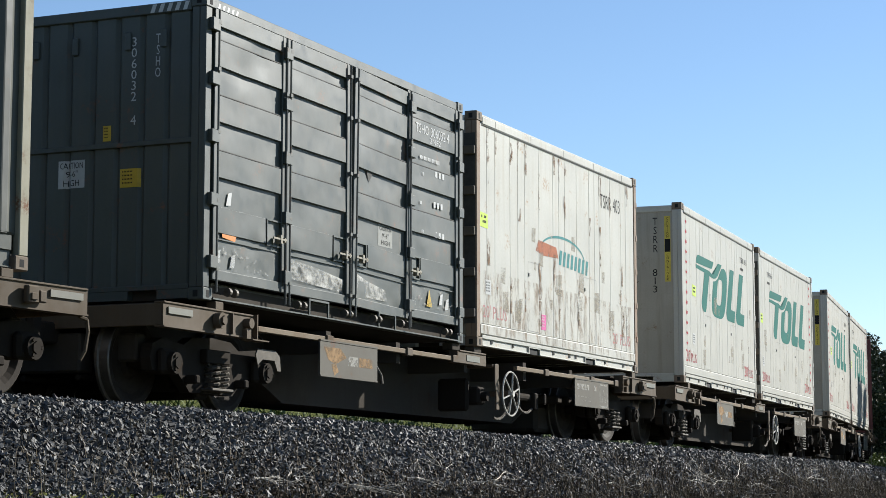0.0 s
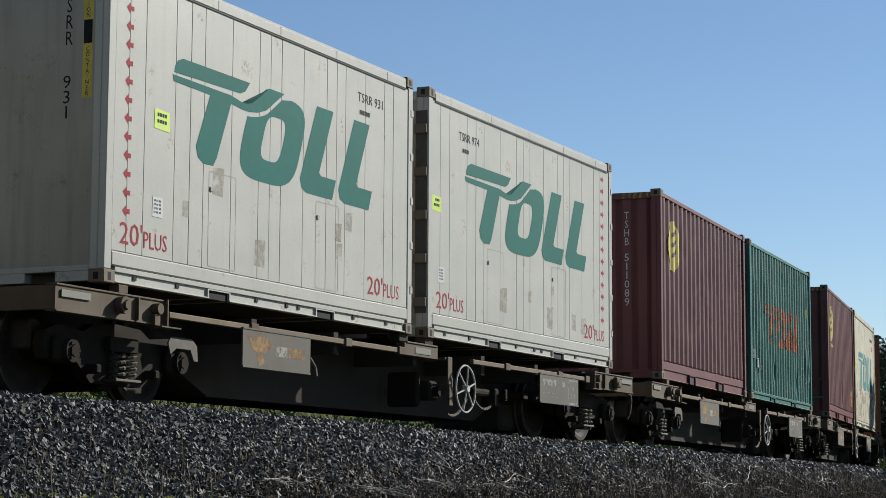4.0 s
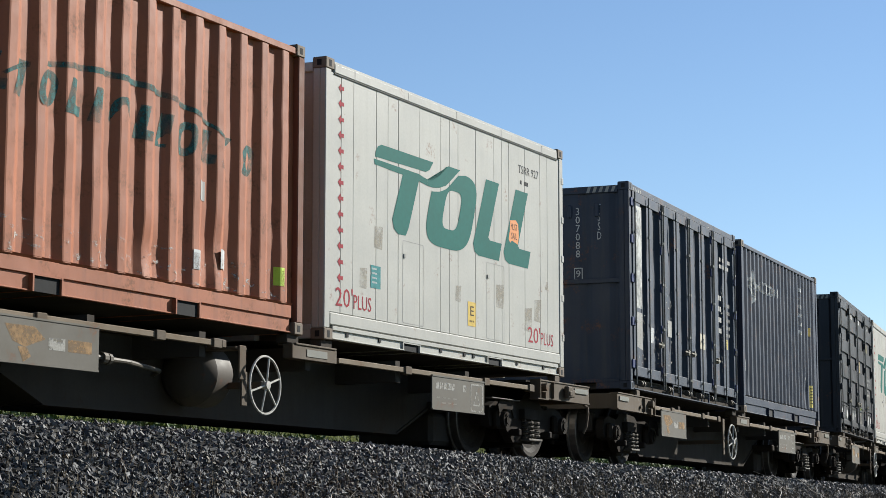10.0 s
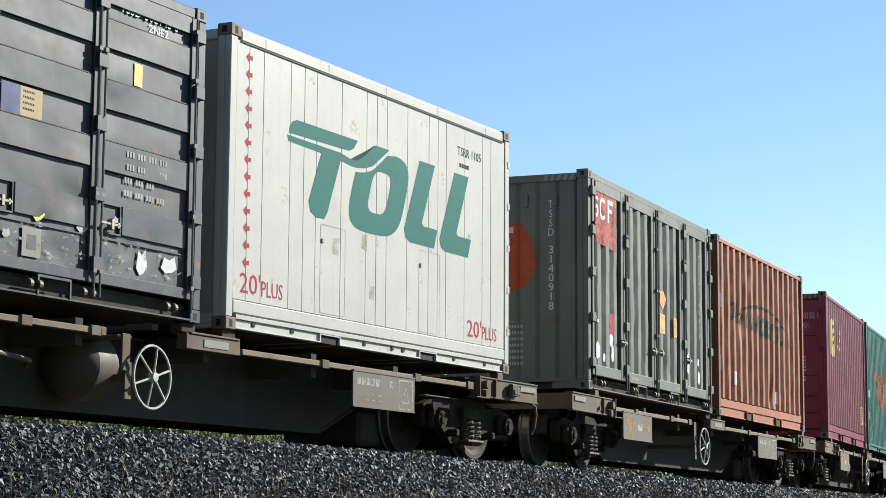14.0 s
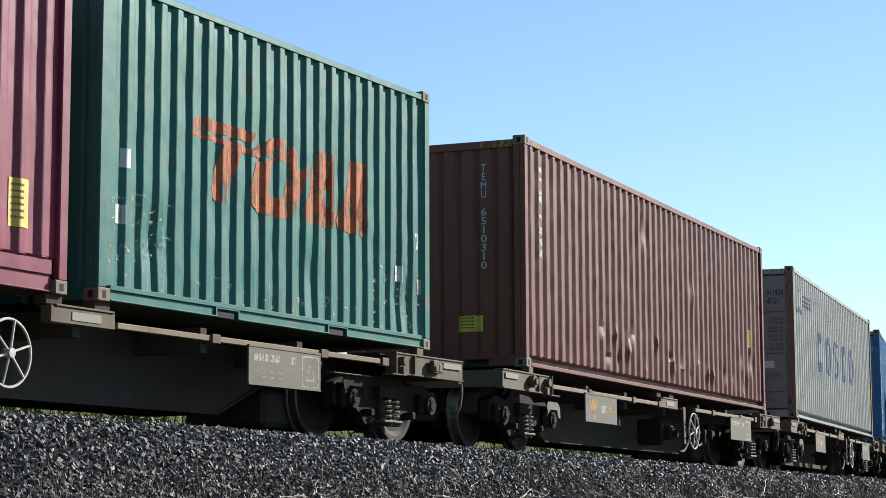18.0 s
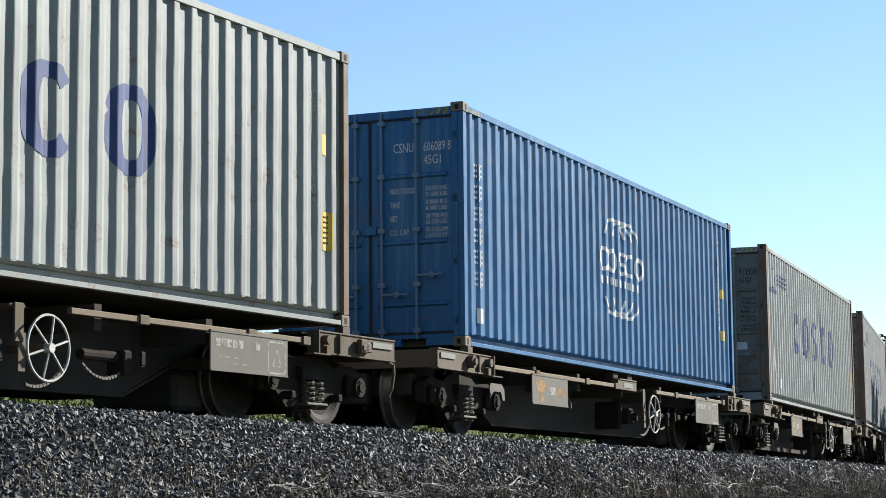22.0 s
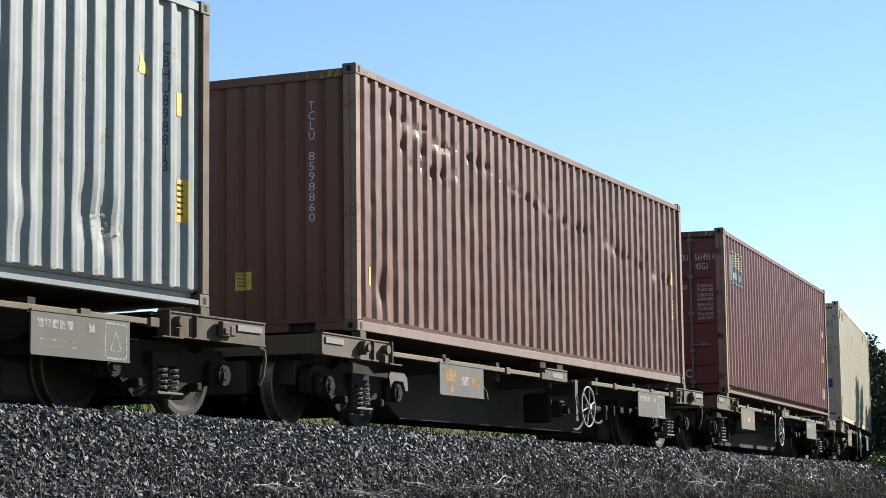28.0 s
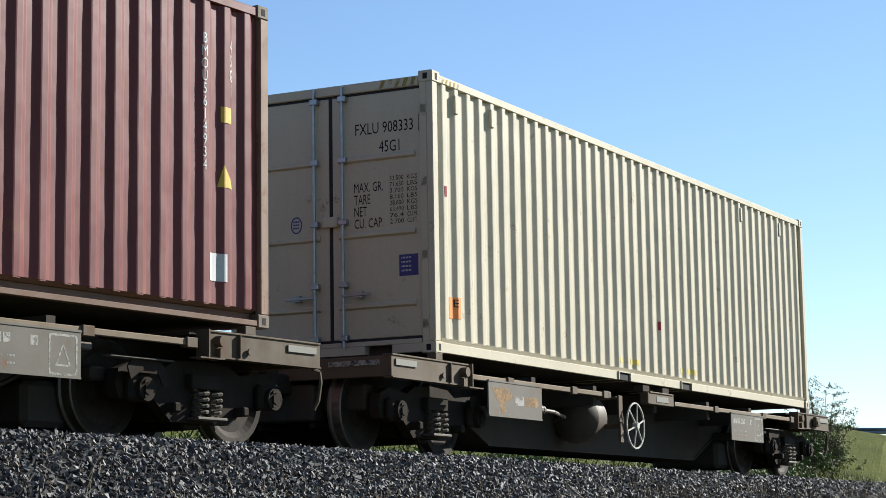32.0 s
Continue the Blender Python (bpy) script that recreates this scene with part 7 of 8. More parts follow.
for n, text, pm, code, knocks in GREY_LABELS:
    # wagon 12's doors take the shade-darkened grey
    r, near, end = ribbed_box(text, LONG, pm, knocks, 40 + n, doors=True, bar_mat=P_GREYRUST if n > 12 else None, posts=P_RUSTPOST, door_mat=P_GREYSHADE if n == 12 else P_GREYDOOR)
    navy_ovals(r, near)
    door_print(r, end, code, M_BLACK, lines=GREY_WEIGHTS)
    label_patch(r, end, 0.60, 0.95, 0.22, 0.14, M_WHITE, 0, 0)
    label_patch(r, near, 5.62, 0.76, 0.16, 0.40, M_YELLOW, 4, 2)
    label_patch(r, near, 5.60, 1.75, 0.10, 0.22, M_YELLOW, 0, 0)
    number_column(r, near, 5.40, 1.2, 2.4, M_SCUFF if n < 15 else M_NAVY, code=code.replace(" ", ""))
    if n == 15:
        mark("pale_patch", poly((4.27, 0.50), (4.62, 0.44), (4.93, 0.52), (4.88, 0.74), (4.55, 0.82), (4.33, 0.72)), M_SCRAPE, r, near, "broken pale patch")
        mark("hazard_triangle", poly((4.98, 2.05), (5.18, 2.05), (5.06, 2.28)), M_YELLOW, r, near, "yellow warning triangle")
    if n == 14:
        label_patch(r, near, -4.75, 0.28, 0.16, 0.18, M_WHITE, 0, 0)
        mark("hazard_triangle", poly((-0.62, 1.36), (-0.38, 1.36), (-0.50, 1.56)), M_YELLOW, r, end, "yellow warning triangle")
        label_patch(r, end, -0.88, 1.24, 0.16, 0.40, M_YELLOW, 0, 0)
        label_patch(r, end, -0.86, 1.98, 0.14, 0.34, M_BLUE, 0, 0)
    load(r, n, "middle")

# wagon 13
r, near, end = ribbed_box("long blue ribbed container with white knotted emblem", LONG, P_BLUE, seed=60, doors=True, bar_mat=paint("pale blue bar paint", (0.16, 0.24, 0.34), 0.45, 0.2, 0.2, 0), waver=0.003)
door_print(r, end, "CSNU 606089 8", M_WHITE, lines=WEIGHTS)
mark("hazard_triangle", poly((-0.80, 0.95), (-0.58, 0.95), (-0.69, 1.14)), M_YELLOW, r, end, "yellow warning triangle")
for dx in (-0.33, 0.0, 0.33):
    mark("emblem_knot", ring(dx * 1.0, 1.92, 0.46, 0.29, 0.05, 0.05, 0, 2, 5, 175, 20) + ring(dx * 1.0, 1.08, 0.46, 0.29, 0.05, 0.05, 0, 2, 185, 355, 20), M_WHITE, r, near, "white knotted emblem")
for k, s in enumerate((-0.82, -0.41, 0.0, 0.41, 0.82)):
    if k == 2:
        bands = ring(s, 1.66, 0.17, 0.095, 0.07, 0.05, 0, 2.6, 25, 270, 16) + ring(s, 1.51, 0.17, 0.095, 0.07, 0.05, 0, 2.6, -155, 90, 16)
    else:
        a0, a1 = (38, 322) if k in (0, 3) else (0, 360)
        bands = ring(s, 1.585, 0.20, 0.175, 0.07, 0.06, 0, 2.6, a0, a1, 22)
    mark("emblem_oval", bands, M_WHITE, r, near, "white emblem band")
mark("emblem_word", bars(-0.98, 0.92, 1.20, 1.36, 1, 8, 0.12, 61), M_WHITE, r, near, "white emblem bars")
for k in range(6):
    z = 2.02 - 0.26 * k
    mark("emblem_sign", bars(-5.66, -5.46, z, z + 0.20, 3, 2, 0.4, 70 + k) + rect(-5.57, -5.545, z, z + 0.20), M_WHITE, r, near)
label_patch(r, near, -5.62, 0.30, 0.14, 0.18, M_WHITE, 0, 0)
number_column(r, near, 5.20, 1.0, 2.5, code="CSNU6060898")
label_patch(r, near, 5.42, 0.85, 0.14, 0.16, M_YELLOW, 0, 0)
label_patch(r, near, 5.42, 1.55, 0.12, 0.16, M_YELLOW, 0, 0)
load(r, 13, "middle")

# wagon 16
_c = random.Random(17)
line = []
for k in range(46):
    s = -5.1 + 0.235 * k + _c.uniform(-0.1, 0.1)
    line.append((s, 2.50 - 0.085 * (s + 5.1) + _c.uniform(-0.06, 0.06), _c.uniform(0.035, 0.08), _c.uniform(0.006, 0.026) * (1.4 if k < 16 else 0.8)))
line += [(_c.uniform(-4.8, -3.2), _c.uniform(1.9, 2.3), 0.06, 0.024) for _ in range(9)]
r, near, end = ribbed_box("long red-brown ribbed container creased along its upper side", LONG, P_REDBROWN, line + [(-5.4, 0.5, 0.2, 0.03)], 62, rows=64, posts=P_TANPOST, rails=P_PALERAIL, flush=True)
end_code(r, end, "TCLU", "8598860", M_WHITE, 0.64, 2.52, 1.20)
label_patch(r, end, -0.26, 0.50, 0.20, 0.20, M_GOLD, 2, 3, seed=4)
label_patch(r, near, -6.06, 0.50, 0.10, 0.16, M_WHITE, 0, 0)
label_patch(r, near, -5.75, 0.52, 0.10, 0.20, M_GOLD, 0, 0)
number_column(r, near, 5.30, 0.9, 2.4, M_SCUFF, code="TCLU8598860")
label_patch(r, near, 5.5, 1.0, 0.14, 0.3, M_YELLOW, 2, 2)
mark("hazard_triangle", poly((5.45, 1.55), (5.65, 1.55), (5.53, 1.78)), M_YELLOW, r, near, "yellow warning triangle")
load(r, 16, "middle")

# wagon 17
r, near, end = ribbed_box("long wine-red ribbed container with blue and yellow placard", LONG, P_WINE, [(0.3, 0.5, 0.1, 0.03), (-2.4, 1.3, 0.1, 0.02)], 63, doors=True, bar_mat=paint("pale worn bar paint", (0.22, 0.20, 0.18), 0.5, 0.3, 0.2, 0), posts=P_TANPOST, rails=paint("rust-brown side rail", (0.20, 0.115, 0.075), 0.6, 0.6, 0.4, 0.1))
door_print(r, end, "BMOU 561493 4", M_WHITE, lines=(("MAX.GROSS", "32.500 KGS", "71.650 LBS"), ("TARE", "3.850 KGS", "8.490 LBS"), ("NET", "28.650 KGS", "63.160 LBS"), ("CU.CAP.", "76.4 CU.M", "2.698 CU.FT")))
mark("roundel", ring(0.55, 0.36, 0.07, 0.07, 0.02, 0.02), M_WHITE, r, end)
label_patch(r, near, -5.48, 1.98, 1.14, 0.60, M_NIGHT, 0, 0, name="placard", label="dark blue company placard with yellow lines")
for k in range(5):
    z = 2.32 + 0.045 * k
    mark("placard_line", poly((-5.22 + 0.03 * k, z), (-4.40, z - 0.05), (-4.40, z - 0.028), (-5.22 + 0.03 * k, z + 0.026)), M_YELLOW, r, near, off=0.006)
mark("placard_frame", rect(-5.46, -4.36, 1.995, 2.008) + rect(-5.46, -4.36, 2.552, 2.565), M_GOLD, r, near, off=0.006)
mark("placard_word", rect(-5.40, -5.30, 2.04, 2.50) + bars(-5.26, -4.40, 2.04, 2.22, 1, 4, 0.12, 71), M_WHITE, r, near, off=0.006)
number_column(r, near, 5.18, 1.3, 2.5, code="BMOU5614934")
number_column(r, near, 5.55, 2.0, 2.5, code="45G1")
label_patch(r, near, 5.45, 1.75, 0.14, 0.14, M_YELLOW, 0, 0)
mark("hazard_triangle", poly((5.42, 1.18), (5.62, 1.18), (5.48, 1.38)), M_YELLOW, r, near, "yellow warning triangle")
label_patch(r, near, 5.30, 0.36, 0.22, 0.24, M_WHITE, 0, 0)
load(r, 17, "middle")

# wagon 18, the last
r, near, end = ribbed_box("long cream ribbed container, nearly new, with door end", LONG, P_CREAM, seed=64, doors=True, bar_mat=M_ZINC, waver=0.002, castings=P_CREAM, bars_at=(0.17,), flush=True, pockets=((-1.33, -0.98), (0.76, 1.11)))
mark("code_lettering", words("FXLU 908333", 0.30, 0.98, 2.30, 2.42) + words("45G1", 0.58, 0.82, 2.10, 2.22), M_BLACK, r, end)
mark("code_lettering", words("7", 1.07, 1.11, 2.31, 2.42) + ring(1.09, 2.365, 0.05, 0.085, 0.006, 0.006, 0, 20, n=20), M_BLACK, r, end)
for k, t in enumerate(("MAX. GR.", "TARE", "NET", "CU. CAP.")):
    w = (0.34, 0.19, 0.15, 0.34)[k]
    mark("code_lettering", words(t, 0.28, 0.28 + w, 1.70 - 0.125 * k, 1.80 - 0.125 * k), M_BLACK, r, end)
for k, (one, two) in enumerate((("32.500", "KGS"), ("71.650", "LBS"), ("3.700", "KGS"), ("8.160", "LBS"), ("28.800", "KGS"), ("63.490", "LBS"), ("76.4", "CU.M."), ("2.700", "CU.FT."))):
    z = 1.795 - 0.064 * k
    mark("weight_lettering", words(one, 0.70, 0.86, z, z + 0.048) + words(two, 0.90, 1.02, z, z + 0.048), M_BLACK, r, end)
mark("roundel", ring(-0.42, 1.42, 0.07, 0.09, 0.015, 0.015) + bars(-0.46, -0.38, 1.37, 1.47, 3, 3, 0.3, 4), M_BLUE, r, end)
label_patch(r, end, 0.80, 0.80, 0.22, 0.22, M_BLUE, 2, 4, M_WHITE, 9)
label_patch(r, near, -5.72, 0.38, 0.22, 0.22, M_ORANGE, 0, 0)
mark("code_lettering", words("E", -5.62, -5.55, 0.50, 0.58), M_BLACK, r, near, off=0.006)
for s, t in ((-0.98, 4), (1.06, 5)):
    mark("stencil", bars(s - 0.30, s + 0.34, 0.20, 0.30, 1, 8, 0.12, 80 + t), M_GOLD, r, near, "yellow stencilled bars")
for s in (-5.55, -4.7, 3.3, 5.0):
    part("lashing_lug", boxes((s - 0.035, s + 0.035, -HALF - 0.004, -HALF + 0.03, 2.52, 2.72), bevel=0.008), P_CREAM, r)
label_patch(r, near, -5.83, 1.62, 0.05, 0.11, M_RED, 0, 0)
label_patch(r, near, 0.05, 0.72, 0.05, 0.11, M_RED, 0, 0)
load(r, 18, "middle")

# the wagons beneath them
KIND = {5: "c", 6: "b", 7: "c", 8: "b", 9: "c", 10: "b", 17: "c", 18: "b"}
WAGON_LABEL = {"a": "grimy skeletal container wagon with white handbrake wheel and chains", "b": "grimy skeletal container wagon with domed air tank and handbrake wheel",
               "c": "grimy skeletal container wagon with white handbrake wheel below the side rail"}
_first = {}
WAGONS = []
for n in range(19):
    k = KIND.get(n, "a")
    if k not in _first:
        _first[k] = tagged(make_wagon(k), WAGON_LABEL[k], "wagon", "wagons of the train")
        WAGONS.append(_first[k])
    else:
        WAGONS.append(copy_thing(_first[k], Matrix()))


# ---- plants, fence and guard rail ----
def blades(name, label, spots, heights, material, seed, category="grass", lean=0.35, width=0.012, kind="stuff"):
    """One mesh of thin bent blades."""
    rs = np.random.RandomState(seed)
    n = len(spots)
    a = rs.uniform(0, 2 * np.pi, n)
    side = np.stack([np.cos(a), np.sin(a), 0 * a], 1) * (width * rs.uniform(0.6, 1.4, n))[:, None]
    tip = np.stack([rs.normal(0, lean, n), rs.normal(0, lean, n), np.ones(n)], 1) * np.asarray(heights)[:, None]
    mid = tip * np.array([0.35, 0.35, 0.58])
    p = np.asarray(spots)
    v = np.stack([p - side, p + side, p + mid + side * 0.7, p + mid - side * 0.7, p + tip], 1)
    faces = []
    for k in range(n):
        b = 5 * k
        faces += [(b, b + 1, b + 2, b + 3), (b + 3, b + 2, b + 4)]
    me = bpy.data.meshes.new(name)
    me.from_pydata(v.reshape(-1, 3).tolist(), [], faces)
    me.materials.append(material)
    return tagged(new(name, me), label, category, kind=kind)


def spread(n, u0, u1, l0, l1, seed, sink=0.0):
    rs = np.random.RandomState(seed)
    u, l = rs.uniform(u0, u1, n), rs.uniform(l0, l1, n)
    x, y = beside(u, l)
    z = np.array([ground_z(a, b) for a, b in zip(u, l)]) - sink
    return np.stack([x, y, z], 1), rs


def leaf_cloud(blobs, count, size, seed, squash=0.8):
    """Small folded leaves spread through clumps (x, y, z, radius)."""
    rs = np.random.RandomState(seed)
    w = np.array([b[3] ** 2 for b in blobs])
    pick = rs.choice(len(blobs), count, p=w / w.sum())
    c = np.array(blobs)[pick]
    d = rs.normal(size=(count, 3))
    d /= np.linalg.norm(d, axis=1)[:, None]
    p = c[:, :3] + d * (c[:, 3] * rs.uniform(0.35, 1.08, count) ** 0.6)[:, None] * np.array([1, 1, squash])
    a, b = rs.normal(size=(count, 3)), rs.normal(size=(count, 3))
    a /= np.linalg.norm(a, axis=1)[:, None]
    b -= a * (a * b).sum(1)[:, None]
    b /= np.linalg.norm(b, axis=1)[:, None]
    s = (size * rs.uniform(0.6, 1.5, count))[:, None]
    v = np.stack([p - a * s, p + b * s * 0.45, p + a * s, p - b * s * 0.45], 1)
    f = (np.arange(4)[None] + 4 * np.arange(count)[:, None])
    return v.reshape(-1, 3).tolist(), f.tolist()


def make_tree(name, label, x, y, z, tall, wide, count, leaf, material, seed, low=0.25, category="tree"):
    rnd = random.Random(seed)
    root = tagged(new(name), label, category)
    root.matrix_basis = pose(x, y, z)
    bm = bmesh.new()
    cyl(bm, (0, 0, -0.3), (rnd.uniform(-0.1, 0.1), 0, tall * 0.45), 0.035 * tall, 9, 0.022 * tall)
    blobs = []
    for k in range(13):
        a = 2.4 * k + rnd.uniform(-0.4, 0.4)
        h = tall * (low + (0.93 - low) * (k + 0.5) / 13)
        r = wide * (0.85 if h < tall * 0.7 else 0.5) * rnd.uniform(0.45, 1.0)
        q = (r * math.cos(a), r * math.sin(a), h)
        s = (0, 0, max(tall * 0.08, h * rnd.uniform(0.35, 0.6)))
        cyl(bm, s, q, 0.012 * tall, 6, 0.004 * tall)
        blobs.append((*q, wide * rnd.uniform(0.26, 0.50)))
        q2 = (q[0] * 1.25 + rnd.uniform(-.3, .3), q[1] * 1.25 + rnd.uniform(-.3, .3), h + rnd.uniform(-0.06, 0.10) * tall)
        cyl(bm, q, q2, 0.005 * tall, 5, 0.002 * tall)
        blobs.append((*q2, wide * rnd.uniform(0.16, 0.30)))
    part("trunk", bm, M_BARK, root)
    v, f = leaf_cloud(blobs, count, leaf, seed)
    me = bpy.data.meshes.new("crown")
    me.from_pydata(v, [], f)
    me.materials.append(material)
    cr = new("crown", me)
    cr.parent = root
    return root


def make_shrub(label, x, y, z, tall, wide, stems, leaf, material, seed):
    """A loose shrub: arching stems from one root, side twigs, and leaves strung along them."""
    rnd = random.Random(seed)
    root = tagged(new("shrub"), label, "shrub")
    root.matrix_basis = pose(x, y, z)
    bm, blobs = bmesh.new(), []
    for k in range(stems):
        a, reach = 2.4 * k + rnd.uniform(-0.5, 0.5), wide * rnd.uniform(0.2, 1.0)
        h = tall * rnd.uniform(0.55, 1.0) * (1 - 0.35 * reach / wide)
        pts = []
        for j in range(7):
            t = j / 6
            pts.append((reach * t ** 1.5 * math.cos(a) + rnd.uniform(-0.05, 0.05), reach * t ** 1.5 * math.sin(a) + rnd.uniform(-0.05, 0.05), h * t * (1.12 - 0.12 * t)))
        for j, (p, q) in enumerate(zip(pts, pts[1:])):
            cyl(bm, p, q, 0.035 * (1 - j / 7), 5, 0.035 * (1 - (j + 1) / 7) + 0.003)
        for j in range(2, 7):
            p = pts[j]
            for i in range(4):
                w = rnd.uniform(0, 6.28)
                l = rnd.uniform(0.25, 0.7) * (0.5 + 0.5 * tall / 6)
                q = (p[0] + l * math.cos(w), p[1] + l * math.sin(w), p[2] + l * rnd.uniform(-0.1, 0.7))
                cyl(bm, p, q, 0.008, 4, 0.003)
                for f in (0.3, 0.5, 0.7, 0.9, 1.0):
                    blobs.append((*(p[i2] + (q[i2] - p[i2]) * f for i2 in range(3)), 0.09))
    part("branchwork", bm, M_BARK, root)
    v, f = leaf_cloud(blobs, len(blobs) * leaf, 0.035, seed, 1.0)
    me = bpy.data.meshes.new("foliage")
    me.from_pydata(v, [], f)
    me.materials.append(material)
    new("foliage", me).parent = root


def tufts(n, u0, u1, l0, l1, each, reach, seed):
    """Places of blades gathered in tufts."""
    rs = np.random.RandomState(seed)
    u, l = np.repeat(rs.uniform(u0, u1, n), each), np.repeat(rs.uniform(l0, l1, n), each)
    u, l = u + rs.normal(0, reach, n * each), l + rs.normal(0, reach, n * each)
    x, y = beside(u, l)
    z = np.array([ground_z(a, b) for a, b in zip(u, l)])
    return np.stack([x, y, z], 1), np.repeat(rs.uniform(0.5, 1.2, n), each) * rs.uniform(0.4, 1.0, n * each)


def grow_branch(bm, u, lat, way, size, seed):
    """A bleached fallen branch with a few forks."""
    rnd = random.Random(seed)
    x, y = beside(u, lat)
    tilt = Matrix.Rotation(math.atan2(ground_z(u, lat + 0.2) - ground_z(u, lat - 0.2), 0.4), 4, "X")
    place = Matrix.Translation((float(x), float(y), ground_z(u, lat) + 0.06)) @ tilt

    def grow(p, a, n, r, depth):
        for j in range(n):
            q = (p[0] + size * 0.16 * math.cos(a), p[1] + size * 0.16 * math.sin(a), max(0.0, p[2] + rnd.uniform(-0.02, 0.035)))
            cyl(bm, place @ Vector(p), place @ Vector(q), r, 5, r * 0.86)
            r *= 0.86
            p, a = q, a + rnd.uniform(-0.35, 0.35)
            if depth < 2 and rnd.random() < 0.55:
                grow(p, a + rnd.choice((-0.8, 0.8)), max(2, n - j - 2), r * 0.7, depth + 1)
    grow((0, 0, 0), way, 6, 0.010 * (0.5 + 0.5 * size), 0)


def make_plants():
    # dry stalks along the foot of the near bank
    p, rs = spread(3600, 6, 40, -3.6, -2.3, 31)
    blades("dry_grass", "sparse dry stalks at the foot of the ballast", p, rs.uniform(0.06, 0.36, len(p)), M_DRY, 32, lean=0.45, width=0.0022)
    p, rs = spread(20000, 13, 75, -4.6, -2.65, 33)
    blades("dry_grass", "matted brown grass creeping over the ballast", p, rs.uniform(0.03, 0.20, len(p)), M_BROWNGRASS, 34, lean=0.9, width=0.0032)
    p, h = tufts(110, 19, 52, -3.4, -2.35, 45, 0.13, 35)
    blades("dry_grass", "tufts of dead brown grass on the ballast bank", p, 0.30 * h, M_BROWNGRASS, 36, lean=0.35, width=0.003)
    # grass beyond the track and up the road bank
    p, rs = spread(44000, 2, 75, 2.8, 9.5, 41)
    blades("grass", "lush green grass beyond the track", p, rs.uniform(0.08, 0.30, len(p)), M_GRASS, 42, lean=0.5, width=0.007)
    p, rs = spread(33000, 10, 140, 5.0, 30.0, 43)
    blades("grass", "rough green grass on the road bank", p, rs.uniform(0.10, 0.35, len(p)), M_GRASS, 44, lean=0.6, width=0.03)
    # bleached twigs and branches lying on the bank
    rnd = random.Random(8)
    bm = bmesh.new()
    for k in range(26):
        grow_branch(bm, rnd.uniform(14, 46), rnd.uniform(-3.3, -2.6), rnd.uniform(-3.1, 3.1), rnd.uniform(0.25, 0.5), 300 + k)
    for k, (u, lat, way, size) in enumerate(((13.3, -2.95, 0.1, 0.7), (13.9, -2.9, 0.4, 0.5), (25.6, -2.9, 0.2, 0.9), (26.4, -2.8, 2.6, 1.0), (27.4, -2.75, 0.5, 1.2), (28.2, -2.85, -0.4, 1.1), (29.4, -2.7, 0.9, 1.0), (18.0, -2.9, 0.3, 0.8),
                                             (31.5, -2.7, 2.2, 0.9), (33.0, -2.65, 0.2, 1.0), (21.5, -2.95, 2.9, 0.8))):
        grow_branch(bm, u, lat, way, 0.7 * size, 340 + k)
    tagged(part("fallen_branches", bm, M_TWIG), "bleached dry branches fallen on the ballast bank", "branches", kind="stuff")
    # bushes by the far side
    for k in range(22):
        u, lat = 6 + 3.4 * k + rnd.uniform(-1, 1), rnd.uniform(4.6, 8.0)
        x, y = beside(u, lat)
        make_tree("bush", "low leafy green bush beyond the track", float(x), float(y), ground_z(u, lat) - 0.1, rnd.uniform(0.35, 0.7), rnd.uniform(0.5, 0.9), 900, 0.05, M_BUSH, 100 + k, 0.05, "bush")
    # the shrub and low bushes at the foot of the hill
    make_shrub("tall straggling shrub with fine twigs beside the line", 71.2, 33.4, -0.6, 6.3, 1.35, 20, 4, M_BUSH, 140)
    make_shrub("straggling shrub with fine twigs beside the line", 72.0, 33.4, -0.6, 4.4, 1.25, 16, 4, M_BUSH, 141)
    for k, (x, y, tall, wide, n) in enumerate(((69.6, 34.0, 2.9, 1.9, 5200), (72.6, 33.8, 2.6, 1.05, 4200), (74.0, 34.3, 1.2, 0.7, 1500), (66.0, 33.4, 2.4, 1.8, 3600), (61.5, 31.0, 1.6, 1.7, 3000))):
        make_tree("bush", "dense dark green bush at the foot of the hill", x, y, -0.5, tall, wide, n, 0.06, M_BUSH, 145 + k, 0.06, "bush")
    # dark trees beyond the bend: bearing, distance, height, spread
    for k, (b, far, tall, wide) in enumerate(((69.85, 108, 8.4, 2.5), (70.75, 112, 7.4, 2.8), (71.9, 110, 7.8, 3.0), (70.2, 120, 7.6, 3.2), (73.2, 112, 8.0, 3.0), (71.2, 122, 7.8, 3.2), (69.55, 112, 5.6, 2.0), (68.3, 132, 9.0, 1.9), (69.1, 142, 10.0, 2.6), (68.8, 128, 6.5, 1.6), (67.9, 138, 9.0, 1.8))):
        make_tree("tree", "dark evergreen tree with dense crown beyond the bend", far * math.sin(radians(b)), far * math.cos(radians(b)), -1.0, tall, wide, 12500, 0.1, M_LEAF, 160 + k, 0.06)
    for k, (b, far) in enumerate(((69.5, 101), (70.0, 100), (70.5, 102), (71.1, 101), (66.4, 128), (66.8, 127), (67.15, 126), (67.5, 124), (68.0, 121), (68.5, 120), (69.0, 118))):
        make_tree("bush", "sunlit olive-green bush before the dark trees", far * math.sin(radians(b)), far * math.cos(radians(b)), -0.9, 1.7, 1.2, 2400, 0.07, M_BUSH, 180 + k, 0.06, "bush")
    # distant woods along the horizon
    rs = np.random.RandomState(77)
    blobs = []
    for k in range(260):
        b, far = radians(rs.uniform(38, 84)), rs.uniform(300, 340)
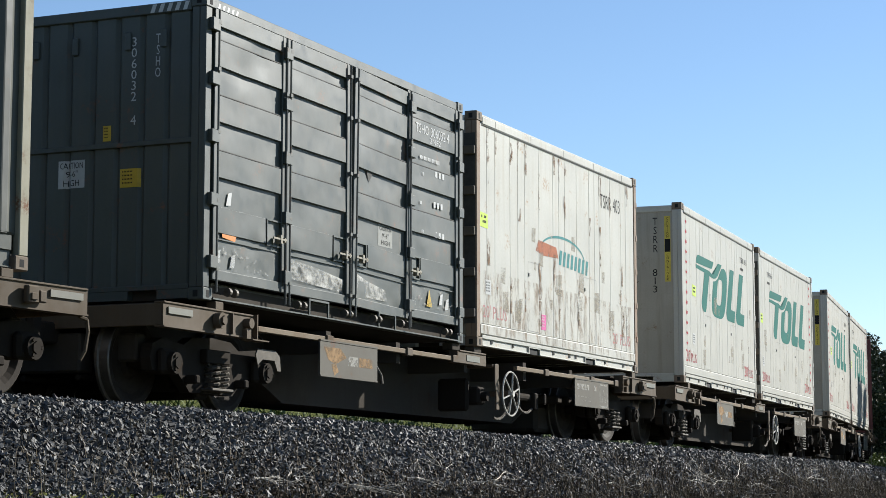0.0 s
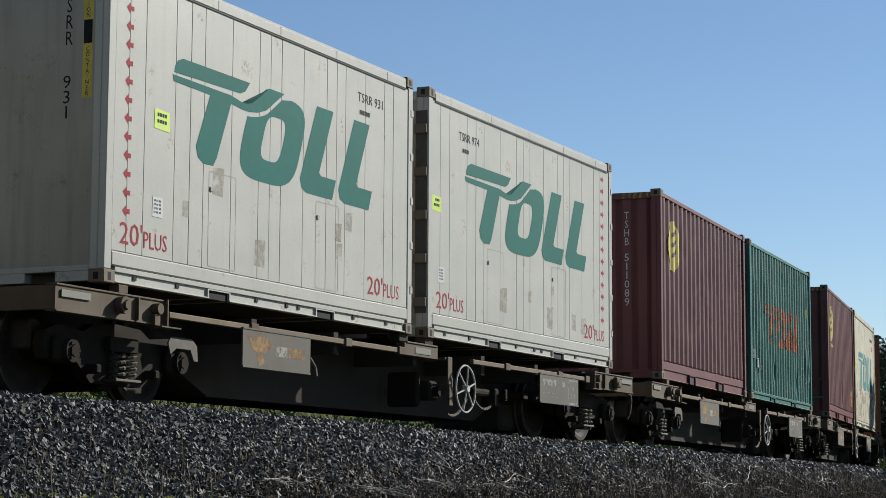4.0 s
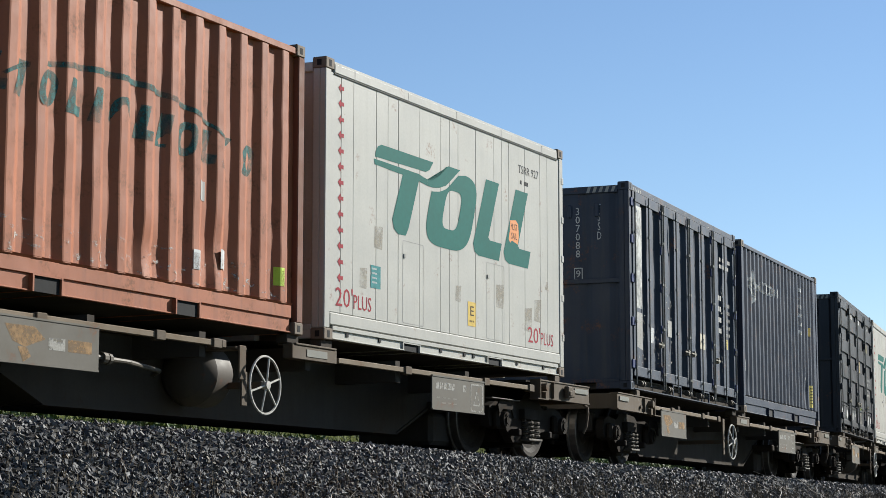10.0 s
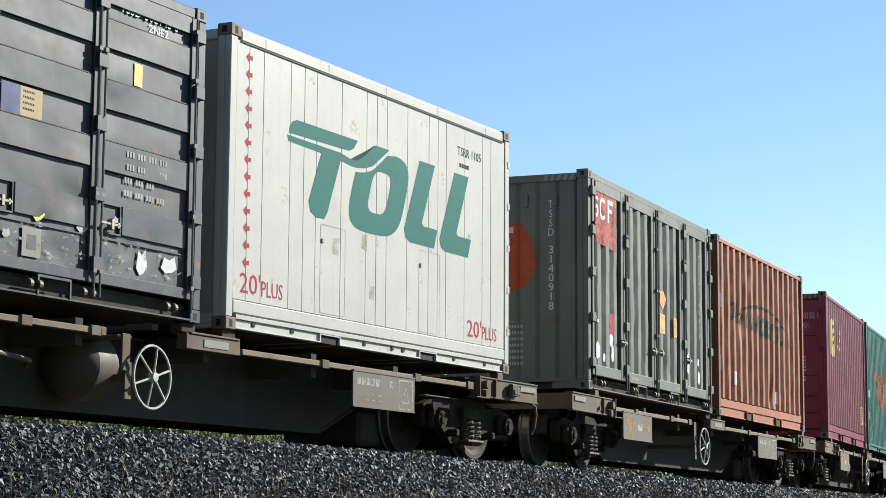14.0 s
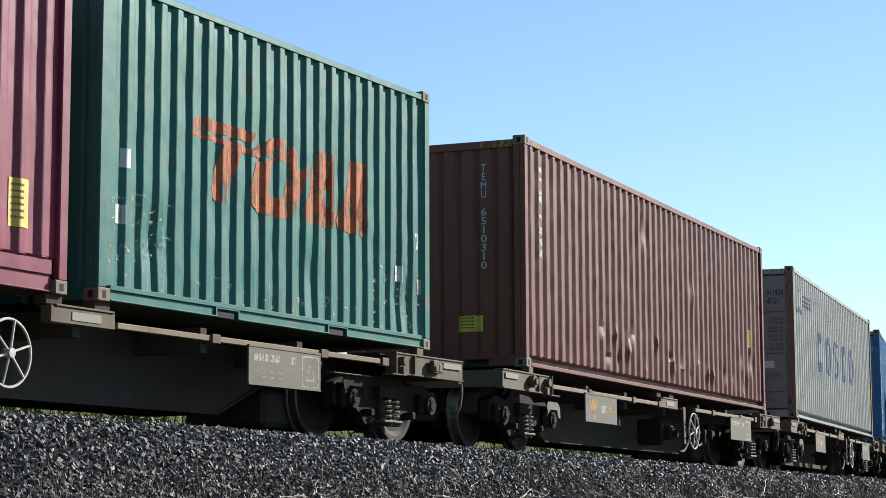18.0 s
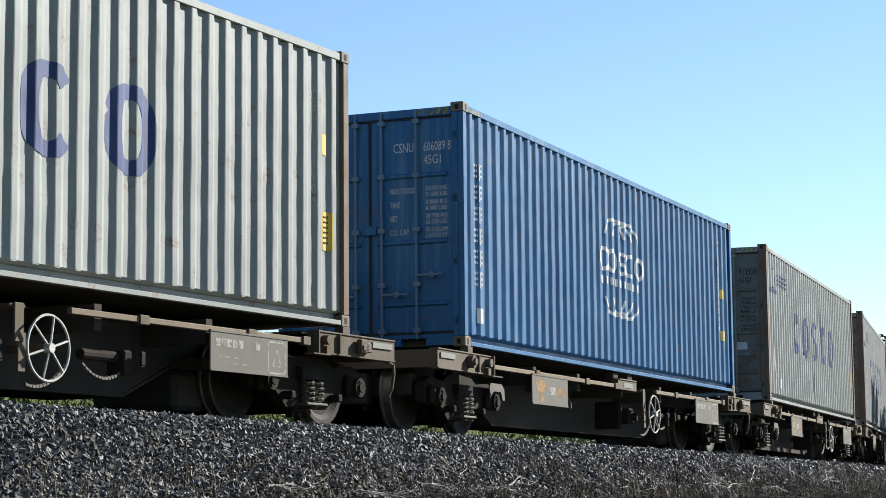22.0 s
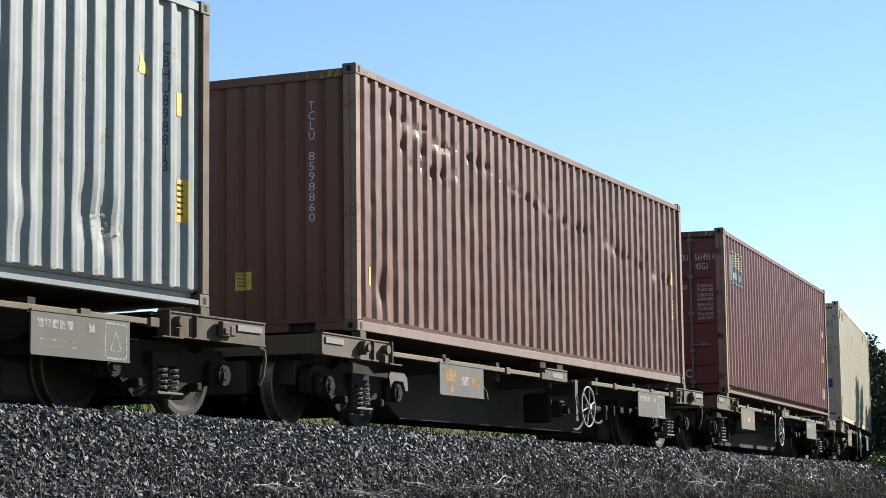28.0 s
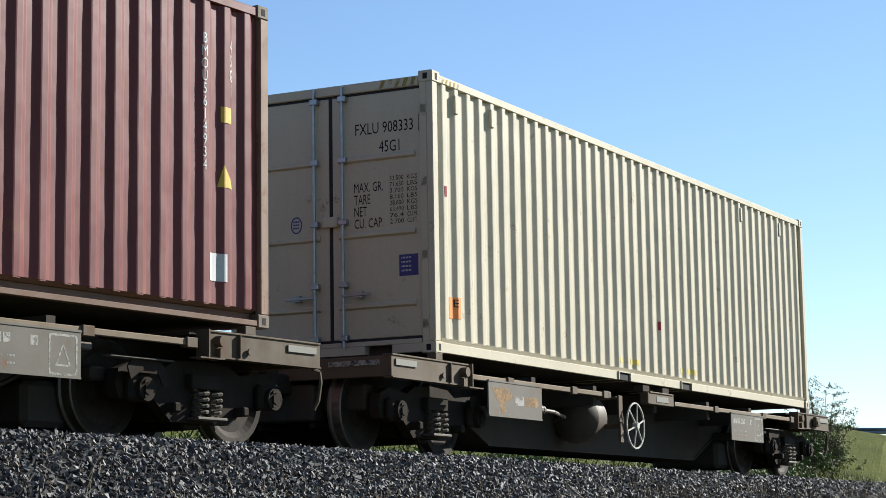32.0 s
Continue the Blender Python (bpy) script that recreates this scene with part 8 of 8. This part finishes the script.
        blobs.append((far * math.sin(b), far * math.cos(b), -2.0 + rs.uniform(0.5, 7.5), rs.uniform(2.5, 4.0)))
    for k in range(210):      # unseen woods added behind the camera, either side of the line, to cut sky light
        u, lat = rs.uniform(-150, -9), rs.choice([-1, 1]) * rs.uniform(19, 27)
        x, y = beside(u, lat if lat < 0 else lat - 3)
        blobs.append((float(x), float(y), rs.uniform(-1.0, 9.5), rs.uniform(2.4, 4.2)))
    v, f = leaf_cloud(blobs, 56000, 0.75, 78)
    me = bpy.data.meshes.new("far_woods")
    me.from_pydata(v, [], f)
    me.materials.append(M_LEAF)
    tagged(new("far_woods", me), "dark green woods along the horizon, with unseen ones added behind", "woods", kind="stuff")
    # trees on the near side, whose shade falls on the line
    for k, (x, y, tall, wide) in enumerate(((56.6, 14.8, 5.9, 1.8), (59.6, 15.8, 6.3, 2.0), (62.6, 17.0, 8.3, 1.5), (65.4, 18.2, 7.0, 2.0), (69.5, 19.2, 7.6, 2.4), (74, 20.5, 8.2, 2.8), (79, 22, 8.2, 3.0))):
        make_tree("tree", "dark pointed evergreen tree on the near side of the line", x, y, -1.1, tall, wide, 9000, 0.11, M_LEAF, 190 + k, 0.10)


def make_guard_rail():
    g = tagged(new("guard_rail"), "galvanised road guard rail on posts along the bank", "guard rail")
    spots = []
    for k in range(13):
        b = radians(58.5 + 0.72 * k)
        spots.append((98 * math.sin(b), 98 * math.cos(b)))
    bm = bmesh.new()
    prof = [(0.0, 0.30), (0.05, 0.37), (0.0, 0.45), (0.05, 0.53), (0.0, 0.60)]
    rows = [[bm.verts.new((x * (1 - a / 98), y * (1 - a / 98), 2.78 + z)) for a, z in prof] for x, y in spots]
    for p, q in zip(rows, rows[1:]):
        for k in range(4):
            bm.faces.new((p[k], q[k], q[k + 1], p[k + 1]))
    part("rail_beam", bm, M_ZINC, g)
    post = None
    for x, y in spots:
        m = pose(x * 1.001, y * 1.001, 2.70, 0, 0, -62)
        if post is None:
            post = part("rail_post", boxes((-0.06, 0.06, -0.08, 0.08, -0.5, 0.68), bevel=0.01), M_SLEEPER, g)
            post.matrix_basis = m
        else:
            again(post, m, g)


make_plants()
make_guard_rail()


# ---- what moves ----
def motions():
    times = [0.0] + [t for t in RUN_T if t > 0]
    for n, w in enumerate(WAGONS):
        walk(w, [(t, on_line(lead(t) + n * PITCH + SLACK.get(n, 0) + ASTRAY.get(n, 0))) for t in times])
    for thing, n, off in CONTAINERS:
        walk(thing, [(t, on_line(lead(t) + n * PITCH + SLACK.get(n, 0)) @ Matrix.Translation((off, 0, DECK))) for t in times])
    # wheels turn while their wagon is near
    for n, w in enumerate(WAGONS):
        inside = [t for t in np.arange(0, 961, 2) / 30.0 if 0 <= lead(float(t)) + n * PITCH + 8 and lead(float(t)) + n * PITCH < 75]
        if not inside:
            continue
        for ws in [c for c in w.children if c.name.startswith("wheelset")]:
            at = ws.matrix_basis.translation.copy()
            rows = []
            u0 = lead(inside[0])
            for t in inside:
                a = (lead(float(t)) - u0) / 0.42
                rows.append((float(t), Matrix.Translation(at) @ Matrix.Rotation(a, 4, "Y")))
            if rows[0][0] > 0.05:
                rows.insert(0, (0.0, rows[0][1]))
            if rows[-1][0] < 31.95:
                rows.append((32.0, rows[-1][1]))
            walk(ws, rows)


motions()
